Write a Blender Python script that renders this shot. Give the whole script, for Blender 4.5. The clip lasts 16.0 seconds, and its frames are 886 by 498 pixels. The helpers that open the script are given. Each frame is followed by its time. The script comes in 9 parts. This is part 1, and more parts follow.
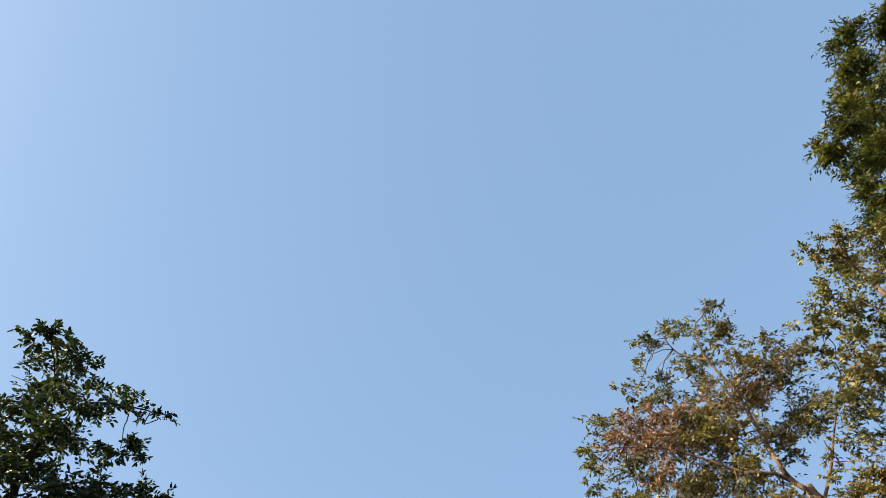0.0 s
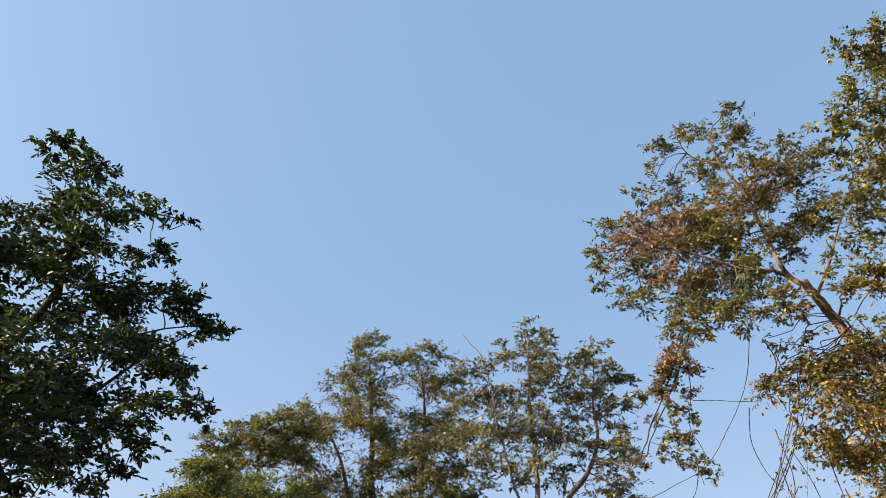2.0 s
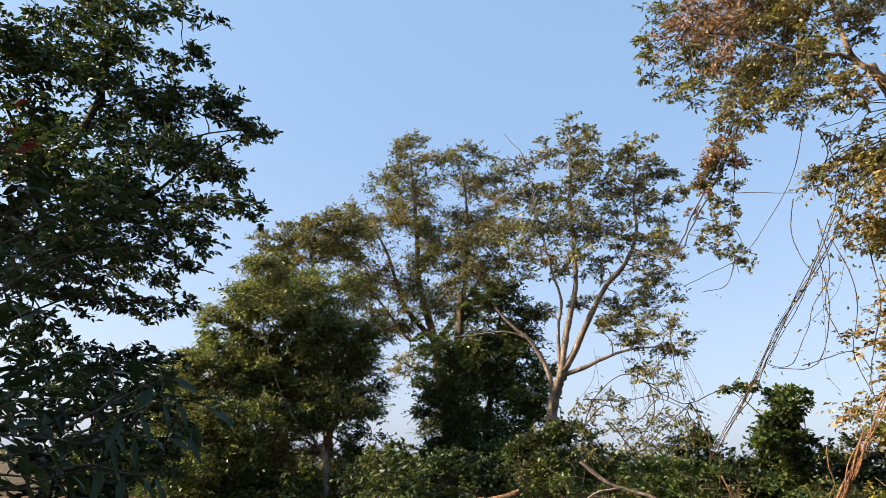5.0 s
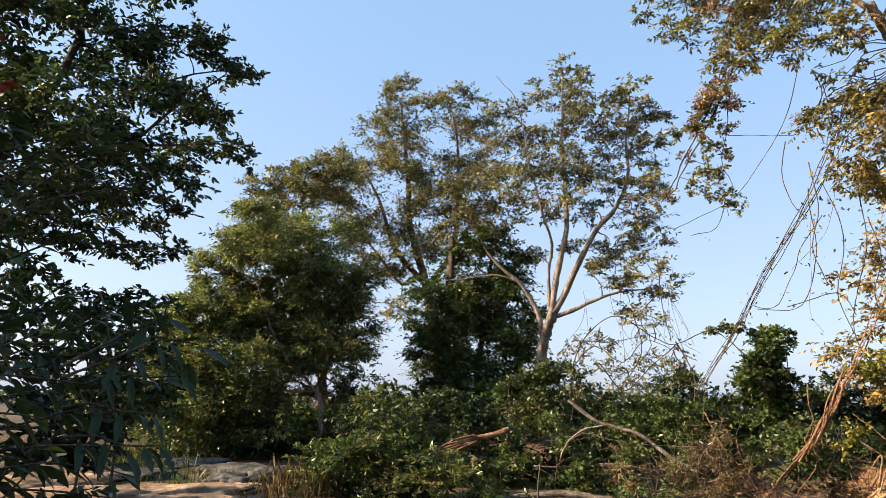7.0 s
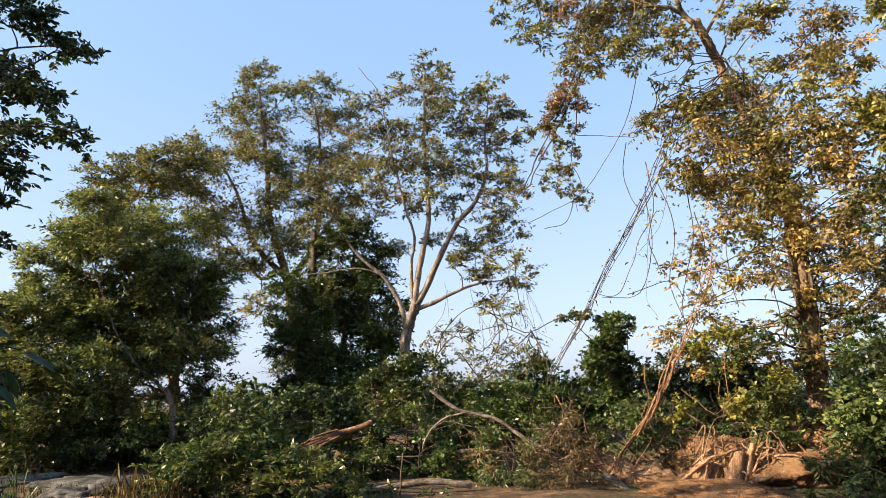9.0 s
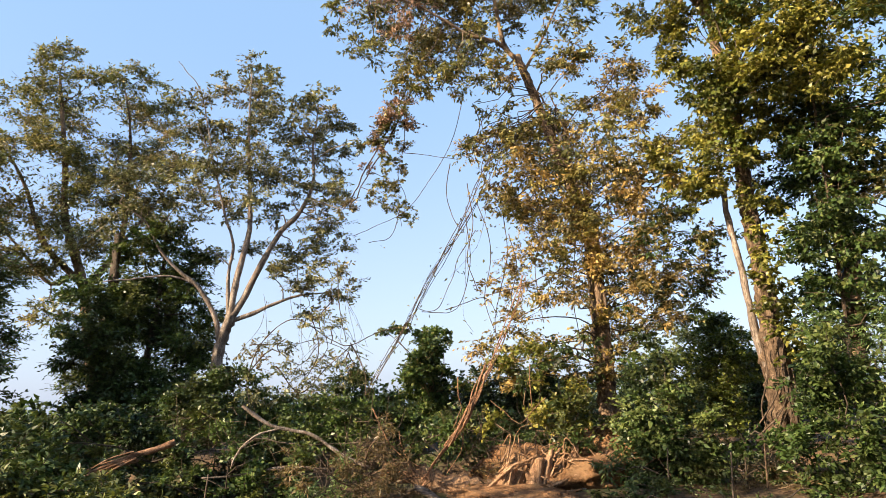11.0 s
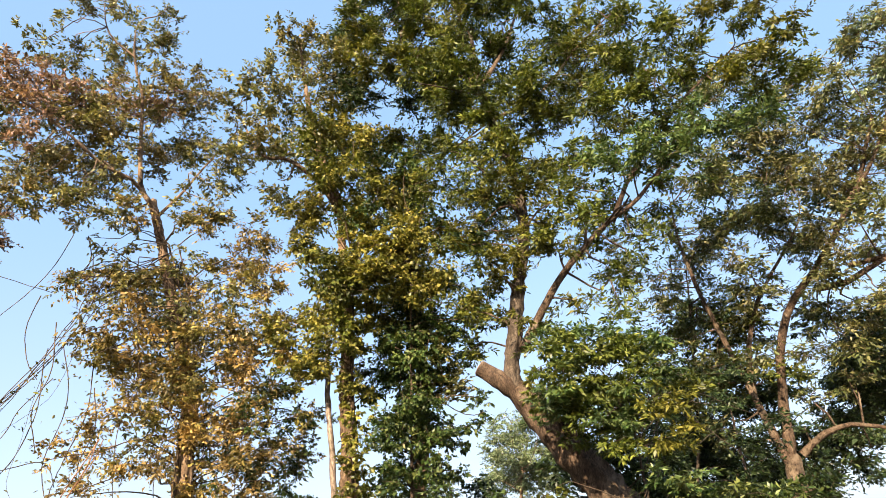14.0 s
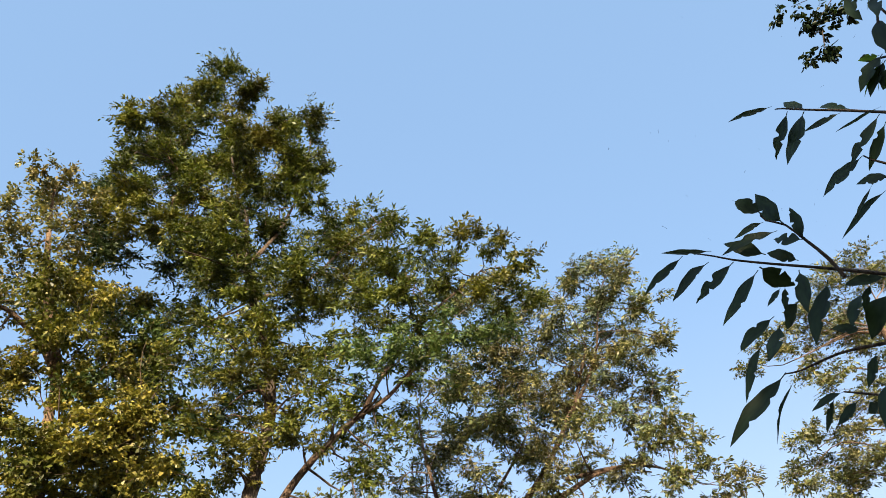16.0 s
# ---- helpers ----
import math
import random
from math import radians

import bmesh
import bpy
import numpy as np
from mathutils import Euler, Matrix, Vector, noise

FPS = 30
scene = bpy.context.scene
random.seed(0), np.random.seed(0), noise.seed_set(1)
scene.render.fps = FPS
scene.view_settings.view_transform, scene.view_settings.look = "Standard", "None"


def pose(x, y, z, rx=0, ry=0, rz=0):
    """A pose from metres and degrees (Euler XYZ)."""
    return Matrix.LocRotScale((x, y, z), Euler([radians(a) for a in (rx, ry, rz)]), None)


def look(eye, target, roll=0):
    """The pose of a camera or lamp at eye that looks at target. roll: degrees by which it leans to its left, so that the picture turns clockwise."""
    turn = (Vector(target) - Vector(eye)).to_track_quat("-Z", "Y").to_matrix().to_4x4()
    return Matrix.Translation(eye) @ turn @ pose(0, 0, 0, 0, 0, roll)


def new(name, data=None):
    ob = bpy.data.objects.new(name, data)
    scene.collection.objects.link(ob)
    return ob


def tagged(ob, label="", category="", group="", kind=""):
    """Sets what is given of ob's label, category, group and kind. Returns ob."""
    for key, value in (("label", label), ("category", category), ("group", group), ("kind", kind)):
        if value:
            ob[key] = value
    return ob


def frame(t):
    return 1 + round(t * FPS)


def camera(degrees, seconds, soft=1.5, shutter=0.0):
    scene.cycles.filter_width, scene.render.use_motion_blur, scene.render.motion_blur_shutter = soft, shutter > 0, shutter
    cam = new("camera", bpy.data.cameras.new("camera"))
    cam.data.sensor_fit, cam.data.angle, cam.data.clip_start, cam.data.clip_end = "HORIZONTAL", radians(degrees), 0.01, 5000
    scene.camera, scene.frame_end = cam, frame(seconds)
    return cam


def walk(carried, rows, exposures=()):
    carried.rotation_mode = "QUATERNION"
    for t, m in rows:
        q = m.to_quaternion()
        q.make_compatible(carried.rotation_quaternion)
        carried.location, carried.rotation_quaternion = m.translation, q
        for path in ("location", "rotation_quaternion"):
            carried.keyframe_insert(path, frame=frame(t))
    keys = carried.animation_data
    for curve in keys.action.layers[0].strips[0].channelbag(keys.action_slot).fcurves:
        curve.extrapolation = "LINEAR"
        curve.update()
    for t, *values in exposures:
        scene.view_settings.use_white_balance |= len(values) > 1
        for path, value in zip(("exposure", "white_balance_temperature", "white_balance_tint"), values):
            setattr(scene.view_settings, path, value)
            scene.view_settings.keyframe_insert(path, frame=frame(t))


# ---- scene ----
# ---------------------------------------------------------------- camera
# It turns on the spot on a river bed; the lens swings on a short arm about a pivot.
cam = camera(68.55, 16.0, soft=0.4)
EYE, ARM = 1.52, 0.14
TURNS = [  # seconds, yaw, pitch, roll
    (0.0, 1.28, 52.66, 2.09),
    (0.5, 1.92, 48.47, 2.31),
    (1.0, 2.11, 44.89, 2.38),
    (1.5, 2.07, 40.69, 2.23),
    (2.0, 1.95, 35.86, 1.85),
    (2.5, 2.88, 31.34, 1.81),
    (3.0, 3.21, 28.23, 1.74),
    (3.5, 3.63, 25.66, 1.98),
    (4.0, 4.96, 23.86, 2.06),
    (4.5, 5.75, 21.48, 2.18),
    (5.0, 5.26, 18.36, 1.92),
    (5.2, 5.36, 17.14, 1.55),
    (7.3, 3.77, 13.37, 1.58),
    (7.5, 2.65, 13.31, 1.31),
    (8.0, 0.00, 13.54, 0.50),
    (8.5, -4.10, 13.32, -0.73),
    (8.7, -5.69, 13.12, -1.14),
    (10.8, -21.79, 12.35, -2.29),
    (11.0, -23.70, 13.47, -2.73),
    (11.5, -29.13, 15.25, -3.05),
    (12.0, -34.59, 17.07, -3.13),
    (12.5, -39.65, 18.99, -2.67),
    (13.0, -44.92, 21.75, -2.60),
    (13.5, -52.23, 22.91, -3.37),
    (14.0, -58.86, 26.30, -4.04),
    (14.5, -64.12, 29.26, -5.08),
    (15.0, -71.90, 34.09, -7.03),
    (15.5, -79.75, 37.50, -9.69),
    (16.0, -85.94, 39.92, -11.28),
]


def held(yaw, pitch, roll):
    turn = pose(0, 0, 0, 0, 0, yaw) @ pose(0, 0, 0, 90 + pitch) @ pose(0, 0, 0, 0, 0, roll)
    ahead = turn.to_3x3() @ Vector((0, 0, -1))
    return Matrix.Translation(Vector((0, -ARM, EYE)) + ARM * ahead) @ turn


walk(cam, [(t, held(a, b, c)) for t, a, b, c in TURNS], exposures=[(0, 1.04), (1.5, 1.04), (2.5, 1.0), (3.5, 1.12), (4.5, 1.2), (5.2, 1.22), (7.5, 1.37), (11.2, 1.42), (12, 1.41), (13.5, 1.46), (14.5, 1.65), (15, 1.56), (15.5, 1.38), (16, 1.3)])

# ---------------------------------------------------------------- daylight
SUN_AZ, SUN_EL = -100.0, 27.0  # degrees clockwise from +y, and above the horizon
world = bpy.data.worlds.new("sky")
scene.world = world
world.use_nodes = True
nt = world.node_tree
nt.nodes.clear()
sky = nt.nodes.new("ShaderNodeTexSky")
sky.sky_type = "NISHITA"
sky.sun_disc = False
sky.sun_elevation = radians(SUN_EL)
sky.sun_rotation = radians(SUN_AZ)
sky.air_density, sky.dust_density, sky.ozone_density, sky.altitude = 1.0, 2.6, 0.2, 100.0
haze = nt.nodes.new("ShaderNodeMix")  # a dry-season haze evens out the blue
haze.data_type = "RGBA"
haze.inputs[0].default_value = 0.55
where = nt.nodes.new("ShaderNodeTexCoord")
height = nt.nodes.new("ShaderNodeSeparateXYZ")
veil = nt.nodes.new("ShaderNodeValToRGB")  # whiter towards the horizon, deeper blue overhead
veil.color_ramp.interpolation = "EASE"
for stop, at, tone in zip(veil.color_ramp.elements, (0.0, 0.55), ((3.55, 4.25, 5.85, 1), (2.32, 3.8, 6.0, 1))):
    stop.position, stop.color = at, tone
nt.links.new(where.outputs["Generated"], height.inputs[0])
nt.links.new(height.outputs["Z"], veil.inputs[0])
nt.links.new(veil.outputs[0], haze.inputs[7])
bg = nt.nodes.new("ShaderNodeBackground")
bg.inputs["Strength"].default_value = 0.085
out = nt.nodes.new("ShaderNodeOutputWorld")
nt.links.new(sky.outputs[0], haze.inputs[6])
nt.links.new(haze.outputs[2], bg.inputs[0])
nt.links.new(bg.outputs[0], out.inputs[0])
lamp = bpy.data.lights.new("sun", "SUN")
lamp.energy, lamp.angle, lamp.color = 5.0, radians(0.6), (1.0, 0.8, 0.55)
sun = new("sun", lamp)
sun_dir = Vector((math.sin(radians(SUN_AZ)) * math.cos(radians(SUN_EL)), math.cos(radians(SUN_AZ)) * math.cos(radians(SUN_EL)), math.sin(radians(SUN_EL))))
sun.matrix_world = look(sun_dir * 60, (0, 0, 0))


# ---------------------------------------------------------------- materials
def nodes_of(name):
    m = bpy.data.materials.new(name)
    m.use_nodes = True
    n = m.node_tree
    n.nodes.clear()
    return m, n, n.nodes.new("ShaderNodeOutputMaterial")


def ramp(n, source, stops):
    r = n.nodes.new("ShaderNodeValToRGB")
    while len(r.color_ramp.elements) < len(stops):
        r.color_ramp.elements.new(0.5)
    for e, (at, c) in zip(r.color_ramp.elements, stops):
        e.position, e.color = at, (*c, 1)
    n.links.new(source, r.inputs[0])
    return r.outputs[0]


def noise_of(n, scale, detail=4.0, rough=0.6, stretch=None):
    tc = n.nodes.new("ShaderNodeTexCoord")
    mp = n.nodes.new("ShaderNodeMapping")
    mp.inputs["Scale"].default_value = stretch or (1, 1, 1)
    n.links.new(tc.outputs["Object"], mp.inputs[0])
    t = n.nodes.new("ShaderNodeTexNoise")
    t.inputs["Scale"].default_value, t.inputs["Detail"].default_value, t.inputs["Roughness"].default_value = scale, detail, rough
    n.links.new(mp.outputs[0], t.inputs["Vector"])
    return t.outputs["Fac"]


def mixed(n, fac, a, b, kind="MIX"):
    m = n.nodes.new("ShaderNodeMix")
    m.data_type, m.blend_type = "RGBA", kind
    if isinstance(fac, float):
        m.inputs[0].default_value = fac
    else:
        n.links.new(fac, m.inputs[0])
    for value, socket in ((a, m.inputs[6]), (b, m.inputs[7])):
        if isinstance(value, tuple):
            socket.default_value = (*value, 1)
        else:
            n.links.new(value, socket)
    return m.outputs[2]


def leaf_material(name, tones, patch=None, through_light=0.2, gloss=0.42, patch_scale=0.5, edges=(0.5, 0.62), shine=0.36):
    """Leaves: each its own tone; patch: a second set of tones that takes over in some sprays."""
    m, n, o = nodes_of(name)
    geo = n.nodes.new("ShaderNodeNewGeometry")
    k = len(tones) - 1
    col = ramp(n, geo.outputs["Random Per Island"], [(i / k, c) for i, c in enumerate(tones)])
    if patch:
        k = len(patch) - 1
        second = ramp(n, geo.outputs["Random Per Island"], [(i / k, c) for i, c in enumerate(patch)])
        where = ramp(n, noise_of(n, patch_scale, 3.0, 0.65), [(edges[0], (0, 0, 0)), (edges[1], (1, 1, 1))])
        col = mixed(n, where, col, second)
    # Random tone by clump; its contrast also puts light and shade into the colour.
    tone_and_shade = ramp(n, noise_of(n, 1.1, 3.0), [(0.32, (0.36, 0.38, 0.4)), (0.66, (1.34, 1.29, 1.16))])
    col = mixed(n, 1.0, col, tone_and_shade, "MULTIPLY")
    p = n.nodes.new("ShaderNodeBsdfPrincipled")
    p.inputs["Roughness"].default_value = gloss
    p.inputs["Specular IOR Level"].default_value = shine
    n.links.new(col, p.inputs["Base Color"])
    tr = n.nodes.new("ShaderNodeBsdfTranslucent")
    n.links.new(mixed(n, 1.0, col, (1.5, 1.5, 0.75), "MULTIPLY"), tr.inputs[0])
    mx = n.nodes.new("ShaderNodeMixShader")
    mx.inputs[0].default_value = through_light
    n.links.new(p.outputs[0], mx.inputs[1])
    n.links.new(tr.outputs[0], mx.inputs[2])
    n.links.new(mx.outputs[0], o.inputs[0])
    return m


def rough_material(name, tones, scale, stretch=None, rough=0.85, relief=0.02, fine=6.0, second=None):
    """Bark, earth and stone: two scales of tone and relief, pale and dark patches."""
    m, n, o = nodes_of(name)
    k = len(tones) - 1
    big = noise_of(n, scale, 6.0, 0.65, stretch)
    col = ramp(n, big, [(0.28 + 0.44 * i / k, c) for i, c in enumerate(tones)])
    small = noise_of(n, scale * fine, 5.0, 0.7, stretch)
    col = mixed(n, 1.0, col, ramp(n, small, [(0.36, (0.36, 0.36, 0.36)), (0.64, (1.5, 1.5, 1.5))]), "MULTIPLY")
    col = mixed(n, 1.0, col, ramp(n, noise_of(n, scale * 0.55, 4.0, 0.7), [(0.38, (0.6, 0.58, 0.55)), (0.62, (1.25, 1.25, 1.25))]), "MULTIPLY")
    if second:
        where = ramp(n, noise_of(n, scale * 0.35, 5.0, 0.7), [(0.5, (0, 0, 0)), (0.6, (1, 1, 1))])
        col = mixed(n, where, col, second)
    p = n.nodes.new("ShaderNodeBsdfPrincipled")
    p.inputs["Roughness"].default_value = rough
    p.inputs["Specular IOR Level"].default_value = 0.25
    n.links.new(col, p.inputs["Base Color"])
    b = n.nodes.new("ShaderNodeBump")
    b.inputs["Distance"].default_value, b.inputs["Strength"].default_value = relief, 0.8
    n.links.new(small, b.inputs["Height"])
    n.links.new(b.outputs[0], p.inputs["Normal"])
    n.links.new(p.outputs[0], o.inputs[0])
    return m


PALE_BARK = rough_material("pale_bark", [(0.11, 0.08, 0.062), (0.22, 0.172, 0.138), (0.36, 0.31, 0.265)], 3.0, (3, 3, 0.7), relief=0.015)
BROWN_BARK = rough_material("brown_bark", [(0.05, 0.032, 0.021), (0.13, 0.085, 0.055), (0.27, 0.19, 0.125)], 3.0, (3, 3, 0.8), relief=0.05, second=(0.27, 0.185, 0.12))
MID_BARK = rough_material("mid_brown_bark", [(0.0375, 0.0253, 0.0176), (0.0938, 0.0621, 0.0429), (0.188, 0.127, 0.088)], 3.0, (3, 3, 0.8), relief=0.05, second=(0.2, 0.15, 0.105))
DARK_BARK = rough_material("dark_bark", [(0.03, 0.022, 0.016), (0.08, 0.06, 0.045), (0.14, 0.11, 0.085)], 3.5, (3, 3, 0.7), relief=0.02)
VINE_BARK = rough_material("vine_bark", [(0.035, 0.025, 0.018), (0.085, 0.06, 0.042), (0.16, 0.115, 0.08)], 4.0, None, relief=0.01)
DEAD_WOOD = rough_material("dead_wood", [(0.09, 0.07, 0.055), (0.19, 0.15, 0.12), (0.32, 0.27, 0.22)], 2.5, (1, 1, 3), relief=0.02)
RED_WOOD = rough_material("red_wood", [(0.12, 0.058, 0.034), (0.27, 0.145, 0.082), (0.42, 0.255, 0.155)], 6.0, (1, 1, 3), relief=0.02)
EARTH = rough_material("earth", [(0.06, 0.038, 0.022), (0.12, 0.075, 0.042), (0.2, 0.13, 0.08)], 1.6, None, relief=0.05, second=(0.06, 0.06, 0.025))
RED_EARTH = rough_material("red_earth", [(0.12, 0.055, 0.024), (0.27, 0.135, 0.06), (0.45, 0.25, 0.12)], 3.5, None, relief=0.14, second=(0.26, 0.15, 0.075))
SANDSTONE = rough_material("sandstone", [(0.19, 0.115, 0.06), (0.32, 0.2, 0.115), (0.45, 0.3, 0.18)], 1.3, None, relief=0.03, second=(0.16, 0.12, 0.09))
GREY_STONE = rough_material("grey_stone", [(0.0275, 0.0264, 0.0248), (0.0605, 0.0578, 0.0539), (0.105, 0.099, 0.0908)], 1.6, None, relief=0.02)
DEAD_ROOT = rough_material("dead_root", [(0.17, 0.09, 0.05), (0.33, 0.195, 0.11), (0.48, 0.31, 0.19)], 4.0, (3, 3, 0.8), relief=0.03)
# Shade is put into this leaf colour: crown insides, low growth, backlit trees.
LEAF_SHADE_DARK = leaf_material("shade_dark_leaves", [(0.0112, 0.0242, 0.00927), (0.0283, 0.0523, 0.0195), (0.0486, 0.078, 0.031), (0.105, 0.14, 0.062)])
LEAF_GREEN = leaf_material("green_leaves", [(0.0319, 0.0504, 0.00851), (0.082, 0.113, 0.0194), (0.134, 0.165, 0.031), (0.204, 0.224, 0.0495)], [(0.0627, 0.0704, 0.0132), (0.148, 0.149, 0.0287), (0.209, 0.19, 0.0408)])
LEAF_OLIVE = leaf_material("olive_leaves", [(0.0542, 0.0657, 0.0221), (0.143, 0.155, 0.0536), (0.214, 0.211, 0.0789), (0.365, 0.328, 0.142)], [(0.0888, 0.0802, 0.0315), (0.204, 0.169, 0.067), (0.334, 0.261, 0.118)])
LEAF_RUST = leaf_material("rusty_leaves", [(0.0578, 0.0651, 0.0286), (0.142, 0.15, 0.0687), (0.205, 0.203, 0.0982), (0.347, 0.315, 0.17)], [(0.105, 0.0788, 0.0428), (0.226, 0.166, 0.0937), (0.367, 0.273, 0.156)], edges=(0.56, 0.68))
LEAF_BROWN = leaf_material("brown_leaves", [(0.088, 0.06, 0.043), (0.215, 0.141, 0.104), (0.36, 0.226, 0.168), (0.56, 0.362, 0.28)])
LEAF_YELLOW = leaf_material("yellow_green_leaves", [(0.06, 0.07, 0.0115), (0.155, 0.162, 0.032), (0.24, 0.225, 0.05), (0.36, 0.31, 0.078)], [(0.042, 0.064, 0.01), (0.11, 0.135, 0.023), (0.2, 0.2, 0.046)])
LEAF_TAN = leaf_material("tan_leaves", [(0.117, 0.0784, 0.028), (0.265, 0.181, 0.064), (0.403, 0.274, 0.1), (0.53, 0.372, 0.15)], [(0.0742, 0.0745, 0.019), (0.185, 0.169, 0.048), (0.329, 0.274, 0.085)], patch_scale=0.8, edges=(0.47, 0.58))
LEAF_IVY = leaf_material("ivy_leaves", [(0.0177, 0.036, 0.0101), (0.0465, 0.084, 0.0223), (0.0818, 0.127, 0.0365), (0.174, 0.191, 0.0645)])
LEAF_BUSH = leaf_material("bush_leaves", [(0.0182, 0.036, 0.00999), (0.047, 0.084, 0.0219), (0.0776, 0.121, 0.0337), (0.13, 0.17, 0.0542)], [(0.0403, 0.054, 0.0156), (0.0987, 0.116, 0.0347), (0.177, 0.187, 0.0601)], patch_scale=0.7, edges=(0.48, 0.62))
LEAF_SHRUB = leaf_material("lit_shrub_leaves", [(0.023, 0.0437, 0.0125), (0.0574, 0.095, 0.0279), (0.0927, 0.136, 0.0433), (0.15, 0.182, 0.0695)], [(0.0442, 0.0589, 0.0182), (0.106, 0.123, 0.0404), (0.161, 0.169, 0.0613)], patch_scale=0.9)
LEAF_FRESH = leaf_material("fresh_leaves", [(0.0288, 0.06, 0.0175), (0.0744, 0.13, 0.0392), (0.123, 0.182, 0.0607), (0.182, 0.234, 0.0918)])
LEAF_DRY = leaf_material("dry_leaves", [(0.0612, 0.05, 0.0235), (0.143, 0.1, 0.0496), (0.204, 0.14, 0.0743), (0.153, 0.15, 0.0638)])
LEAF_AIRY = leaf_material("airy_leaves", [(0.044, 0.0598, 0.0201), (0.11, 0.137, 0.0474), (0.161, 0.178, 0.0683), (0.305, 0.293, 0.134)], [(0.0698, 0.076, 0.0296), (0.175, 0.174, 0.0722), (0.285, 0.256, 0.123)])
LEAF_ROUND = leaf_material("soft_green_leaves", [(0.04, 0.0608, 0.0189), (0.11, 0.147, 0.0483), (0.17, 0.209, 0.0756), (0.28, 0.299, 0.137)], [(0.07, 0.0798, 0.0273), (0.17, 0.176, 0.0672), (0.27, 0.257, 0.121)], through_light=0.3)
# The pale tone puts haze into the colour of the tree farther back.
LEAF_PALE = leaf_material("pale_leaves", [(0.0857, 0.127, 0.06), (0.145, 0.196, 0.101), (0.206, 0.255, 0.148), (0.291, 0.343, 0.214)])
# Near leaves in three copies: deep shade, shade and sunlight put into the colour.
LEAF_DEEP_SHADE = leaf_material("long_deep_shade_leaves", [(0.013, 0.027, 0.012), (0.022, 0.043, 0.018), (0.042, 0.072, 0.028)], through_light=0.15, gloss=0.5, shine=0.25)
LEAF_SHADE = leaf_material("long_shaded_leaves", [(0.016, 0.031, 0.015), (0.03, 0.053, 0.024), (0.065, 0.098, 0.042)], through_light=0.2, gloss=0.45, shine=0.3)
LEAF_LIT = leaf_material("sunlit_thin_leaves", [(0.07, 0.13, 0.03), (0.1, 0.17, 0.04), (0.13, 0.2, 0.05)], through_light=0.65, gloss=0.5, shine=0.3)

# ---------------------------------------------------------------- tools for growing things
RNG = np.random.default_rng(7)


def mesh_of(name, verts, faces, material, smooth=False):
    """A mesh from arrays of vertices and of faces that all have the same number of corners."""
    me = bpy.data.meshes.new(name)
    verts, faces = np.asarray(verts, dtype=np.float32), np.asarray(faces, dtype=np.int32)
    me.vertices.add(len(verts))
    me.vertices.foreach_set("co", verts.ravel())
    k = faces.shape[1]
    me.loops.add(faces.size)
    me.loops.foreach_set("vertex_index", faces.ravel())
    me.polygons.add(len(faces))
    me.polygons.foreach_set("loop_start", np.arange(0, faces.size, k, dtype=np.int32))
    if smooth:
        me.polygons.foreach_set("use_smooth", np.ones(len(faces), dtype=bool))
    me.update(calc_edges=True)
    me.materials.append(material)
    return me


def part(name, me, parent=None, label=""):
    ob = new(name, me)
    ob.parent = parent
    return tagged(ob, label)


def unit(v):
    return v / np.maximum(np.linalg.norm(v, axis=-1, keepdims=True), 1e-9)


def smooth_line(points, step=0.25):
    """A Catmull-Rom line through the points, with about that step between its places."""
    p = np.asarray(points, dtype=float)
    p = np.vstack([2 * p[0] - p[1], p, 2 * p[-1] - p[-2]])
    made = []
    for a, b, c, d in zip(p[:-3], p[1:-2], p[2:-1], p[3:]):
        k = max(2, int(np.linalg.norm(c - b) / step))
        s = np.linspace(0, 1, k, endpoint=False)[:, None]
        made.append(0.5 * (2 * b + (c - a) * s + (2 * a - 5 * b + 4 * c - d) * s ** 2 + (3 * b - a - 3 * c + d) * s ** 3))
    return np.vstack(made + [p[-2:-1]])


def tube(line, r0, r1, sides=8, knots=0.12, flare=0.0, wobble=0.0, flute=0.0):
    """A tapered, slightly knotty tube along a line: vertices and quads."""
    line = np.asarray(line, dtype=float)
    k = len(line)
    if wobble:
        line = line + RNG.normal(0, wobble, line.shape) * np.linspace(0, 1, k)[:, None]
    s = np.linspace(0, 1, k)
    r = (r0 * (1 - s) + r1 * s) * (1 + flare * np.exp(-s * k / 2.5)) * (1 + knots * RNG.normal(0, 0.5, k))
    d = unit(np.gradient(line, axis=0))
    ref = np.array([0.3, 0.9, 0.31]) if abs(d[:, 2]).mean() > 0.6 else np.array([0.05, 0.1, 1.0])
    u = unit(np.cross(d, ref))
    w = np.cross(d, u)
    a = np.linspace(0, 2 * np.pi, sides, endpoint=False)
    lumps = 1 + knots * RNG.normal(0, 0.55, (k, sides)) + (knots * 0.5 + flute) * RNG.normal(0, 1, (1, sides))
    v = line[:, None] + (r[:, None] * lumps)[..., None] * (np.cos(a)[None, :, None] * u[:, None] + np.sin(a)[None, :, None] * w[:, None])
    i, j = np.meshgrid(np.arange(k - 1), np.arange(sides), indexing="ij")
    n = (j + 1) % sides
    f = np.stack([i * sides + j, i * sides + n, (i + 1) * sides + n, (i + 1) * sides + j], -1).reshape(-1, 4)
    caps = [[0, 3 * sides // 4, sides // 2, sides // 4]] if sides >= 4 else []
    last = (k - 1) * sides
    caps += [[last, last + sides // 4, last + sides // 2, last + 3 * sides // 4]] if sides >= 4 else []
    return v.reshape(-1, 3), np.vstack([f] + ([caps] if caps else []))


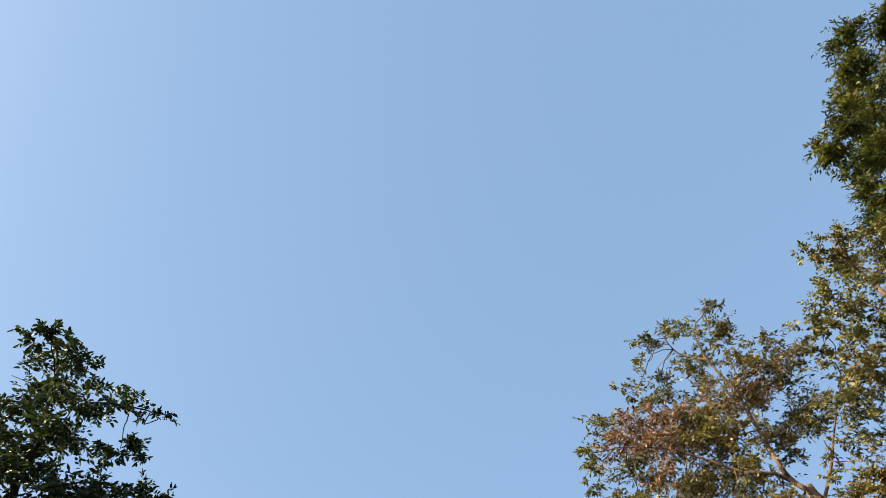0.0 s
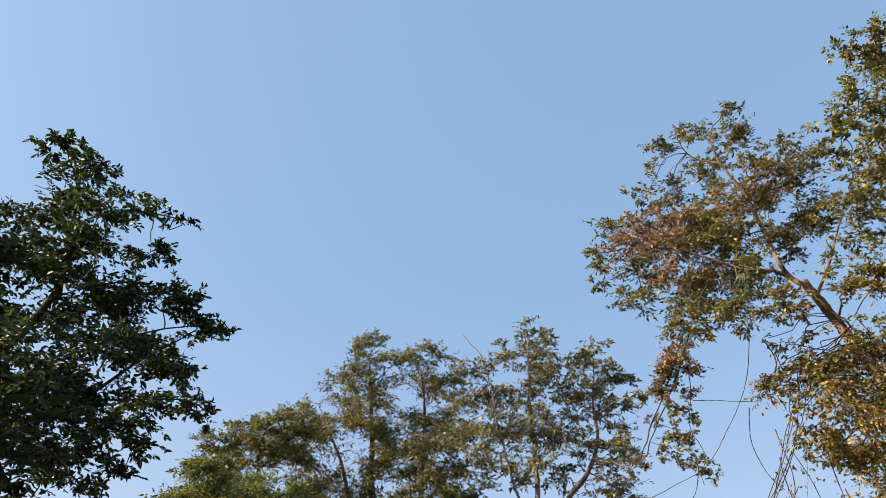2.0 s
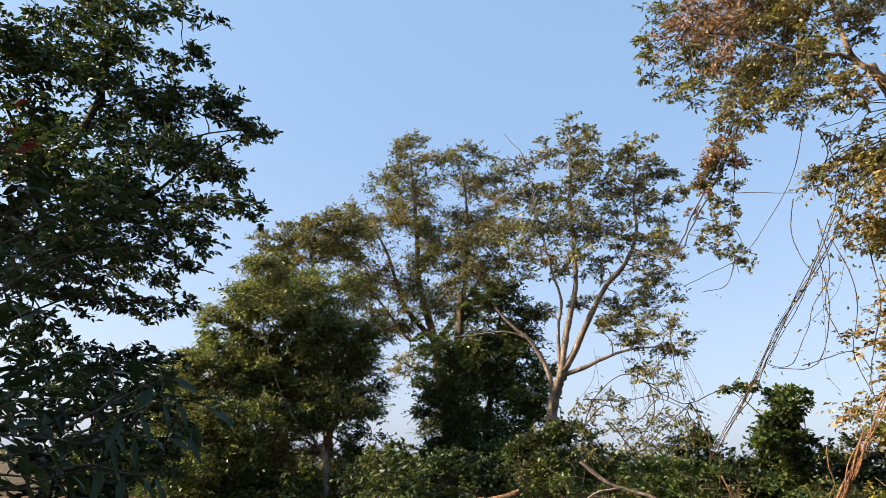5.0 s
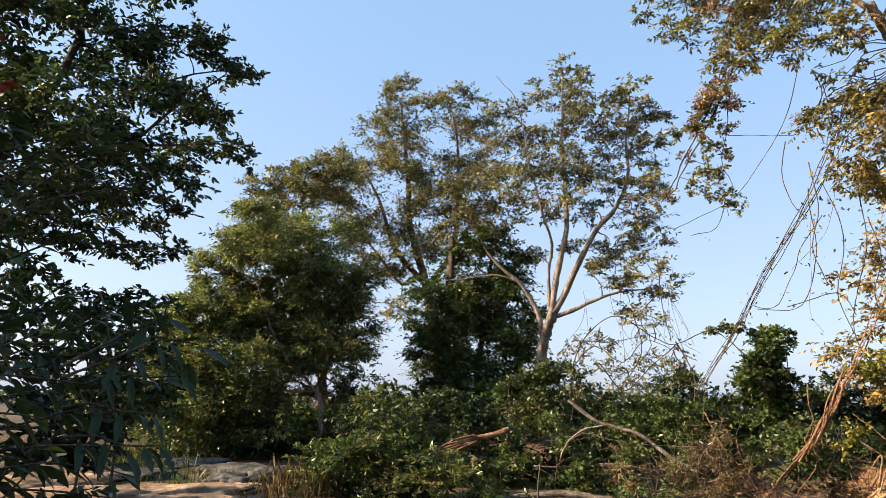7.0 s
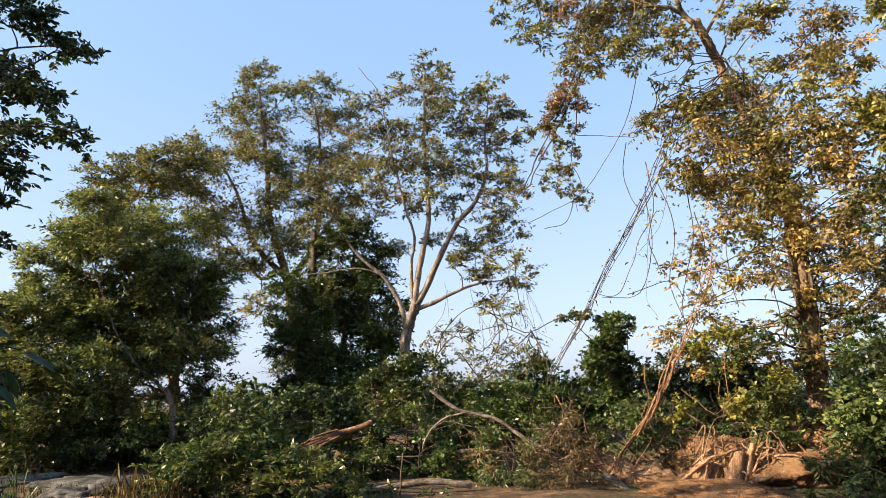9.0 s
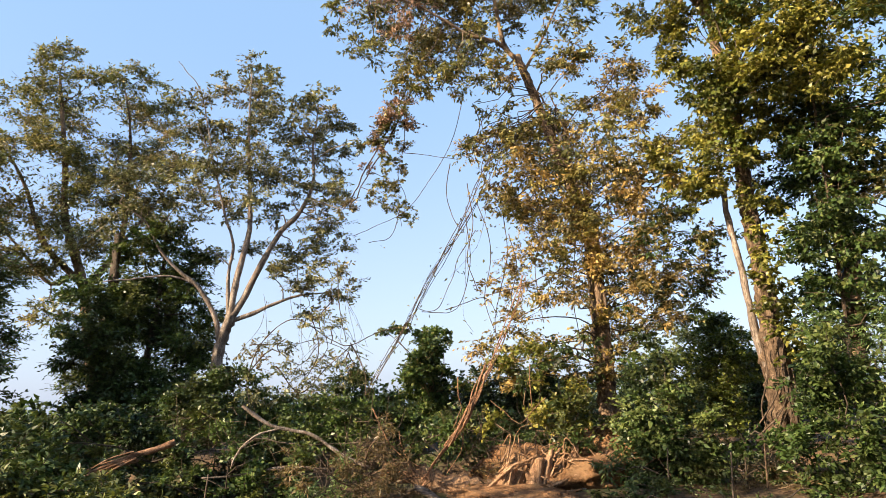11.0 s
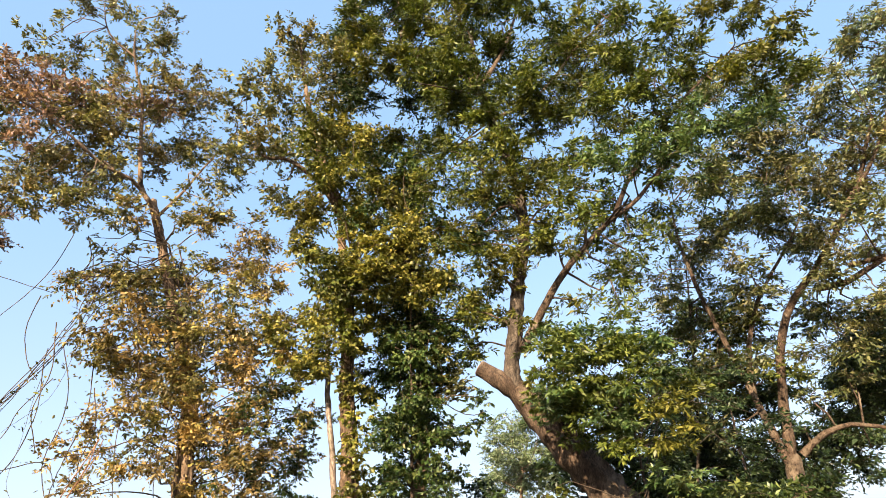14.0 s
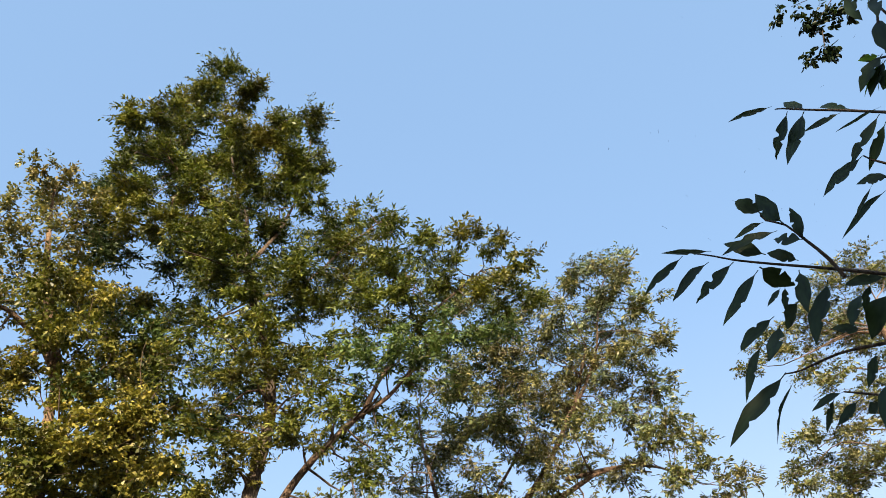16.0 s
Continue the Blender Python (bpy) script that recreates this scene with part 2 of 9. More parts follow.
def sticks(a, b, r):
    """Many straight three-sided twigs at once, from places a to places b."""
    d = unit(b - a)
    u = unit(np.cross(d, np.array([0.21, 0.37, 0.9])))
    w = np.cross(d, u)
    k = len(a)
    ring = [np.cos(t) * u + np.sin(t) * w for t in (0, 2.094, 4.189)]
    v = np.stack([a + c * r for c in ring] + [b + c * r * 0.45 for c in ring], 1).reshape(-1, 3)
    o = (np.arange(k) * 6)[:, None]
    f = np.concatenate([o + np.array(q) for q in ([0, 1, 4, 3], [1, 2, 5, 4], [2, 0, 3, 5])], 0)
    return v, f


def leaves(base, way, length, width, fine=False, fold=0.22):
    """Leaves folded along the midrib and bent down at the tip, from their bases along their ways."""
    k = len(base)
    up = unit(np.array([0, 0, 1.0]) + RNG.normal(0, 0.9, (k, 3)))
    side = unit(np.cross(way, up))
    up = np.cross(side, way)
    L, W = length[:, None], width[:, None]
    bend = -0.12 * L * up * RNG.uniform(0.2, 1.4, (k, 1))
    if not fine:
        # small far leaves: a blunt, slightly skewed blade, folded on its midrib
        v = np.stack([base, base + way * L * RNG.uniform(0.3, 0.45, (k, 1)) - side * W * 0.5 + up * W * fold,
                      base + way * L + bend, base + way * L * RNG.uniform(0.5, 0.66, (k, 1)) + side * W * 0.5 + up * W * fold], 1)
        f = np.arange(4 * k).reshape(-1, 4)
    else:
        one, two = base + way * L * 0.3, base + way * L * 0.68 + bend * 0.3
        v = np.stack([base, one - side * W * 0.48 + up * W * fold, two - side * W * 0.4 + up * W * fold, base + way * L + bend,
                      two + side * W * 0.4 + up * W * fold, one + side * W * 0.48 + up * W * fold], 1)
        o = (np.arange(k) * 6)[:, None]
        f = np.concatenate([o + np.array(q) for q in ([0, 2, 1], [0, 3, 2], [0, 4, 3], [0, 5, 4])], 0)
    return v.reshape(-1, 3), f


class Plant:
    """A tree, shrub or climber: limbs that are drawn, lobes of foliage that hang on the nearest limb."""

    def __init__(self, name, label, category, bark, leaf, size=0.15, slim=0.54, dense=520, group="", droop=0.25, fine=False, twig=0.008, ragged=0.3, flat=0.8, bare=4):
        self.root = tagged(new(name), label, category, group)
        self.bark, self.leaf, self.size, self.slim, self.dense = bark, leaf, size * (1.09 if category in ("tree", "creeper") else 0.97), slim * 1.08, dense
        self.droop, self.fine, self.twig, self.ragged, self.flat, self.bare = droop, fine, twig, ragged, flat, bare
        self.spine, self.radius, self.tips, self.blades = [], [], [], []

    def limb(self, points, r0, r1, name="limb", label="", flare=0.0, sides=10, material=None, wobble=0.012, knots=0.12):
        thick = r0 >= 0.12
        line = smooth_line(points, 0.1 if thick else 0.22)
        v, f = tube(line, r0, r1, max(sides, 18) if thick else sides, knots, flare, wobble * (0.5 if thick else 1), 0.05 if thick else 0.0)
        self.last = part(name, mesh_of(name, v, f, material or self.bark, True), self.root, label)
        self.spine.append(line)
        self.radius.append(np.linspace(r0, r1, len(line)))
        return self

    def lobes(self, rows, dense=1.0, leaf=None, size=1.0):
        """Rows of x, y, z, half width, half height."""
        spine = np.vstack(self.spine) if self.spine else None
        radius = np.concatenate(self.radius) if self.spine else None
        for x, y, z, r, h in rows:
            c = np.array([x, y, z])
            if spine is not None:
                away = np.linalg.norm((spine - c) * (1, 1, 0.75) + (0, 0, 0.25 * r), axis=1)
                k = int(np.argmin(away))
                start, r0 = spine[k], min(radius[k] * 0.5, 0.028)
            else:
                start, r0 = c - (0, 0, h), 0.02
            gap = np.linalg.norm(c - start)
            if gap > 0.3:
                one = start + (c - start) * 0.33 + RNG.normal(0, 0.09 * gap, 3) + (0, 0, 0.05 * gap)
                two = start + (c - start) * 0.7 + RNG.normal(0, 0.09 * gap, 3) + (0, 0, 0.05 * gap)
                v, f = tube(smooth_line([start, one, two, c + RNG.normal(0, 0.15 * r, 3)], 0.25), max(min(r0, self.twig * 6), min(0.014, self.twig * 2.2)), min(0.008, self.twig * 1.2), 5, 0.1, 0, 0.015)
                part("branch", mesh_of("branch", v, f, self.bark, True), self.root)
            count = max(20, int(math.pi * r * h * self.dense * dense * (0.15 / (self.size * size)) ** 2))
            twigs = max(6, count // 9)
            per = max(4, count // twigs)
            sprays = int(RNG.integers(9, 16))
            heart = unit(RNG.normal(0, 1, (sprays, 3))) * RNG.uniform(0.1, 1.0, (sprays, 1)) ** 0.6 * (r, r, h)
            of = RNG.integers(0, sprays, twigs)
            way = unit(RNG.normal(0, 1, (twigs, 3)) * (1, 1, 0.7))
            reach = RNG.uniform(0.1, 1.0, (twigs, 1)) ** 0.6 * (0.5 + self.ragged * RNG.normal(0, 0.5, (twigs, 1)))
            end = c + heart[of] + way * reach * (r * 1.1, r * 1.1, h * self.flat)
            root = c + heart[of] * 0.6 + (end - c - heart[of] * 0.6) * RNG.uniform(0.1, 0.5, (twigs, 1)) + RNG.normal(0, 0.08 * r, (twigs, 3))
            out = unit(end - root + RNG.normal(0, 0.06 * r, (twigs, 3)) + (0, 0, 0.1 * r))
            long = np.minimum(np.linalg.norm(end - root, axis=1, keepdims=True) * 1.15, 9 * self.size)
            root = end - out * long
            self.tips.append((root, end))
            # leaves alternate on both sides of an arched twig, with a terminal tuft
            s = (np.arange(per)[None, :, None] + RNG.uniform(0.2, 0.9, (twigs, per, 1))) / per
            side = unit(np.cross(out, unit(np.array([0, 0, 1.0]) + RNG.normal(0, 0.45, (twigs, 3)))))
            hand = np.where(np.arange(per) % 2 == 0, 1.0, -1.0)[None, :, None]
            base = (root[:, None] + (end - root)[:, None] * s - (0, 0, 0.22) * long[:, None] * s ** 2).reshape(-1, 3)
            aim = out[:, None] * (0.35 + 0.75 * s ** 2) + side[:, None] * hand * (0.95 - 0.45 * s) - np.array([0, 0, self.droop * 1.1])
            aim = unit((aim + RNG.normal(0, 0.34, (twigs, per, 3)) * (1, 1, 0.5 + 0.5 * self.flat)).reshape(-1, 3))
            length = self.size * size * RNG.uniform(0.6, 1.25, len(base))
            self.blades.append((base, aim, length, length * self.slim * RNG.uniform(0.75, 1.25, len(base)), leaf or self.leaf))
        return self

    def finish(self, crown="crown"):
        if self.tips:
            a, b = np.vstack([t[0] for t in self.tips])[::self.bare], np.vstack([t[1] for t in self.tips])[::self.bare]
            tagged(part("twig_growth", mesh_of("twig_growth", *sticks(a, b, self.twig), self.bark), self.root), kind="stuff")
        for m in {id(b[4]): b[4] for b in self.blades}.values():
            mine = [b for b in self.blades if b[4] is m]
            v, f = leaves(*[np.concatenate([b[i] for b in mine]) for i in range(4)], fine=self.fine)
            tagged(part(crown, mesh_of(crown, v, f, m), self.root), kind="stuff")
        return self.root


# ---------------------------------------------------------------- ground
def ground_z(x, y):
    """Height of the ground: a dry river bed, and behind it a bank that curves round."""
    r, a = np.hypot(x, y), np.degrees(np.arctan2(x, y))
    edge = np.interp(a, (-180, -60, -15, 5, 25, 180), (30, 22, 18.5, 15.5, 13.2, 11.5))
    s = np.clip((r - edge) / 1.6, 0, 1)
    rough = 0.05 * np.sin(1.3 * x + 0.7) * np.sin(1.1 * y) + 0.03 * np.sin(3.1 * x) * np.sin(2.7 * y + 1)
    return 0.55 * s * s * (3 - 2 * s) + rough * np.clip(r / 3, 0, 1) * np.clip(60 / np.maximum(r, 1), 0, 1)


rings = np.concatenate([np.linspace(0.0, 30, 80), np.geomspace(31, 4000, 40)])
turns = np.linspace(0, 2 * np.pi, 181)[:-1]
gx, gy = rings[:, None] * np.sin(turns), rings[:, None] * np.cos(turns)
gv = np.stack([gx, gy, ground_z(gx, gy)], -1).reshape(-1, 3)
gi, gj = np.meshgrid(np.arange(len(rings) - 1), np.arange(180), indexing="ij")
gn = (gj + 1) % 180
gf = np.stack([gi * 180 + gj, (gi + 1) * 180 + gj, (gi + 1) * 180 + gn, gi * 180 + gn], -1).reshape(-1, 4)
tagged(new("ground", mesh_of("ground", gv, gf, EARTH, True)), "brown dry earth with leaf litter along a river bed", "ground", kind="structure")

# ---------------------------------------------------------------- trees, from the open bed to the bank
# The dark leaf colour carries part of this tree's own shade.
p = Plant("shade_tree", "dark green leafy tree in its own shade", "tree", DARK_BARK, LEAF_SHADE_DARK, size=0.07, slim=0.42, dense=330, fine=True, twig=0.004, ragged=0.36, flat=0.45)
p.limb([(-5.6, 6.0, -0.1), (-5.5, 5.9, 1.2), (-5.4, 5.9, 2.4)], 0.2, 0.15, "trunk", flare=0.4)
p.limb([(-5.25, 6.04, 3.69), (-5.11, 6.15, 4.32), (-4.9, 6.32, 4.96), (-4.78, 6.42, 5.54), (-4.83, 6.38, 6.46)], 0.07, 0.02, "limb")
p.limb([(-5.25, 6.04, 3.69), (-4.86, 6.35, 3.8), (-4.36, 6.71, 4.21), (-3.87, 7, 4.92), (-3.39, 7.24, 5.51)], 0.032, 0.008, "limb")
p.limb([(-4.74, 6.45, 5.49), (-4.86, 6.36, 6.25), (-4.98, 6.26, 7.15), (-5.25, 6.04, 7.61)], 0.035, 0.012, "limb")
p.limb([(-5.33, 5.96, 3.29), (-4.93, 6.3, 3.15), (-4.54, 6.58, 3.16), (-4.02, 6.91, 3.25)], 0.03, 0.008, "limb")
p.limb([(-4.86, 6.36, 6.51), (-4.59, 6.55, 6.93), (-4.2, 6.81, 7.08), (-3.73, 7.08, 7.15)], 0.014, 0.006, "limb")
p.limb([(-4.37, 6.7, 4.94), (-3.95, 6.96, 5.31), (-3.45, 7.22, 5.58), (-3, 7.42, 5.63)], 0.014, 0.006, "limb")
p.limb([(-4.36, 6.71, 4.36), (-3.86, 7.01, 4.49), (-3.36, 7.26, 4.6), (-2.97, 7.43, 4.52)], 0.014, 0.006, "limb")
p.limb([(-4.64, 6.52, 3.87), (-4.23, 6.79, 3.71), (-3.81, 7.04, 3.33)], 0.014, 0.006, "limb")
p.lobes([(-4.67, 5.23, 6.88, 0.27, 0.23), (-4.58, 5.77, 7.06, 0.4, 0.34), (-5.64, 6.65, 7.21, 0.64, 0.54), (-5.42, 6.15, 6.26, 0.54, 0.46), (-4.12, 5.69, 6.39, 0.43, 0.37), (-4.65, 6.31, 6.21, 0.62, 0.53), (-4.24, 6.73, 7.06, 0.34, 0.19), (-3.52, 6.26, 6.53, 0.22, 0.11), (-4.39, 7.35, 6.87, 0.4, 0.36), (-4.65, 5.33, 5.08, 0.58, 0.49), (-4.17, 6.52, 5.61, 0.73, 0.62), (-4.77, 6.47, 5.58, 0.61, 0.52), (-3.67, 6.92, 5.78, 0.48, 0.41), (-3.41, 7.47, 5.71, 0.38, 0.34), (-3.32, 7.9, 5.89, 0.2, 0.14), (-4.4, 7.96, 5.66, 0.72, 0.61)], 1)
p.lobes([(-4.01, 6.32, 4.68, 0.64, 0.54), (-3.64, 7.52, 5.19, 0.42, 0.35), (-3.42, 7.75, 4.77, 0.37, 0.22), (-2.81, 6.96, 4.3, 0.13, 0.18), (-4.01, 5.49, 4.21, 0.68, 0.57), (-4.22, 8.1, 4.95, 0.53, 0.45), (-3.79, 6.49, 4.07, 0.49, 0.41), (-4.83, 5.81, 4.49, 0.59, 0.5), (-4.62, 7.65, 3.98, 0.56, 0.4), (-3.86, 7.24, 3.72, 0.3, 0.25), (-3.74, 7, 3.26, 0.27, 0.2), (-4.78, 7.21, 4.12, 0.54, 0.46), (-4.08, 5.53, 3.42, 0.53, 0.29), (-4.38, 7.28, 3.25, 0.37, 0.22), (-3.49, 6.86, 4.01, 0.29, 0.25), (-5.11, 4.81, 5.32, 0.67, 0.57)], 1)
p.lobes([(-5.54, 6.29, 5.18, 0.59, 0.51), (-5.74, 6.98, 4.76, 0.63, 0.54), (-4.33, 5.87, 3.81, 0.51, 0.44), (-5.33, 6.38, 3.87, 0.56, 0.47), (-4.31, 6.16, 4.46, 0.49, 0.41), (-5.32, 6.74, 3.46, 0.5, 0.36), (-4.81, 7.05, 3.62, 0.45, 0.3)], 0.6)
p.lobes([(-4.29, 5.94, 3.06, 0.44, 0.25), (-5.54, 6.82, 3.01, 0.43, 0.37), (-4.53, 7.05, 3.35, 0.37, 0.19)], 0.8)
p.lobes([(-4.44, 7, 5.74, 0.57, 0.48), (-4.79, 7.04, 5.03, 0.71, 0.6), (-3.89, 6.86, 4.94, 0.54, 0.45), (-5.21, 6.61, 4.66, 0.66, 0.56), (-4.4, 7.39, 4.49, 0.56, 0.47)], 0.22, size=1.5)
p.lobes([(-4.17, 5.11, 2.97, 0.31, 0.27), (-4.68, 6.12, 3.49, 0.31, 0.27), (-4.66, 5.49, 3.51, 0.34, 0.29), (-4.7, 6.59, 3.91, 0.28, 0.24), (-4.22, 5.46, 2.64, 0.25, 0.21), (-3.55, 5.57, 3.43, 0.23, 0.19), (-5.14, 5.73, 4.09, 0.31, 0.27)], 0.8)
p.finish()

p = Plant("round_tree", "bushy green tree with a rounded crown", "tree", BROWN_BARK, LEAF_ROUND, size=0.115, slim=0.36, dense=640, flat=0.7)
p.limb([(-4.62, 18.53, 0.09), (-4.68, 18.52, 0.72), (-4.79, 18.49, 1.69), (-4.94, 18.45, 2.01)], 0.085, 0.07, "trunk", flare=0.3, material=PALE_BARK)
p.limb([(-4.79, 18.49, 1.69), (-5.17, 18.38, 2.16), (-5.65, 18.24, 2.63), (-6.16, 18.08, 3.44), (-6.71, 17.88, 4.92)], 0.04, 0.012, "limb", material=PALE_BARK)
p.limb([(-5.11, 19.34, 1.85), (-4.75, 19.43, 3.02), (-4.93, 19.38, 4.37), (-5.53, 19.22, 5.92), (-6.09, 19.05, 6.95)], 0.09, 0.02, "limb")
p.limb([(-4.81, 18.48, 1.85), (-5.60, 18.26, 1.82), (-6.47, 17.97, 1.95), (-7.31, 17.65, 2.08)], 0.04, 0.012, "limb")
p.lobes([(-6.88, 17.76, 6.91, 0.92, 0.7), (-6.52, 19.79, 7.16, 1.22, 1.04), (-7.34, 18.33, 6.03, 1.13, 0.96), (-5.39, 19.21, 6.46, 1.18, 1), (-6.21, 18.12, 5.65, 1.47, 1.25), (-7.89, 18.89, 5.11, 1.05, 0.9), (-7.93, 17.82, 4.09, 1.07, 0.91), (-6.98, 19.69, 4.56, 1.78, 1.51), (-4.99, 18.81, 4.8, 1.51, 1.28), (-4.34, 19.68, 5.14, 0.98, 0.84), (-8.36, 17.9, 3.29, 1.16, 0.99), (-7.28, 18.92, 3.25, 1.68, 1.43), (-8.32, 17.38, 2.32, 1.03, 0.86), (-7.21, 17.83, 1.91, 1.39, 1.18), (-9.23, 18.41, 1.72, 0.99, 0.81)], 1)
p.lobes([(-5.68, 19.81, 3.55, 1.56, 1.33), (-4.52, 19.65, 3.9, 0.97, 0.82), (-6.51, 19.98, 2.33, 1.36, 1.16), (-4.44, 20.36, 1.71, 0.88, 0.78), (-6.29, 20.16, 3.22, 1.19, 1.01)], 1, leaf=LEAF_OLIVE)
p.lobes([(-7.68, 19.65, 6.36, 1.21, 1.03), (-6.53, 20.02, 6.46, 1.43, 1.22), (-8.32, 20.29, 4.82, 1.43, 1.22), (-6.83, 20.37, 4.49, 1.83, 1.56), (-5.32, 20.83, 4.96, 1.66, 1.41), (-8.04, 18.02, 2.83, 1.25, 1.06), (-6.99, 19.26, 2.62, 1.7, 1.44), (-4.2, 19.62, 3.05, 1.15, 0.98), (-8.49, 18.23, 1.73, 1.07, 0.91), (-7.59, 20.29, 1.29, 1.37, 1.17)], 0.4, size=1.25)
p.lobes([(-8.68, 17.47, 3.55, 0.88, 0.74), (-9.12, 17.78, 2.63, 0.97, 0.82), (-9.74, 18.42, 1.71, 0.9, 0.72), (-9.89, 18.66, 0.76, 0.9, 0.65), (-8.81, 18.51, 0.64, 1.07, 0.8), (-7.56, 17.77, 1, 1.03, 0.87), (-8.63, 18.16, 4.46, 0.73, 0.62), (-8.59, 18.61, 5.39, 0.76, 0.65), (-7.46, 17.39, 5.8, 0.71, 0.61), (-7.1, 19.16, 0.67, 1.1, 0.83)], 1)
p.lobes([(-4.33, 18.59, 3.28, 0.82, 0.7), (-6.48, 18.51, 1.79, 1.08, 0.92)], 1, leaf=LEAF_OLIVE)
# Darker bush leaves put shade on the side away from the sun.
p.lobes([(-4.43, 19.51, 4.4, 0.97, 0.82), (-4.04, 19.59, 3.39, 0.96, 0.82), (-3.89, 19.27, 2.04, 0.93, 0.79)], 0.6, leaf=LEAF_BUSH)
p.lobes([(-6.77, 18.96, 4.97, 0.96, 0.81), (-6.85, 18.02, 3.97, 0.9, 0.77), (-6.02, 19.06, 3.97, 0.95, 0.8), (-5.22, 18.37, 4.88, 0.83, 0.71), (-4.32, 19.48, 5.46, 0.88, 0.75), (-3.99, 19.69, 5.14, 0.79, 0.67), (-4.59, 20.14, 4.67, 0.9, 0.77)], 0.8)
p.lobes([(-8.65, 15.44, 2.88, 0.64, 0.54), (-9.54, 16.2, 2.16, 0.67, 0.57), (-8.5, 16.21, 3.53, 0.51, 0.43), (-8.55, 17.19, 2.45, 0.70, 0.59), (-8.75, 15.73, 1.48, 0.60, 0.51), (-7.45, 16.05, 1.58, 0.67, 0.57), (-7.59, 17.2, 2.77, 0.70, 0.59), (-6.67, 17.04, 1.9, 0.70, 0.59), (-8.26, 17.33, 3.99, 0.57, 0.49), (-6.13, 16.92, 2.92, 0.70, 0.59), (-9.01, 15.24, 1.41, 0.54, 0.46)], 0.85)
p.lobes([(-4.4, 18.6, 2.6, 0.85, 0.7), (-5.3, 18.2, 3.1, 0.9, 0.7), (-4.9, 18.2, 2.5, 0.5, 0.4)], 0.5)
# Dark leaves fill in for the shade round the trunk's foot.
p.lobes([(-6.95, 17.36, 0.48, 0.44, 0.35), (-6.68, 18.64, 0.26, 0.47, 0.38), (-5.83, 18.4, 0.36, 0.47, 0.38), (-5.51, 19.43, 0.22, 0.44, 0.35), (-4.33, 18.5, 0.44, 0.47, 0.38), (-3.7, 18.33, 0.75, 0.47, 0.38), (-7, 18.52, 0.86, 0.44, 0.35), (-6.16, 18.29, 1.02, 0.47, 0.38), (-5.72, 19.37, 1.08, 0.40, 0.32), (-4.23, 18.52, 1.18, 0.44, 0.35), (-3.58, 18.35, 1.34, 0.40, 0.32)], 0.8, leaf=LEAF_SHADE_DARK)
p.finish()

p = Plant("grey_green_tree", "hazy grey-green tree behind the round one", "tree", BROWN_BARK, LEAF_OLIVE, size=0.125, slim=0.4, dense=560)
p.limb([(-5.99, 24.27, -0.27), (-6.37, 24.17, 3.79), (-6.91, 24.03, 7.01), (-7.51, 23.84, 9.69)], 0.25, 0.05, "trunk", flare=0.2)
p.lobes([(-7.9, 23.45, 10.36, 1.03, 0.74), (-6.75, 22.87, 10.38, 0.91, 0.62), (-8.84, 23.46, 9.55, 0.98, 0.83), (-7.28, 23.17, 9.24, 1.2, 1.02), (-6.62, 24.71, 9.99, 1.15, 0.98), (-5.57, 24.1, 10.03, 1, 0.85), (-8.14, 23.34, 8.38, 1.21, 1.02), (-9.6, 24.14, 9.07, 0.63, 0.53), (-5.67, 24.08, 8.17, 1.23, 1.05)], 1)
p.finish()

p = Plant("tall_sparse_tree", "tall tree with thin olive foliage and sky between", "tree", BROWN_BARK, LEAF_OLIVE, size=0.13, slim=0.4, dense=335, flat=0.7, bare=2)
p.limb([(-1.88, 26.93, -0.32), (-2.05, 26.92, 1.87), (-2.36, 26.9, 4.14), (-2.74, 26.86, 6.5), (-3.48, 26.77, 8.93), (-3.63, 26.75, 10.97), (-3.89, 26.72, 13.08), (-4.09, 26.69, 14.7)], 0.26, 0.04, "trunk", flare=0.2)
p.limb([(-2.74, 26.86, 6.5), (-4.03, 26.7, 7.91), (-4.85, 26.56, 10.13), (-5.64, 26.41, 11.36), (-6.61, 26.18, 11.79)], 0.12, 0.02, "limb")
p.limb([(-2.66, 26.87, 6.26), (-1.64, 26.95, 8), (-1.45, 26.96, 10.28), (-1.52, 26.96, 12.91), (-1.81, 26.94, 14.54)], 0.14, 0.02, "limb")
p.limb([(-1.64, 26.95, 8), (-0.46, 27, 9.79), (0.25, 27, 11.35)], 0.08, 0.02, "limb")
p.limb([(-2.92, 26.84, 6.98), (-3.73, 26.74, 6.46), (-4.73, 26.58, 7.63), (-5.73, 26.39, 8.8)], 0.08, 0.02, "limb")
p.lobes([(-4.32, 26.28, 15.46, 0.79, 0.67), (-3.7, 26.38, 15.37, 0.71, 0.6), (-4.31, 26.61, 14.25, 1.27, 1.08), (-2.96, 25.85, 14.02, 1.04, 0.89), (-4.91, 26.66, 13.32, 1.18, 1.01), (-3.65, 27.77, 13.53, 1.31, 1.12), (-2.09, 27.07, 15.3, 0.92, 0.78), (-0.95, 27.57, 15.41, 0.94, 0.8), (-1.6, 28.03, 14.35, 1.33, 1.13), (-0.28, 27.82, 14.26, 0.93, 0.79), (-1.53, 27.54, 12.61, 1.57, 1.34), (-5.33, 27.24, 12.21, 1.42, 1.21), (-6.69, 26.95, 12.36, 0.99, 0.74), (-6.91, 25.49, 11.39, 0.67, 0.57), (-5.82, 26.32, 10.55, 1.64, 1.39), (-3.89, 26.34, 11.34, 1.5, 1.28)], 1)
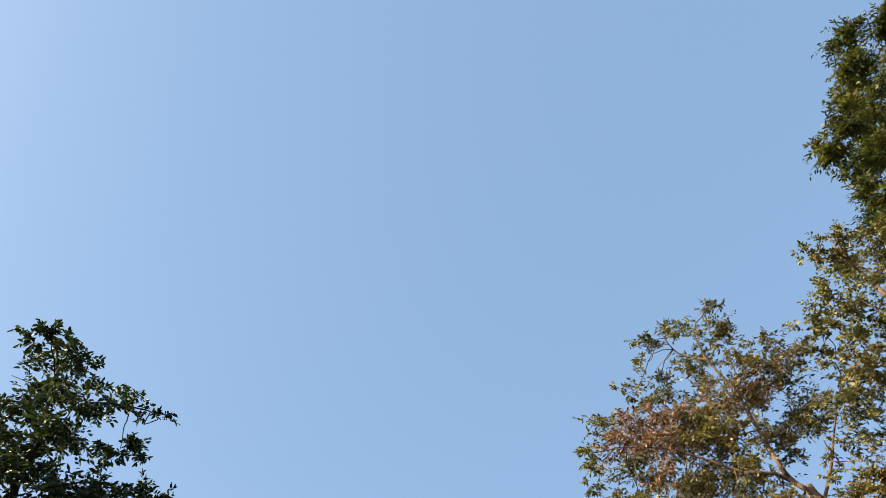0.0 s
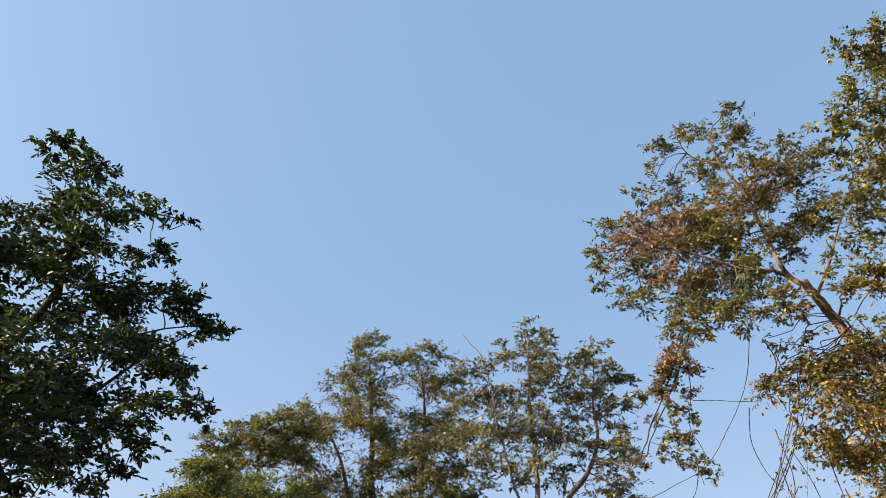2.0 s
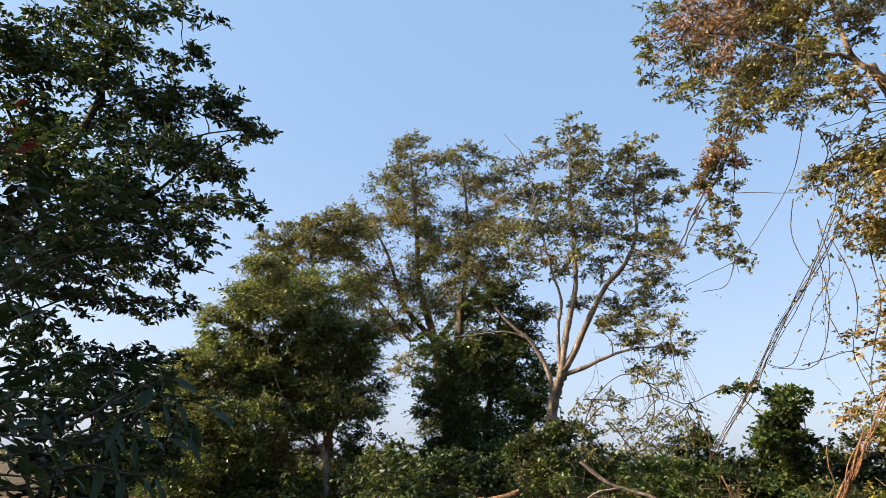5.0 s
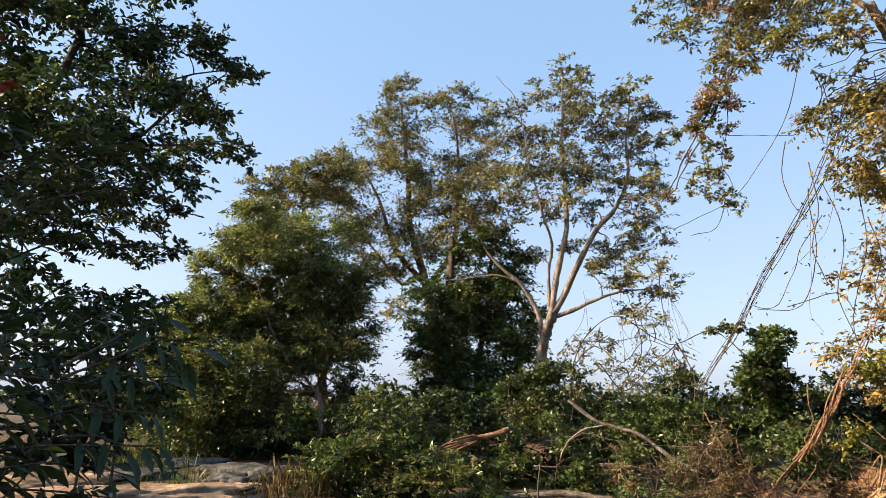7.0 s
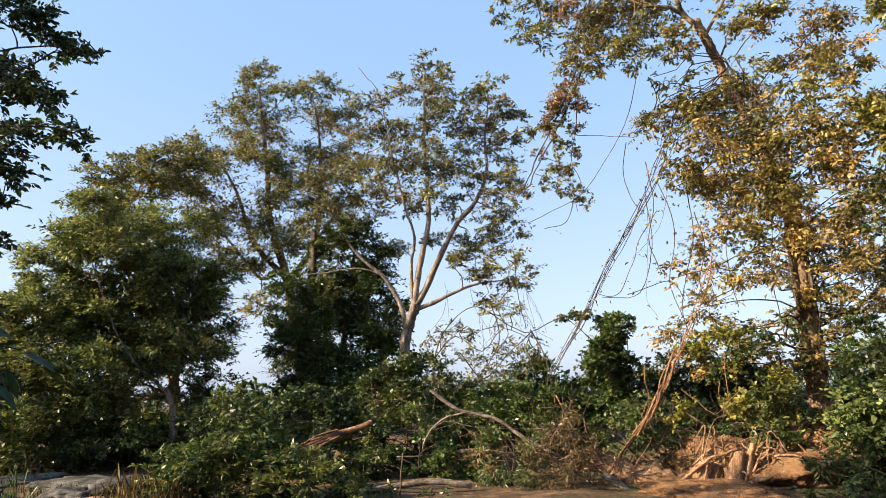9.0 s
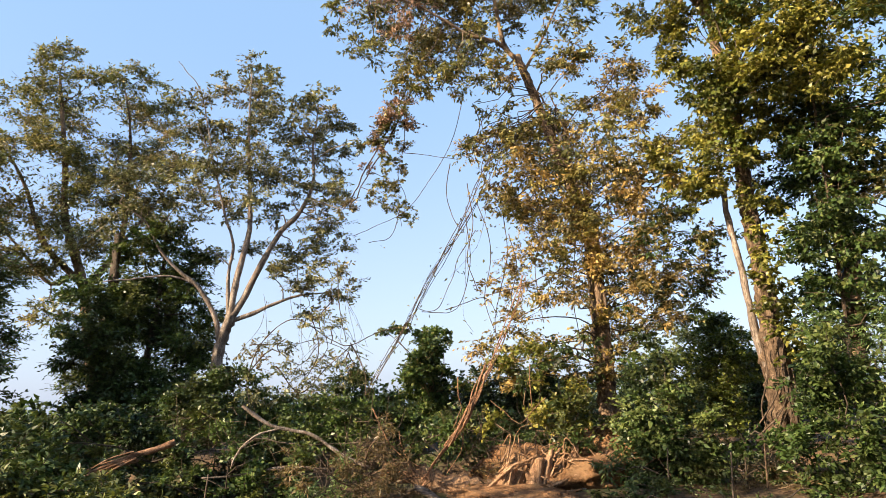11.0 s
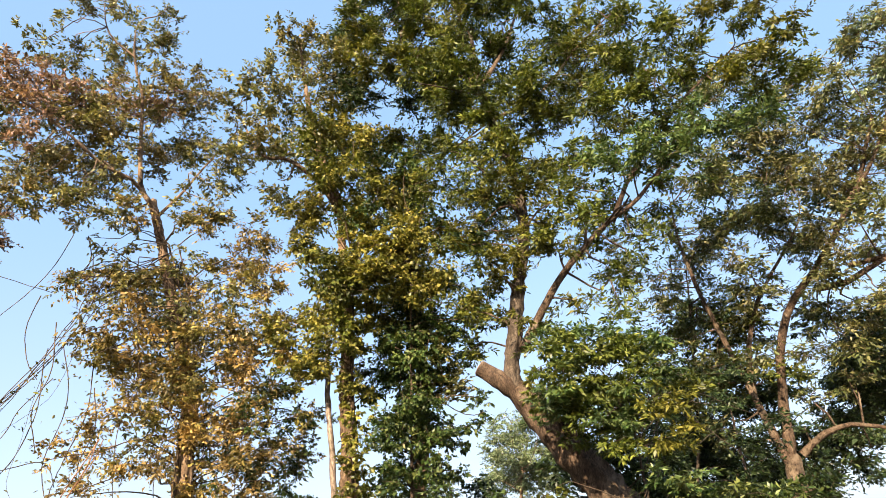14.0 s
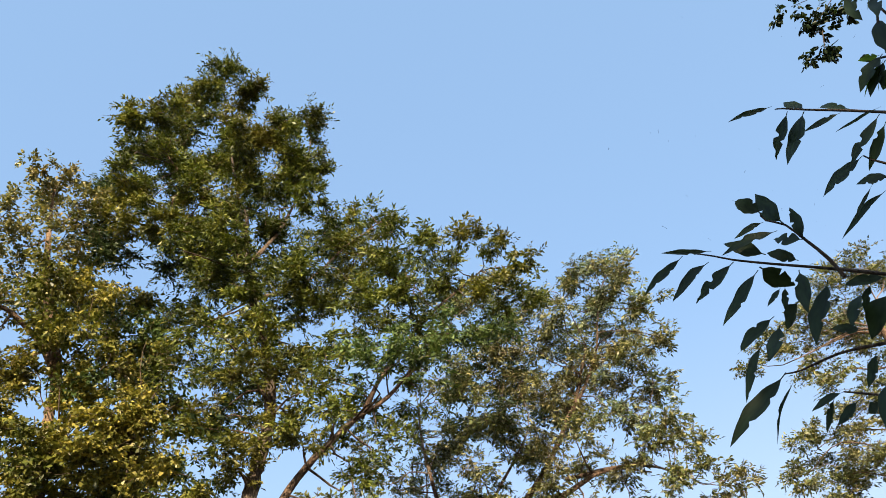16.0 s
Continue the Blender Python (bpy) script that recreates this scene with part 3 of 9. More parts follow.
p.lobes([(-2.66, 26.29, 11.07, 1.36, 1.15), (-3.9, 26.89, 9.73, 1.65, 1.4), (-2.15, 26.48, 10.12, 1.63, 1.38), (-0.5, 27.28, 11.97, 1.41, 1.2), (-5.3, 26.68, 8.89, 1.5, 1.27), (-2.75, 25.9, 7.98, 1.57, 1.33), (-4.21, 26.53, 7.14, 1.33, 1.13), (-3.65, 26.48, 5.46, 1.05, 0.89), (-0.97, 27.48, 10.19, 1.4, 1.19), (-4.99, 25.53, 7.15, 1.03, 0.87)], 1)
p.finish()

p = Plant("ivy_dark_tree", "dense dark green tree wrapped in creepers", "tree", DARK_BARK, LEAF_BUSH, size=0.12, slim=0.42, dense=560, flat=0.7)
p.limb([(-1.63, 21.94, 0.2), (-1.62, 21.94, 1.81), (-1.6, 21.94, 3.67), (-1.4, 21.96, 5.61), (-1.35, 21.96, 7.21)], 0.28, 0.1, "trunk", flare=0.2)
p.limb([(-0.44, 22, 0.23), (-0.39, 22, 2.76), (-0.13, 22, 4.85), (0.04, 22, 6.83)], 0.15, 0.05, "trunk")
p.lobes([(0.13, 21.21, 6.84, 0.96, 0.81), (-0.84, 22.01, 6.62, 0.88, 0.75), (-1.29, 21.73, 5.57, 1.08, 0.91), (0.05, 22.4, 5.71, 1.44, 1.22), (0.9, 21.58, 5.19, 0.8, 0.68), (-1.61, 21.21, 4.34, 1.14, 0.97), (-0.43, 23.03, 4.4, 1.68, 1.43), (0.62, 21.38, 3.84, 1.03, 0.88), (-2.21, 21.04, 3.57, 0.82, 0.7), (-1.39, 21.43, 2.89, 1.34, 1.14), (-0.1, 21.62, 2.57, 1.55, 1.32), (0.99, 21.32, 2.94, 0.92, 0.78), (-2.53, 21.94, 4.41, 0.6, 0.51), (-0.87, 23.03, 1.65, 1.53, 1.09), (0.8, 21.09, 1.86, 1, 0.85)], 1)
p.lobes([(-2.03, 21.7, 1.98, 0.83, 0.7), (1.61, 22.35, 3.77, 0.65, 0.55), (1.73, 22.86, 2.29, 0.87, 0.74), (-2.61, 23.05, 0.85, 0.87, 0.74), (-1.68, 21.08, 1.1, 1, 0.85), (0.1, 22.09, 1.13, 1.04, 0.88), (1.44, 22.87, 1.15, 0.96, 0.82), (-0.53, 20.92, 6.95, 0.84, 0.71), (-2.09, 22.11, 5.23, 0.79, 0.67), (0.79, 21.2, 6.27, 0.84, 0.72), (-2.74, 22.48, 5.68, 0.54, 0.46)], 0.9)
p.lobes([(-1.69, 22.99, 2.98, 1.11, 0.94), (-1.05, 22.07, 2.56, 1.06, 0.9), (-0.46, 20.82, 2.87, 1, 0.85), (-1.69, 20.89, 1.97, 0.9, 0.76), (1.57, 21.74, 4.47, 0.63, 0.54), (1.92, 22.75, 3.05, 0.65, 0.55), (-1.06, 21.34, 4.74, 1.05, 0.89), (0.06, 22.41, 4.52, 1.09, 0.93), (0.82, 21.76, 3.89, 0.95, 0.8), (-1.41, 21.39, 3.62, 0.93, 0.79), (-0.54, 22.48, 5.32, 1, 0.85)], 1)
p.finish()

p = Plant("pale_limbed_tree", "pale-limbed tree with thin rusty-green foliage", "tree", PALE_BARK, LEAF_RUST, size=0.115, slim=0.42, dense=310, flat=0.65, bare=2)
p.limb([(1.42, 20.45, 0.22), (1.46, 20.45, 1.87), (1.57, 20.44, 3.07), (1.7, 20.43, 3.76), (1.95, 20.41, 4.44)], 0.17, 0.145, "trunk", flare=0.15)
p.limb([(1.91, 20.41, 4.37), (2.04, 20.4, 5.37), (2.28, 20.37, 6.47), (2.42, 20.36, 7.22), (2.39, 20.36, 8.75), (2.33, 20.37, 10.14), (2.34, 20.37, 11.78), (2.37, 20.36, 12.83)], 0.11, 0.02, "limb")
p.limb([(1.95, 20.41, 4.44), (2.26, 20.37, 4.92), (2.8, 20.31, 6.1), (3.35, 20.22, 7.1), (3.97, 20.11, 7.82), (4.35, 20.03, 8.84), (4.35, 20.03, 10.01), (4.53, 19.99, 11.59)], 0.11, 0.02, "limb")
p.limb([(1.64, 20.43, 3.59), (1.47, 20.45, 4.47), (0.94, 20.48, 5.37), (0.4, 20.5, 5.83), (-0.15, 20.5, 6.47), (-0.53, 20.49, 7.23), (-1.28, 20.46, 7.79)], 0.08, 0.02, "limb")
p.limb([(1.94, 20.41, 4.3), (2.52, 20.34, 4.51), (3.21, 20.25, 4.83), (3.97, 20.11, 5.08), (5.03, 19.87, 5.15)], 0.07, 0.015, "limb")
p.limb([(1.86, 20.42, 4.38), (1.83, 20.42, 5.74), (1.95, 20.41, 6.66), (1.67, 20.43, 7.61), (1.31, 20.46, 9.18), (0.75, 20.49, 10.6)], 0.06, 0.015, "limb")
p.limb([(0.98, 20.48, 5.37), (0.22, 20.5, 5.64), (-0.68, 20.49, 5.53), (-1.58, 20.44, 5.41)], 0.04, 0.015, "limb")
p.limb([(1.31, 20.46, 9.18), (0.84, 20.48, 11.63), (0.35, 20.5, 12.38), (0.12, 20.5, 12.7)], 0.03, 0.01, "limb")
p.lobes([(2.32, 19.91, 12.74, 0.55, 0.34), (3.01, 19.97, 12.36, 0.42, 0.51), (2.43, 21, 12.2, 0.88, 0.75), (1.51, 20.43, 11.92, 0.75, 0.47), (3.1, 20.95, 11.75, 0.7, 0.6), (0.65, 20.53, 11.34, 0.75, 0.64), (4.41, 19.18, 11.57, 0.68, 0.44), (3.97, 19.97, 11.48, 0.58, 0.5), (5.17, 20.76, 11.66, 0.76, 0.64), (4.27, 20.21, 10.78, 0.88, 0.75), (5.74, 20.84, 11.38, 0.6, 0.51), (5.49, 18.51, 9.73, 0.46, 0.39), (2.57, 19.95, 10.46, 1.04, 0.88), (1.55, 21.09, 10.76, 0.99, 0.84), (0.38, 20.94, 10.49, 0.98, 0.83), (3.71, 20.31, 10.12, 0.73, 0.62)], 1)
p.lobes([(4.98, 20.29, 9.92, 0.87, 0.74), (0, 21.4, 9.31, 0.99, 0.84), (1.34, 20.9, 9.14, 1.07, 0.91), (2.79, 20.42, 9.17, 1.04, 0.89), (3.94, 20.27, 8.92, 0.66, 0.56), (5.11, 20.27, 8.74, 0.78, 0.66), (-1.09, 20.05, 8.43, 0.93, 0.79), (0.39, 20.9, 7.94, 1.02, 0.86), (1.88, 20.69, 8.28, 0.94, 0.8), (3.2, 20.94, 7.97, 0.76, 0.64), (4.63, 19.92, 7.67, 0.84, 0.71), (5.02, 18.7, 7.66, 0.47, 0.4), (-1.46, 20.54, 7.23, 0.83, 0.71), (-0.16, 21.36, 6.87, 0.75, 0.64), (4.84, 20.27, 6.66, 0.84, 0.71), (3.83, 20.49, 6.71, 0.65, 0.55)], 1)
p.lobes([(4.91, 19.63, 5.62, 0.8, 0.68), (4, 19.76, 5.46, 0.77, 0.66), (5.48, 20.3, 5.14, 0.59, 0.31), (3.07, 19.24, 5.69, 0.57, 0.48), (4.55, 20.89, 4.77, 0.71, 0.44), (1.27, 21.37, 6.5, 0.74, 0.63), (2.87, 21.42, 6.73, 0.64, 0.54)], 1)
p.lobes([(2.88, 19.41, 11.7, 0.61, 0.52), (3.38, 19.28, 10.65, 0.72, 0.61), (4.59, 20.95, 10.39, 0.86, 0.73), (2.57, 20.1, 9.83, 0.93, 0.79), (1.27, 19.91, 9.36, 0.92, 0.78), (3.59, 19.9, 8.41, 0.72, 0.62), (4.93, 20.29, 8.55, 0.82, 0.7), (0.72, 19.67, 8.31, 0.9, 0.77), (-0.54, 20.46, 7.99, 0.94, 0.8), (4.71, 20.35, 7.24, 0.81, 0.69), (4.02, 20.64, 6.19, 0.81, 0.69), (2.26, 19.2, 7.98, 0.78, 0.66)], 0.6)
p.finish()

p = Plant("leaning_tree", "tall leaning tree with thin rusty foliage, hung with creepers", "tree", BROWN_BARK, LEAF_OLIVE, size=0.1, slim=0.42, dense=370, flat=0.6, bare=2)
p.limb([(9.07, 11.95, -0.17), (9.08, 11.94, 0.64), (9.07, 11.95, 1.59), (9.06, 11.95, 2.69), (9.07, 11.94, 3.83), (9.06, 11.96, 5.16), (8.87, 12.1, 6.22), (8.57, 12.31, 7.4), (8.27, 12.52, 8.72), (7.94, 12.73, 10.01)], 0.23, 0.085, "trunk", flare=0.35)
p.limb([(8.28, 12.51, 8.62), (7.97, 12.62, 9.67), (7.6, 12.77, 10.32), (7.43, 12.78, 11.53), (7.27, 12.79, 12.73), (6.94, 12.89, 13.91), (6.87, 12.85, 14.96), (7.31, 12.52, 15.55)], 0.08, 0.012, "limb")
p.limb([(7.88, 12.77, 9.98), (7.38, 12.83, 10.4), (6.78, 12.93, 10.46), (6.11, 13.04, 10.84), (5.15, 13.23, 11.3), (4.08, 13.39, 11.39)], 0.05, 0.01, "limb")
p.limb([(8.08, 12.64, 9.61), (8.5, 12.36, 10.42), (9.02, 11.98, 11.63), (9.44, 11.66, 12.43)], 0.04, 0.01, "limb")
p.limb([(7.41, 13.04, 12.94), (8.17, 12.58, 12.85), (8.69, 12.23, 13.13)], 0.04, 0.012, "limb")
p.limb([(7.11, 13.21, 14.21), (6.52, 13.51, 14.71), (6.26, 13.63, 15.64)], 0.03, 0.01, "limb")
p.lobes([(8.06, 13.53, 16.67, 0.48, 0.31), (6.59, 13.3, 15.66, 0.67, 0.44), (5.79, 13.67, 15.31, 0.52, 0.41), (5.57, 14.09, 14.9, 0.34, 0.29), (7.26, 12.52, 14.42, 0.72, 0.61), (7.27, 14.17, 15.01, 0.79, 0.67), (8.1, 11.8, 13.6, 0.58, 0.35), (8.55, 12.45, 13.33, 0.66, 0.56), (7.35, 12.15, 13.03, 0.67, 0.57), (5.01, 14.43, 14.08, 0.41, 0.26), (6.14, 14.74, 14.48, 0.75, 0.64), (4.43, 15.29, 13.49, 0.71, 0.52), (3.48, 13.69, 11.32, 0.48, 0.41), (3.75, 14.83, 11.3, 0.37, 0.27), (9.52, 12.79, 14.08, 0.48, 0.41), (8.87, 11.19, 12.54, 0.39, 0.33)], 0.8)
p.lobes([(9.14, 11.63, 11.69, 0.66, 0.56), (9.63, 12.16, 11.28, 0.59, 0.5), (9, 12.71, 12.22, 0.57, 0.49)], 0.8)
p.lobes([(4.8, 14.09, 12.28, 0.82, 0.69), (5.74, 14.22, 12.69, 0.78, 0.66), (7.76, 13.31, 13.08, 0.57, 0.44)], 0.85, leaf=LEAF_BROWN)
p.lobes([(6.41, 13.17, 12.55, 0.82, 0.7), (4.95, 14.55, 11.68, 0.85, 0.72), (6.3, 13.82, 11.93, 0.99, 0.84), (7.68, 13.43, 13.18, 0.85, 0.72)], 0.8)
p.lobes([(4.55, 14.32, 10.48, 0.64, 0.42), (5.61, 13.49, 10.47, 0.93, 0.79), (6.89, 13.15, 11.62, 0.87, 0.74), (7.39, 14.2, 11.15, 0.9, 0.76), (5.07, 13.32, 9.42, 0.66, 0.51), (5.51, 13.04, 8.85, 0.42, 0.31), (6, 12.46, 9.09, 0.66, 0.56), (8.27, 13.52, 11.57, 0.67, 0.57), (8.96, 13.46, 12.46, 0.66, 0.56), (7.06, 12.51, 9.29, 0.56, 0.39), (8.74, 11.5, 9.83, 0.54, 0.46), (8.23, 11.66, 9.22, 0.4, 0.34)], 1)
p.lobes([(5.08, 15, 12.77, 0.9, 0.77), (5.98, 14.37, 12.52, 0.95, 0.81), (7.25, 14.68, 13.59, 1, 0.85), (7.47, 12.9, 12.53, 0.89, 0.76), (6.5, 15.17, 11.77, 1.05, 0.89), (7.2, 13.74, 11.53, 0.97, 0.83), (7.13, 14.7, 10.6, 0.74, 0.63), (6.28, 15.07, 14.77, 0.69, 0.59), (8.22, 14.41, 15.84, 0.78, 0.66), (8.77, 12.9, 13.96, 0.68, 0.58)], 0.2, size=1.3)
p.lobes([(4.19, 14.47, 11.91, 0.54, 0.46), (4.78, 14.16, 12.15, 0.65, 0.55), (5.13, 13.09, 11.32, 0.69, 0.59), (5.88, 13.58, 12.62, 0.75, 0.63), (7.19, 14.1, 13.52, 0.72, 0.61), (7.94, 13.64, 13.38, 0.65, 0.55), (4.9, 12.74, 10.26, 0.59, 0.5), (6.6, 13.69, 12.1, 0.76, 0.65), (7.74, 12.12, 12.72, 0.53, 0.45), (4.55, 13.16, 12.09, 0.52, 0.44)], 0.5, leaf=LEAF_BROWN)
p.lobes([(6.65, 12.47, 10.45, 0.7, 0.59), (6.32, 14.38, 10.97, 0.84, 0.72), (8.38, 13.75, 12.29, 0.81, 0.69), (8.72, 12.27, 11.97, 0.77, 0.65), (8.3, 12.16, 12.81, 0.77, 0.65), (9.33, 11.78, 12.47, 0.62, 0.53), (5.86, 14.66, 10.28, 0.66, 0.56), (7.34, 13.75, 10.33, 0.67, 0.57), (4.44, 13.23, 10.04, 0.53, 0.45), (8.4, 11.59, 10.45, 0.57, 0.49), (10.2, 12.17, 12.13, 0.47, 0.4), (8.53, 12.32, 10.03, 0.49, 0.42)], 0.35, leaf=LEAF_OLIVE)
p.finish()

p = Plant("creeper", "yellow-green creeper draped over the leaning tree", "creeper", VINE_BARK, LEAF_TAN, size=0.09, dense=330, slim=0.45, droop=0.5, ragged=0.4)
p.limb([(8.88, 11.84, 2.02), (8.83, 11.88, 3.99), (8.83, 11.88, 5.58), (8.62, 12.03, 7.29), (8.24, 12.29, 8.81)], 0.04, 0.02, "stem")
p.limb([(9.08, 11.69, 2.01), (9.06, 11.7, 3.98), (8.97, 11.77, 5.57), (8.79, 11.91, 7.14), (8.42, 12.17, 8.81)], 0.03, 0.015, "stem")
p.lobes([(7.67, 13.1, 8.05, 0.71, 0.61), (8.54, 12.89, 8.18, 0.89, 0.76), (6.93, 13.45, 7.7, 0.59, 0.4), (9.19, 12.31, 8.28, 0.89, 0.76), (9.6, 11.41, 8.35, 0.79, 0.67), (9.6, 10.4, 7.67, 0.6, 0.51), (7.33, 11.99, 6.73, 0.87, 0.74), (9.3, 13, 7.43, 1.16, 0.98), (8.64, 10.54, 6.53, 0.85, 0.72), (7.55, 13.26, 6.3, 0.69, 0.59), (8.55, 13.19, 6.29, 0.95, 0.81), (8.54, 11.29, 5.66, 1, 0.85), (8.96, 10.39, 5.75, 0.7, 0.59), (9.97, 10.61, 6.67, 0.6, 0.51)], 0.95)
p.lobes([(7.72, 12.14, 4.97, 0.85, 0.72), (8.74, 11.83, 4.75, 0.94, 0.8), (9.41, 11.2, 4.96, 0.8, 0.68), (8.04, 13.67, 4.48, 0.77, 0.65), (7.75, 11.52, 3.86, 0.81, 0.69), (9.62, 12.62, 3.88, 0.77, 0.65)], 0.7)
p.lobes([(8.87, 10.45, 3.65, 0.8, 0.68), (10.87, 11.54, 4.07, 0.69, 0.59), (9.75, 10.59, 3.12, 0.62, 0.53), (9.79, 11.82, 3, 0.66, 0.56), (6.81, 11.78, 3.26, 0.64, 0.55), (6.91, 12.95, 4.02, 0.42, 0.36), (7.84, 13.05, 2.71, 0.85, 0.72), (7.02, 13.38, 2.85, 0.63, 0.54), (8.87, 12.76, 3.08, 0.66, 0.56), (6.71, 12.25, 2.08, 0.7, 0.6), (8.2, 12.03, 2.05, 0.74, 0.63)], 0.5)
p.lobes([(9.19, 11.95, 9.58, 0.7, 0.6), (9.01, 10.28, 8.78, 0.65, 0.55), (10.62, 11.43, 8.85, 0.73, 0.62), (7.55, 12.49, 9.53, 0.53, 0.45), (9.63, 10.43, 6.93, 0.64, 0.54), (10.14, 9.84, 5.88, 0.5, 0.42), (9.93, 11.46, 6.58, 0.81, 0.69)], 0.8)
p.lobes([(9.38, 10.01, 5.03, 0.71, 0.61), (9.32, 10.69, 4.22, 0.71, 0.6), (9.92, 10.34, 4.01, 0.59, 0.5), (10.31, 9.79, 4.79, 0.49, 0.41), (11.14, 10.56, 4.16, 0.57, 0.48)], 0.55)
p.lobes([(10.37, 11.95, 4.82, 0.83, 0.7), (11.42, 12, 5.75, 0.79, 0.67), (10.65, 12.05, 3.89, 0.83, 0.7), (10.4, 10.96, 3.2, 0.62, 0.53), (10.94, 10.52, 4.13, 0.62, 0.53), (9.39, 11.31, 2.75, 0.49, 0.42), (10.65, 10.54, 6.07, 0.57, 0.48), (11.66, 10.74, 5, 0.58, 0.49)], 0.6, leaf=LEAF_OLIVE)
p.lobes([(8.75, 11.55, 3.26, 0.41, 0.35), (8.72, 11.35, 2.16, 0.37, 0.32), (8.65, 11.44, 4.62, 0.42, 0.35), (8.66, 11.66, 5.72, 0.52, 0.44)], 0.6)
p.lobes([(8.64, 14.17, 8.49, 0.87, 0.74), (8.34, 11.86, 7.18, 0.98, 0.83), (9.08, 11.27, 7.43, 0.91, 0.77), (8.64, 13.61, 6.72, 0.98, 0.83), (9.22, 12.45, 6.05, 1.02, 0.87), (9.9, 11.69, 6.54, 0.86, 0.73), (8.71, 13.21, 5.16, 0.86, 0.73), (9.79, 12.81, 4.76, 0.87, 0.74)], 0.5, leaf=LEAF_OLIVE, size=1.35)
p.lobes([(9.23, 10.22, 4.73, 0.62, 0.52), (11.03, 11.46, 4.63, 0.7, 0.6), (10.69, 11.77, 3.96, 0.62, 0.52), (10.43, 10.22, 4.87, 0.52, 0.44), (10.35, 10.48, 3.37, 0.51, 0.43), (9.37, 10.74, 2.88, 0.54, 0.46), (9.51, 11.61, 3.99, 0.66, 0.56), (9.74, 10.19, 5.3, 0.57, 0.48), (10.75, 10.29, 3.87, 0.37, 0.32), (9.74, 12.4, 2.8, 0.6, 0.51)], 0.55, leaf=LEAF_BUSH)
p.lobes([(6.15, 12.24, 7.23, 0.30, 0.25), (6.41, 13.34, 7.43, 0.20, 0.17), (6.67, 12.65, 7.68, 0.35, 0.30), (7.39, 13.28, 8.61, 0.37, 0.32), (7.04, 12.1, 7.61, 0.40, 0.34), (6.7, 11.95, 6.8, 0.37, 0.32), (6.97, 13.06, 6.96, 0.27, 0.23), (7.47, 12.19, 8.42, 0.37, 0.32), (7.11, 13.43, 8.9, 0.22, 0.19), (7.35, 11.92, 7.28, 0.40, 0.34), (6.55, 12.03, 6.12, 0.32, 0.27), (7.39, 12.82, 6.42, 0.37, 0.32), (6.7, 12.63, 5.8, 0.25, 0.21), (7.73, 13.08, 9.2, 0.32, 0.27), (7.72, 11.68, 7.77, 0.42, 0.36), (7.9, 11.19, 7.99, 0.42, 0.36)], 0.45, leaf=LEAF_OLIVE)
p.lobes([(7.28, 10.77, 2.48, 0.40, 0.34), (8.29, 11.41, 2.76, 0.35, 0.30), (7.21, 11.53, 2.26, 0.40, 0.34), (8.17, 11.98, 2.04, 0.43, 0.36), (8.46, 10.26, 2.2, 0.38, 0.32), (8.47, 9.87, 2.59, 0.31, 0.26), (7.71, 11.8, 2.81, 0.28, 0.24), (6.9, 11.72, 2, 0.35, 0.30), (8.57, 11.7, 2.19, 0.35, 0.30)], 0.75, leaf=LEAF_BUSH)
p.lobes([(8.69, 11.36, 4.4, 0.37, 0.31), (8.82, 11.38, 3.42, 0.36, 0.31), (8.6, 11.3, 5.15, 0.37, 0.31), (8.86, 11.37, 2.46, 0.38, 0.32)], 0.6)
p.finish()

p = Plant("creeper_clad_tree", "tall thick tree clad in golden-green creepers", "tree", BROWN_BARK, LEAF_OLIVE, size=0.105, slim=0.48, dense=440)
p.limb([(11.06, 9.37, 0.07), (11.1, 9.33, 0.69), (11.13, 9.29, 1.54), (11.13, 9.3, 2.52)], 0.3, 0.2, "trunk", flare=0.2, knots=0.25)
p.limb([(11.12, 9.3, 2.35), (11.14, 9.29, 3.65), (11.11, 9.32, 4.84), (11.1, 9.33, 6.08), (11.08, 9.35, 7.64), (11.01, 9.44, 9.32)], 0.2, 0.1, "trunk", knots=0.2)
p.limb([(11.09, 9.34, 9.18), (10.88, 9.58, 10.47), (10.54, 9.96, 12.18), (10.31, 10.2, 14.08), (10.19, 10.31, 15.53)], 0.13, 0.02, "limb")
p.limb([(11.03, 9.41, 9.82), (10.59, 9.9, 10.77), (10.08, 10.43, 11.38), (9.57, 10.89, 11.45), (9.05, 11.33, 12.75)], 0.08, 0.015, "limb")
p.limb([(11.07, 9.37, 1.43), (10.98, 9.47, 2.32), (10.92, 9.54, 3.69), (10.85, 9.62, 5.03), (10.83, 9.65, 6.42)], 0.08, 0.05, "second_trunk", material=PALE_BARK)
p.limb([(12.76, 8.81, 1.81), (12.83, 8.69, 3.26), (12.92, 8.57, 4.8), (12.94, 8.54, 7.04), (12.91, 8.57, 9.36), (12.92, 8.56, 11.9)], 0.2, 0.06, "second_trunk")
p.lobes([(9.15, 10.06, 14.94, 0.37, 0.51), (9.86, 9.67, 15.23, 0.67, 0.46), (10.48, 10.77, 15.34, 0.83, 0.71), (9.23, 10.56, 13.85, 0.67, 0.57), (8.58, 10.53, 12.79, 0.6, 0.47), (10.02, 9.06, 14.31, 0.68, 0.58), (10.35, 11.14, 13.74, 0.89, 0.76), (9.75, 9.12, 12.86, 0.81, 0.69), (8.81, 10.15, 11.71, 0.61, 0.52), (10.9, 11.12, 12.5, 0.88, 0.75), (11.6, 9.79, 14.51, 0.78, 0.66)], 0.75)
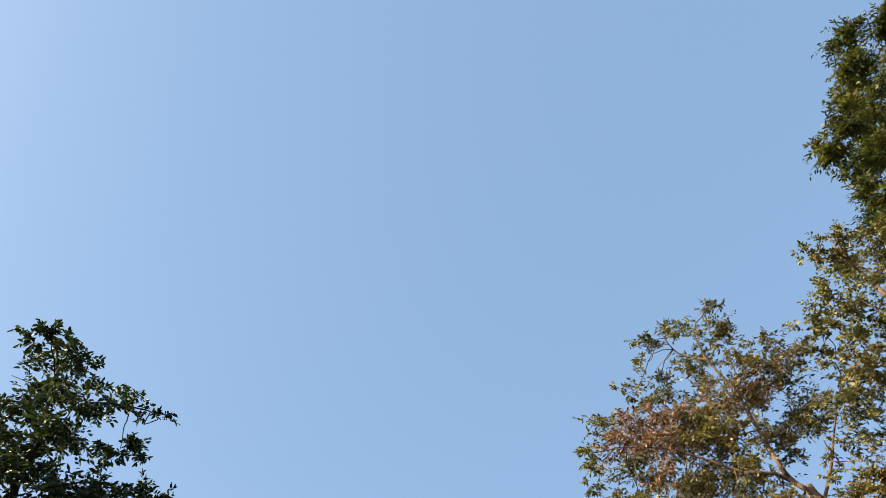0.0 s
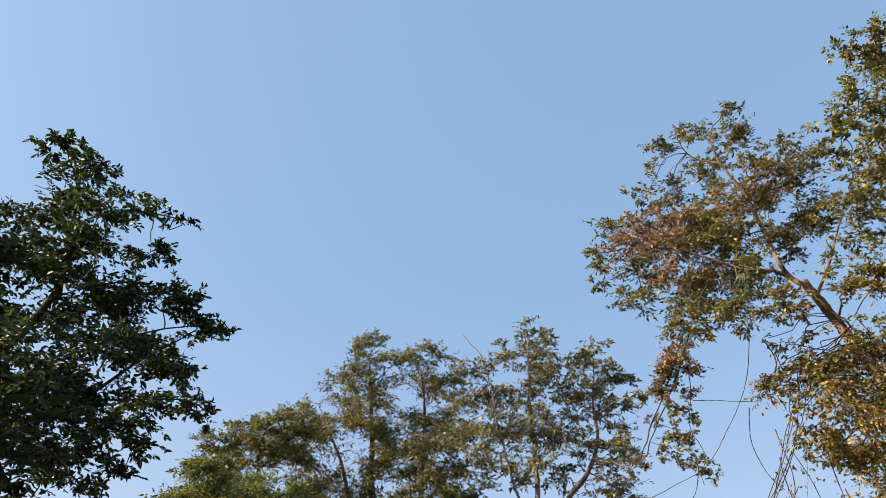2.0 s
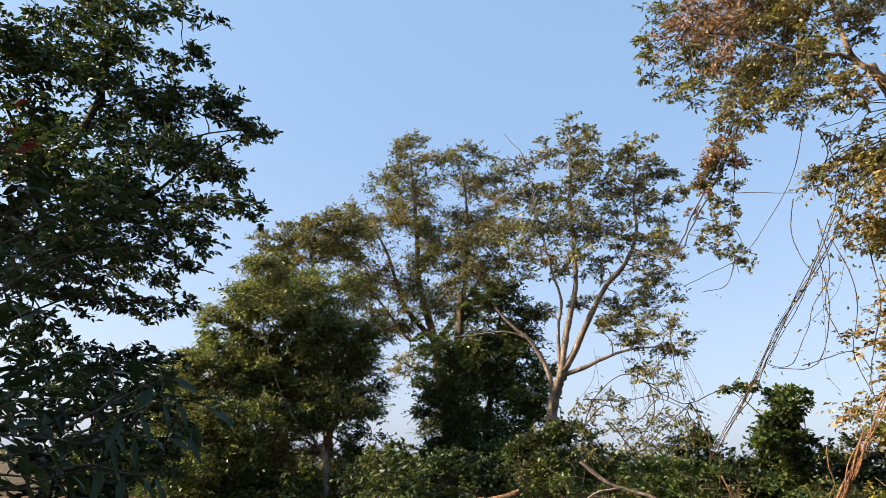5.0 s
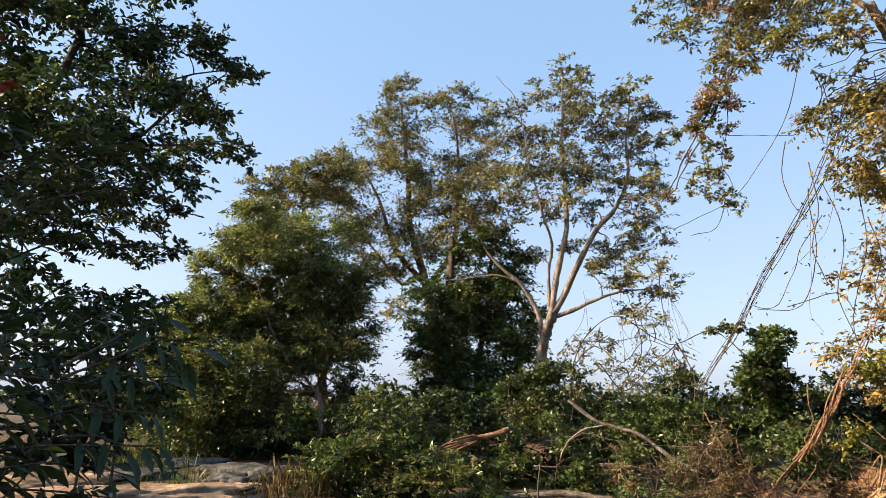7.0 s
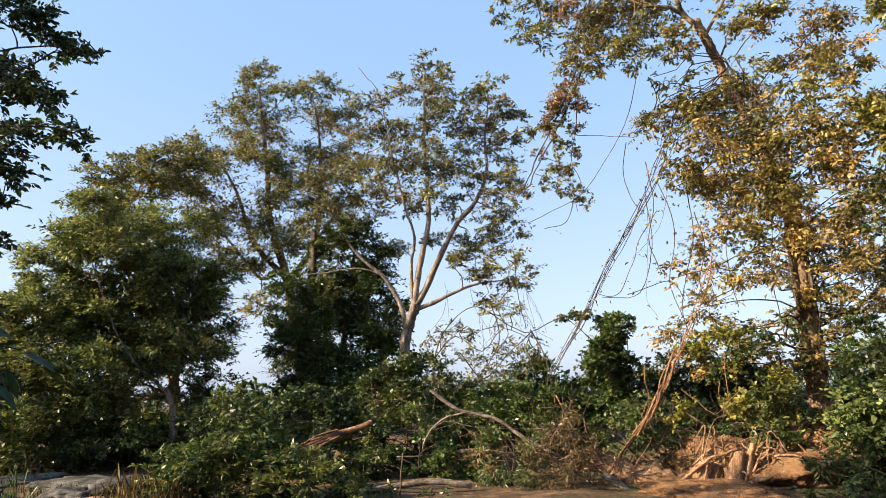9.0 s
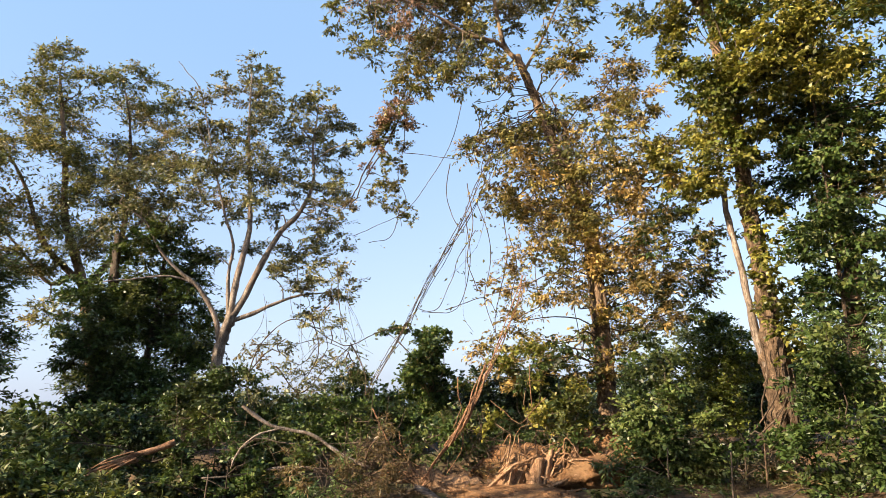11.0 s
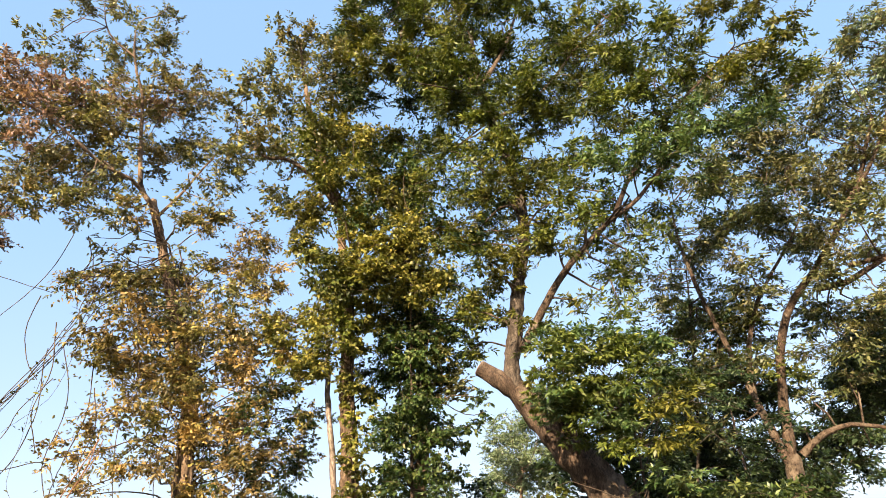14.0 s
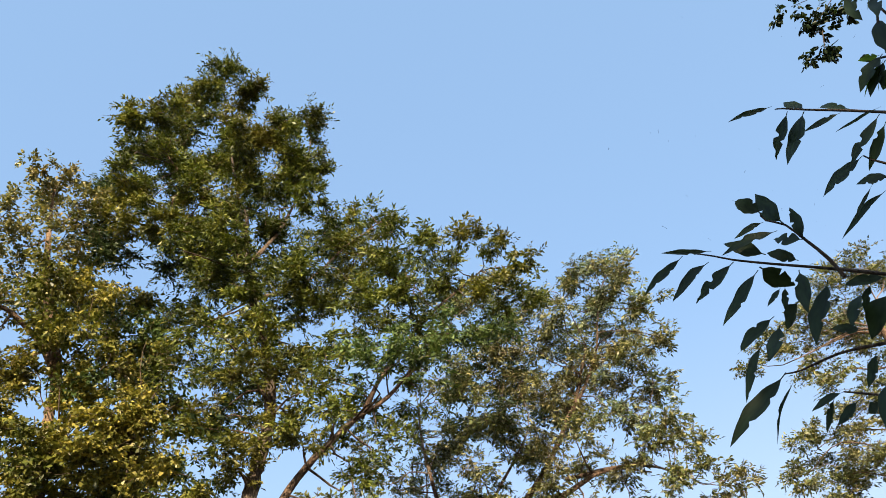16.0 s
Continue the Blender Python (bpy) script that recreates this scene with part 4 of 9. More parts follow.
p.lobes([(9.25, 10.76, 11.55, 0.63, 0.54), (8.71, 10.66, 10.86, 0.45, 0.38), (11.19, 10.55, 12.25, 0.88, 0.74), (10.5, 10.98, 10.95, 0.66, 0.56), (12.79, 7.66, 5.32, 0.72, 0.61), (12.46, 7.56, 6.14, 0.65, 0.55)], 0.6)
p.lobes([(10.66, 9.92, 12.81, 0.94, 0.8), (11.89, 10.17, 13.1, 0.82, 0.7), (10.48, 10.1, 9.96, 0.78, 0.67), (10.04, 9.03, 10.32, 0.76, 0.64)], 1, leaf=LEAF_YELLOW)
p.finish()

p = Plant("creeper", "golden-green creeper climbing the thick trunk", "creeper", VINE_BARK, LEAF_YELLOW, size=0.098, dense=470, slim=0.54, droop=0.5, ragged=0.35)
p.limb([(10.94, 8.9, 1.2), (10.88, 8.96, 2.97), (10.89, 8.96, 4.65), (10.87, 8.98, 6.21), (10.91, 8.93, 8.17)], 0.04, 0.02, "stem")
p.limb([(11.53, 8.12, 1.16), (11.6, 8.02, 2.89), (11.65, 7.95, 5.27), (11.7, 7.87, 7.95)], 0.04, 0.02, "stem")
p.lobes([(10.31, 8.05, 7.64, 0.69, 0.58), (11.75, 8.2, 8.1, 0.81, 0.69), (11.17, 9.5, 7.71, 0.69, 0.58), (11.53, 8.64, 7.34, 0.89, 0.75), (10.79, 9.96, 7.06, 0.68, 0.58), (10.47, 8.69, 6.31, 0.69, 0.59), (10.17, 9.31, 5.92, 0.63, 0.53), (11.27, 7.49, 7.27, 0.55, 0.47), (10.85, 8.52, 8.85, 0.59, 0.5), (10.44, 8.62, 9.36, 0.53, 0.45)], 1)
p.lobes([(12.42, 8.23, 10.4, 0.75, 0.64), (10.76, 7.74, 8.54, 0.72, 0.61), (10.58, 8.22, 7.5, 0.77, 0.65), (11.94, 8.43, 8.02, 0.84, 0.72), (10.47, 9.08, 7.69, 0.71, 0.61), (11.43, 7.58, 8.48, 0.59, 0.5)], 0.9)
p.lobes([(12.47, 9.6, 12.61, 1.01, 0.86), (12.61, 9.1, 11.16, 1.05, 0.9), (11.55, 7.79, 11.17, 0.65, 0.55), (10.86, 8.47, 9.27, 0.75, 0.64), (12.31, 7.82, 9.7, 0.65, 0.55), (12.22, 8.31, 7.21, 0.75, 0.64), (11.55, 8.32, 6.22, 0.78, 0.66), (12.46, 8.02, 6.11, 0.66, 0.56), (12.48, 8.37, 5.4, 0.72, 0.61), (12.15, 9.39, 5.53, 0.58, 0.5)], 0.75, leaf=LEAF_IVY)
p.lobes([(11.79, 7.88, 6.32, 0.84, 0.72), (12.25, 8.92, 6.02, 0.75, 0.64), (11.46, 7.58, 4.91, 0.73, 0.62), (11.16, 8.04, 4.25, 0.66, 0.56), (11.5, 7.5, 3.95, 0.58, 0.49), (11.33, 8.02, 3.33, 0.65, 0.55), (13.01, 8.38, 3.23, 0.64, 0.54), (12.03, 8.07, 7.26, 0.73, 0.62)], 0.75, leaf=LEAF_IVY)
p.lobes([(9.82, 10.09, 6.35, 0.61, 0.52), (10.08, 9.68, 5.61, 0.53, 0.45), (9.99, 8.93, 6.66, 0.64, 0.54), (9.65, 8.73, 7.5, 0.63, 0.54), (10.56, 8.15, 7.6, 0.62, 0.53)], 0.9)
p.lobes([(13.13, 9.25, 8.76, 0.81, 0.69), (12.28, 8.28, 6.81, 0.72, 0.61), (12.61, 8.14, 5.57, 0.7, 0.6), (11.93, 8.48, 4.43, 0.63, 0.53), (12.92, 9.05, 3.42, 0.66, 0.56), (12.7, 9.2, 5.81, 0.62, 0.53), (12.57, 8.04, 4.24, 0.62, 0.53), (13.12, 7.7, 7.17, 0.78, 0.66), (12.74, 7.83, 8.19, 0.66, 0.56)], 0.6, leaf=LEAF_IVY)
p.lobes([(10.76, 8.85, 4.23, 0.37, 0.32), (10.79, 8.82, 3.01, 0.44, 0.37), (10.77, 8.84, 5.33, 0.38, 0.32), (11.01, 8.74, 2.25, 0.43, 0.37), (10.95, 8.85, 6.51, 0.52, 0.44)], 0.5)
p.lobes([(9.41, 8.86, 11.24, 0.74, 0.63), (10.53, 8.78, 11.69, 0.78, 0.66), (9.52, 8.71, 10.12, 0.7, 0.59), (10.63, 8.64, 10.52, 0.76, 0.65), (12.01, 8.52, 12.19, 0.82, 0.7), (12.16, 7.77, 10.79, 0.7, 0.6), (11.35, 8.47, 9.91, 0.74, 0.63), (10.81, 7.24, 8.52, 0.62, 0.52), (10.81, 10.03, 10.18, 0.68, 0.58), (10.21, 9.97, 8.7, 0.64, 0.55), (10.11, 8.99, 8.11, 0.65, 0.55), (12.61, 7.53, 9.25, 0.68, 0.58), (10.95, 6.81, 7.31, 0.55, 0.47)], 0.85)
p.lobes([(12.09, 8.27, 10.56, 0.95, 0.81), (12.74, 9.84, 10.04, 0.86, 0.73), (12.2, 7.48, 9.7, 0.83, 0.7), (12.15, 7.94, 11.89, 0.96, 0.82), (11.88, 9.8, 12.19, 0.95, 0.81), (13.35, 8.65, 8.71, 0.89, 0.76), (12.85, 8.87, 7.13, 0.86, 0.73), (12.03, 7.7, 5.78, 0.69, 0.59), (12.28, 8.36, 4.68, 0.71, 0.6)], 0.22, leaf=LEAF_IVY, size=1.2)
p.lobes([(13.34, 7.89, 8.25, 0.82, 0.7), (12.93, 6.87, 7.52, 0.61, 0.52), (12.52, 6.85, 6.82, 0.59, 0.5), (12.29, 6.29, 6.61, 0.43, 0.36), (12.45, 7.3, 6.5, 0.53, 0.45), (13.95, 7.91, 6.43, 0.48, 0.41)], 0.6, leaf=LEAF_IVY)
p.lobes([(10.98, 8.22, 4.03, 0.59, 0.5), (12.2, 8.61, 3.71, 0.63, 0.53), (13.24, 8.59, 3.78, 0.58, 0.5), (12.16, 9.26, 3.3, 0.64, 0.55), (12.04, 7.68, 4.27, 0.6, 0.51), (12.38, 8.75, 2.76, 0.62, 0.53), (11.78, 7.36, 2.82, 0.45, 0.38), (11.65, 9.12, 2.54, 0.61, 0.52), (11.85, 7.88, 4.78, 0.61, 0.52), (13.45, 8.11, 5.58, 0.6, 0.51)], 0.55, leaf=LEAF_IVY)
p.lobes([(10.31, 8.55, 6.44, 0.19, 0.17), (11.23, 9.17, 5.79, 0.22, 0.19), (10.73, 9, 4.83, 0.19, 0.17), (10.49, 8.82, 3.69, 0.24, 0.21), (10.39, 8.46, 3.19, 0.27, 0.23), (11.05, 8.6, 5.04, 0.24, 0.21)], 0.8)
p.lobes([(10.74, 8.69, 4.58, 0.35, 0.3), (10.72, 8.66, 3.62, 0.37, 0.31), (10.48, 8.76, 5.31, 0.35, 0.3), (10.77, 8.61, 2.7, 0.36, 0.3), (10.66, 8.84, 4.12, 0.27, 0.23)], 0.7)
p.lobes([(12.3, 6.68, 4.82, 0.30, 0.24), (13.33, 7.1, 4.69, 0.23, 0.18), (12.74, 7.14, 4.42, 0.33, 0.26), (13.69, 7.27, 5.32, 0.20, 0.16), (12.37, 7.18, 3.95, 0.30, 0.24), (12.01, 7.19, 3.39, 0.30, 0.24), (12.95, 7.76, 4.36, 0.28, 0.22)], 0.6, leaf=LEAF_IVY)
p.finish()

p = Plant("tall_lopped_tree", "tall dark green tree with a sawn-off limb stub", "tree", MID_BARK, LEAF_GREEN, size=0.115, slim=0.32, dense=570, flat=0.5)
p.limb([(11.83, 2.99, 0.25), (11.72, 3.27, 1.3), (11.62, 3.49, 1.85), (11.52, 3.69, 2.24), (11.41, 3.89, 2.63), (11.27, 4.17, 3.04), (11.06, 4.62, 3.75), (10.89, 5.04, 4.48)], 0.4, 0.2, "trunk", flare=0.25, knots=0.1, sides=16)
p.limb([(11, 4.81, 4.24), (10.9, 5.13, 4.68), (11.01, 5.01, 5.7), (11.15, 4.83, 6.89), (11.27, 4.67, 7.92), (11.28, 4.78, 9.38), (11.19, 5.1, 10.78), (11.16, 5.3, 12.12), (11.18, 5.37, 13.63)], 0.16, 0.05, "trunk", material=DARK_BARK)
p.limb([(11.41, 4.86, 9.82), (11.23, 5.26, 11.89), (11.06, 5.6, 14.35), (10.88, 5.95, 16.81), (10.75, 6.18, 19.19)], 0.06, 0.012, "limb", material=DARK_BARK)
p.limb([(10.96, 4.89, 5.21), (11.33, 4.54, 6.01), (11.71, 4.09, 6.86), (12.17, 3.25, 7.81), (12.55, 2.52, 8.4), (12.91, 1.52, 9.61)], 0.085, 0.025, "limb")
p.limb([(12.41, 3.12, 7.97), (12.54, 2.57, 8.98), (12.72, 1.39, 10.29), (12.8, -0.02, 11.29)], 0.06, 0.015, "limb")
p.limb([(11.23, 5.26, 11.89), (11.53, 4.55, 13.21), (11.74, 4, 15.11), (11.79, 3.83, 16.8)], 0.05, 0.012, "limb")
p.limb([(11.15, 5.43, 13.16), (10.52, 6.56, 14.36), (9.88, 7.49, 16)], 0.05, 0.012, "limb")
p.limb([(11.48, 5.2, 11.04), (11.91, 4.12, 11.53), (12.23, 3.02, 12.72), (12.42, 2.11, 13.39)], 0.05, 0.012, "limb")
p.lobes([(10.13, 5.83, 18.45, 0.66, 0.48), (10.21, 6.42, 17.85, 0.72, 0.61), (10.03, 4.95, 16.99, 0.66, 0.56), (8.75, 6.76, 15.36, 0.74, 0.63), (10.42, 6.96, 17.16, 0.89, 0.76), (9.78, 4.92, 15.32, 0.88, 0.75), (11.6, 3.92, 17.13, 0.78, 0.56), (10.24, 4.21, 15.37, 0.74, 0.63), (9.68, 7.76, 15.42, 0.49, 0.41), (10.33, 7.23, 15.71, 1.01, 0.86), (11.47, 6.24, 16.36, 1.08, 0.92), (10.91, 4.32, 14.81, 1, 0.85), (11.2, 3.5, 14.82, 0.5, 0.43), (9.37, 7.11, 13.41, 0.66, 0.56), (10.61, 6.6, 14.26, 0.81, 0.68), (11.45, 5.48, 14.68, 0.85, 0.72)], 1.9)
p.lobes([(10.49, 3.57, 13.07, 0.55, 0.46), (8.95, 7.35, 13.83, 0.35, 0.3), (9.11, 6.04, 11.57, 0.6, 0.51), (10.01, 5.38, 11.97, 0.57, 0.48), (11.58, 4.87, 13.16, 0.64, 0.55)], 1.9)
p.lobes([(12.78, 2.63, 13.99, 0.78, 0.49), (12.62, 3.72, 13.68, 0.86, 0.73), (10.85, 1.57, 11.8, 0.47, 0.35), (11.08, 3.95, 11.37, 0.8, 0.68), (12.51, 3.13, 12.41, 0.89, 0.76), (11.85, 1.98, 11.7, 0.76, 0.65), (10.6, 4.8, 10.78, 0.69, 0.59), (11.08, 6.17, 11.88, 0.82, 0.7), (12.25, 3.97, 11.05, 0.84, 0.71), (10.89, 2.4, 9.81, 0.67, 0.57), (11.12, 4.62, 10.02, 0.62, 0.53), (11.11, 0.94, 10.95, 0.64, 0.54), (11.23, 0.14, 11.22, 0.58, 0.4), (12.07, -0.45, 11.47, 0.61, 0.39), (11.36, -1.04, 10.2, 0.44, 0.38), (12.71, 0.81, 11.29, 0.78, 0.66)], 1.2)
p.lobes([(11.67, -0.22, 10.05, 0.7, 0.6), (11.12, 1.57, 10.04, 0.61, 0.52), (12.29, -0.74, 9.86, 0.57, 0.49)], 1.2)
p.lobes([(11.4, 0.8, 8.97, 0.79, 0.67), (10.83, 1.69, 8.46, 0.62, 0.53), (13.2, 0.03, 9.88, 0.75, 0.64), (10.95, 2.53, 8.37, 0.63, 0.53), (11.03, 1.35, 7.97, 0.55, 0.47)], 1, leaf=LEAF_FRESH)
p.lobes([(11.13, 4.35, 8.82, 0.59, 0.5), (10.28, 3.35, 7.97, 0.53, 0.45), (11.43, 5.53, 10.02, 0.7, 0.6), (9.56, 5.41, 9.11, 0.6, 0.51), (10.47, 3.01, 7.28, 0.46, 0.39), (11.74, 5.86, 8.86, 0.68, 0.58), (11.02, 4.86, 7.53, 0.61, 0.52), (12.22, 4.53, 8.22, 0.47, 0.4)], 0.6)
p.lobes([(12.07, 6.58, 8.47, 0.82, 0.7), (12.12, 5.63, 9.06, 0.82, 0.69), (11, 3.9, 7.29, 0.56, 0.48), (12.95, 2.24, 9.2, 0.84, 0.72), (11.39, 2.92, 9.37, 0.79, 0.67), (11.41, 2.25, 6.9, 0.53, 0.45), (13.48, 2.01, 8.64, 0.77, 0.66), (12.24, 1.5, 9.95, 0.81, 0.69), (13.06, 2.98, 11.86, 0.94, 0.8), (12.13, 4.31, 11.23, 0.91, 0.78), (12.5, 5.04, 13.11, 1, 0.85), (11.55, 6.26, 12.16, 0.96, 0.82), (11.98, 7.11, 14.25, 1.06, 0.9), (11.52, 5.45, 10.41, 0.74, 0.63), (11.77, 6.91, 10.01, 0.78, 0.66), (13.43, 1.98, 12.49, 0.94, 0.8)], 0.55)
p.lobes([(12.54, 3.44, 13.2, 0.96, 0.82)], 0.55)
p.lobes([(11.14, 4.51, 5.61, 0.44, 0.37), (11.21, 3.79, 5.9, 0.48, 0.41), (11.92, 3.24, 6.68, 0.45, 0.39), (10.08, 5.03, 6.7, 0.48, 0.41)], 0.6)
p.lobes([(10.45, 4.71, 6.97, 0.49, 0.42), (10.76, 4.29, 8.5, 0.52, 0.44), (10.4, 4.63, 9.57, 0.53, 0.45), (10.36, 4.59, 5.64, 0.3, 0.26), (10.47, 4.15, 7.16, 0.44, 0.37), (10.6, 4.91, 10.56, 0.51, 0.43), (10.73, 4.73, 9.07, 0.48, 0.41), (10.56, 5.04, 11.9, 0.53, 0.45)], 0.8)
p.lobes([(11.62, 6.05, 9.6, 0.75, 0.64), (11.19, 6.32, 10.45, 0.76, 0.65), (10.49, 4.8, 8.45, 0.59, 0.5), (12.7, 4.62, 10.07, 0.74, 0.63), (12, 3.63, 9.39, 0.67, 0.57), (11.58, 6.01, 8.19, 0.73, 0.62), (10.58, 4.97, 6.68, 0.51, 0.44), (12.28, 4.81, 8.11, 0.57, 0.49), (11.17, 3.66, 7.96, 0.56, 0.48), (13.15, 3.85, 8.18, 0.69, 0.59), (12.73, 3.13, 8.39, 0.65, 0.56), (12.32, 2.96, 6.87, 0.55, 0.47), (11.62, 5.75, 6.33, 0.45, 0.38), (10.41, 5.87, 6.2, 0.53, 0.45), (11.06, 6.03, 5.6, 0.43, 0.37)], 0.85)
p.lobes([(11.68, 3.1, 5.69, 0.47, 0.4)], 0.85)
# Dark leaves farther in put the crown's inner shade into the colour.
p.lobes([(11.3, 6.01, 7.98, 0.84, 0.71), (12.15, 5.64, 9.08, 0.89, 0.76), (12.46, 1.53, 10.1, 0.89, 0.76), (12.15, 2.77, 11.15, 0.94, 0.8), (12.44, 4.42, 11.48, 1.01, 0.86), (13.7, 5.53, 14.23, 1.19, 1.01), (12.43, 6.75, 12.98, 1.04, 0.88), (11.55, 6.85, 13.79, 1.02, 0.87), (12.74, 1.88, 11.93, 0.89, 0.76), (12.24, 3.36, 12.92, 0.94, 0.8), (12.25, 5.43, 14.52, 1.03, 0.88), (12.09, 7, 11.59, 0.91, 0.77)], 0.22, leaf=LEAF_SHADE_DARK, size=1.45)
p.lobes([(10.87, 8.8, 15.5, 0.77, 0.66), (10.24, 8.18, 12.55, 0.74, 0.63), (11.75, 7.69, 13.24, 0.82, 0.7), (12.49, 6.2, 13.36, 0.85, 0.72), (11.8, 7.61, 16.48, 0.83, 0.7)], 1.3, leaf=LEAF_SHADE_DARK)
p.lobes([(9.97, 7.36, 12.77, 0.74, 0.63), (9.69, 8.24, 13.17, 0.59, 0.5), (10.59, 5.6, 13.11, 0.77, 0.65), (11.12, 6.75, 13.18, 0.79, 0.67)], 1.2)
p.limb([(10.94, 4.93, 4.35), (10.82, 5.2, 4.55), (10.7, 5.44, 4.77), (10.59, 5.65, 4.94)], 0.17, 0.14, "limb_stub", sides=12, wobble=0.0, knots=0.1, label="sawn-off stub with a pale cut end")
cut = np.array((10.59, 5.65, 4.94))
part("cut_face", mesh_of("cut_face", *tube([cut, cut + unit(cut - np.array((10.7, 5.44, 4.77))) * 0.012], 0.136, 0.128, 12, 0.02), DEAD_ROOT), p.last, "pale sawn end grain")
p.finish()

p = Plant("spreading_tree", "low spreading tree with flat sprays of bright leaves", "tree", DARK_BARK, LEAF_GREEN, size=0.1, slim=0.32, dense=540, droop=0.3, flat=0.3, twig=0.003)
p.limb([(10.49, 2.85, 0.3), (10.54, 2.95, 2.2), (10.49, 2.95, 3.91)], 0.03, 0.015, "trunk")
p.limb([(10.15, 2.68, 2.96), (10.08, 2.95, 3.67), (10.01, 3.18, 4.32), (9.85, 3.65, 4.57)], 0.02, 0.006, "limb")
p.lobes([(9.29, 3.32, 4.55, 0.44, 0.23), (10.06, 2.87, 4.54, 0.51, 0.26), (9.39, 3.52, 4.18, 0.39, 0.23), (10.02, 3.05, 4.02, 0.6, 0.3), (9.76, 2.39, 4.19, 0.43, 0.27), (9.53, 2.29, 3.54, 0.54, 0.32), (10.36, 2.05, 3.81, 0.43, 0.27), (9.73, 2.21, 3.08, 0.49, 0.31)], 1.1)
p.lobes([(9.92, 3.43, 4.48, 0.55, 0.28), (9.85, 2.73, 4.49, 0.52, 0.3), (9.25, 3.56, 3.98, 0.35, 0.21), (9.86, 3.21, 3.98, 0.62, 0.27), (10.3, 3.01, 3.67, 0.53, 0.36)], 0.8)
p.lobes([(9.8, 4.54, 2.43, 0.65, 0.32), (9.06, 3.79, 1.82, 0.65, 0.32), (8.98, 4.63, 1.95, 0.52, 0.3), (9.22, 4.36, 1.57, 0.68, 0.34)], 0.9)
# Darker leaves here and below stand in for shade behind the sprays.
p.lobes([(12.15, 3.93, 3.17, 0.63, 0.53), (12.39, 3.81, 2.62, 0.62, 0.53), (10.98, 4.25, 1.29, 0.75, 0.64), (11.65, 3.9, 1.18, 0.67, 0.57), (11.54, 3.25, 4.44, 0.6, 0.51)], 1.2, leaf=LEAF_SHADE_DARK)
p.lobes([(9.93, 3.98, 4.96, 0.43, 0.24), (10.04, 3.55, 5.08, 0.48, 0.23), (9.89, 3.04, 4.82, 0.46, 0.22), (10.44, 2.76, 4.8, 0.47, 0.25), (9.52, 3.68, 4.42, 0.45, 0.24), (9.34, 3.88, 3.8, 0.39, 0.23), (9.74, 3.64, 3.73, 0.44, 0.26), (10.09, 3.36, 4.01, 0.46, 0.26), (9.79, 2.9, 3.44, 0.47, 0.26), (10.31, 2.37, 4.68, 0.41, 0.24), (9.87, 2.21, 4, 0.47, 0.26), (10.07, 2.41, 2.61, 0.54, 0.32)], 1.1, leaf=LEAF_FRESH)
p.lobes([(9.43, 3.83, 4.59, 0.33, 0.2), (9.59, 3.53, 4.79, 0.37, 0.22), (10.25, 3.28, 4.67, 0.47, 0.24), (10.45, 2.81, 4.73, 0.41, 0.26), (9.59, 3.61, 3.71, 0.4, 0.21), (10.09, 4.12, 3.9, 0.29, 0.17), (9.54, 4.04, 4.24, 0.22, 0.15), (9.72, 2.89, 3.03, 0.33, 0.2)], 1.1)
p.lobes([(9.26, 4.85, 2.45, 0.41, 0.22), (9.23, 4.49, 2.1, 0.44, 0.25), (9.43, 4.02, 2.21, 0.43, 0.24), (9.45, 4.15, 1.63, 0.51, 0.26), (10.1, 3.84, 1.9, 0.4, 0.23), (8.97, 4.71, 1.52, 0.52, 0.3), (10.04, 4.08, 1.39, 0.53, 0.31), (9.83, 3.58, 1.38, 0.41, 0.25)], 0.9, leaf=LEAF_FRESH)
p.lobes([(12.78, 5.12, 4.06, 0.6, 0.51), (12.41, 4.59, 3.5, 0.56, 0.48), (13.64, 4.19, 3.96, 0.59, 0.5), (11.49, 4.76, 3.07, 0.53, 0.45), (11.75, 4.59, 2.69, 0.47, 0.4), (12.55, 4.15, 2.48, 0.53, 0.45), (12.74, 3.52, 4.32, 0.54, 0.46)], 0.7, leaf=LEAF_SHADE_DARK, size=1.3)
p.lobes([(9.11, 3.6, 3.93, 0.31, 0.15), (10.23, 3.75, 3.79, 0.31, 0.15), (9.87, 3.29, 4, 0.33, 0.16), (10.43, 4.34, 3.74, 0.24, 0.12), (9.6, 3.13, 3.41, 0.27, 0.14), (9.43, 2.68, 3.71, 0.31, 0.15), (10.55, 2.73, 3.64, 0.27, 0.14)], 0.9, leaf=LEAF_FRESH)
p.lobes([(13.39, 2.88, 4.53, 0.56, 0.48), (14.59, 2.49, 4.77, 0.56, 0.48), (14.16, 2.01, 4.25, 0.50, 0.42), (14.89, 3.05, 4.1, 0.50, 0.42), (13.59, 3.38, 3.99, 0.56, 0.48), (13.59, 1.73, 3.49, 0.50, 0.42), (14.69, 1.83, 3.05, 0.44, 0.37), (13.92, 3.29, 3.35, 0.45, 0.38), (14.63, 4.11, 3.07, 0.56, 0.48), (13.56, 3.46, 3.56, 0.50, 0.42), (13.65, 1.11, 3.69, 0.37, 0.32), (14.67, 1.95, 4.9, 0.50, 0.42)], 0.85, leaf=LEAF_SHADE_DARK)
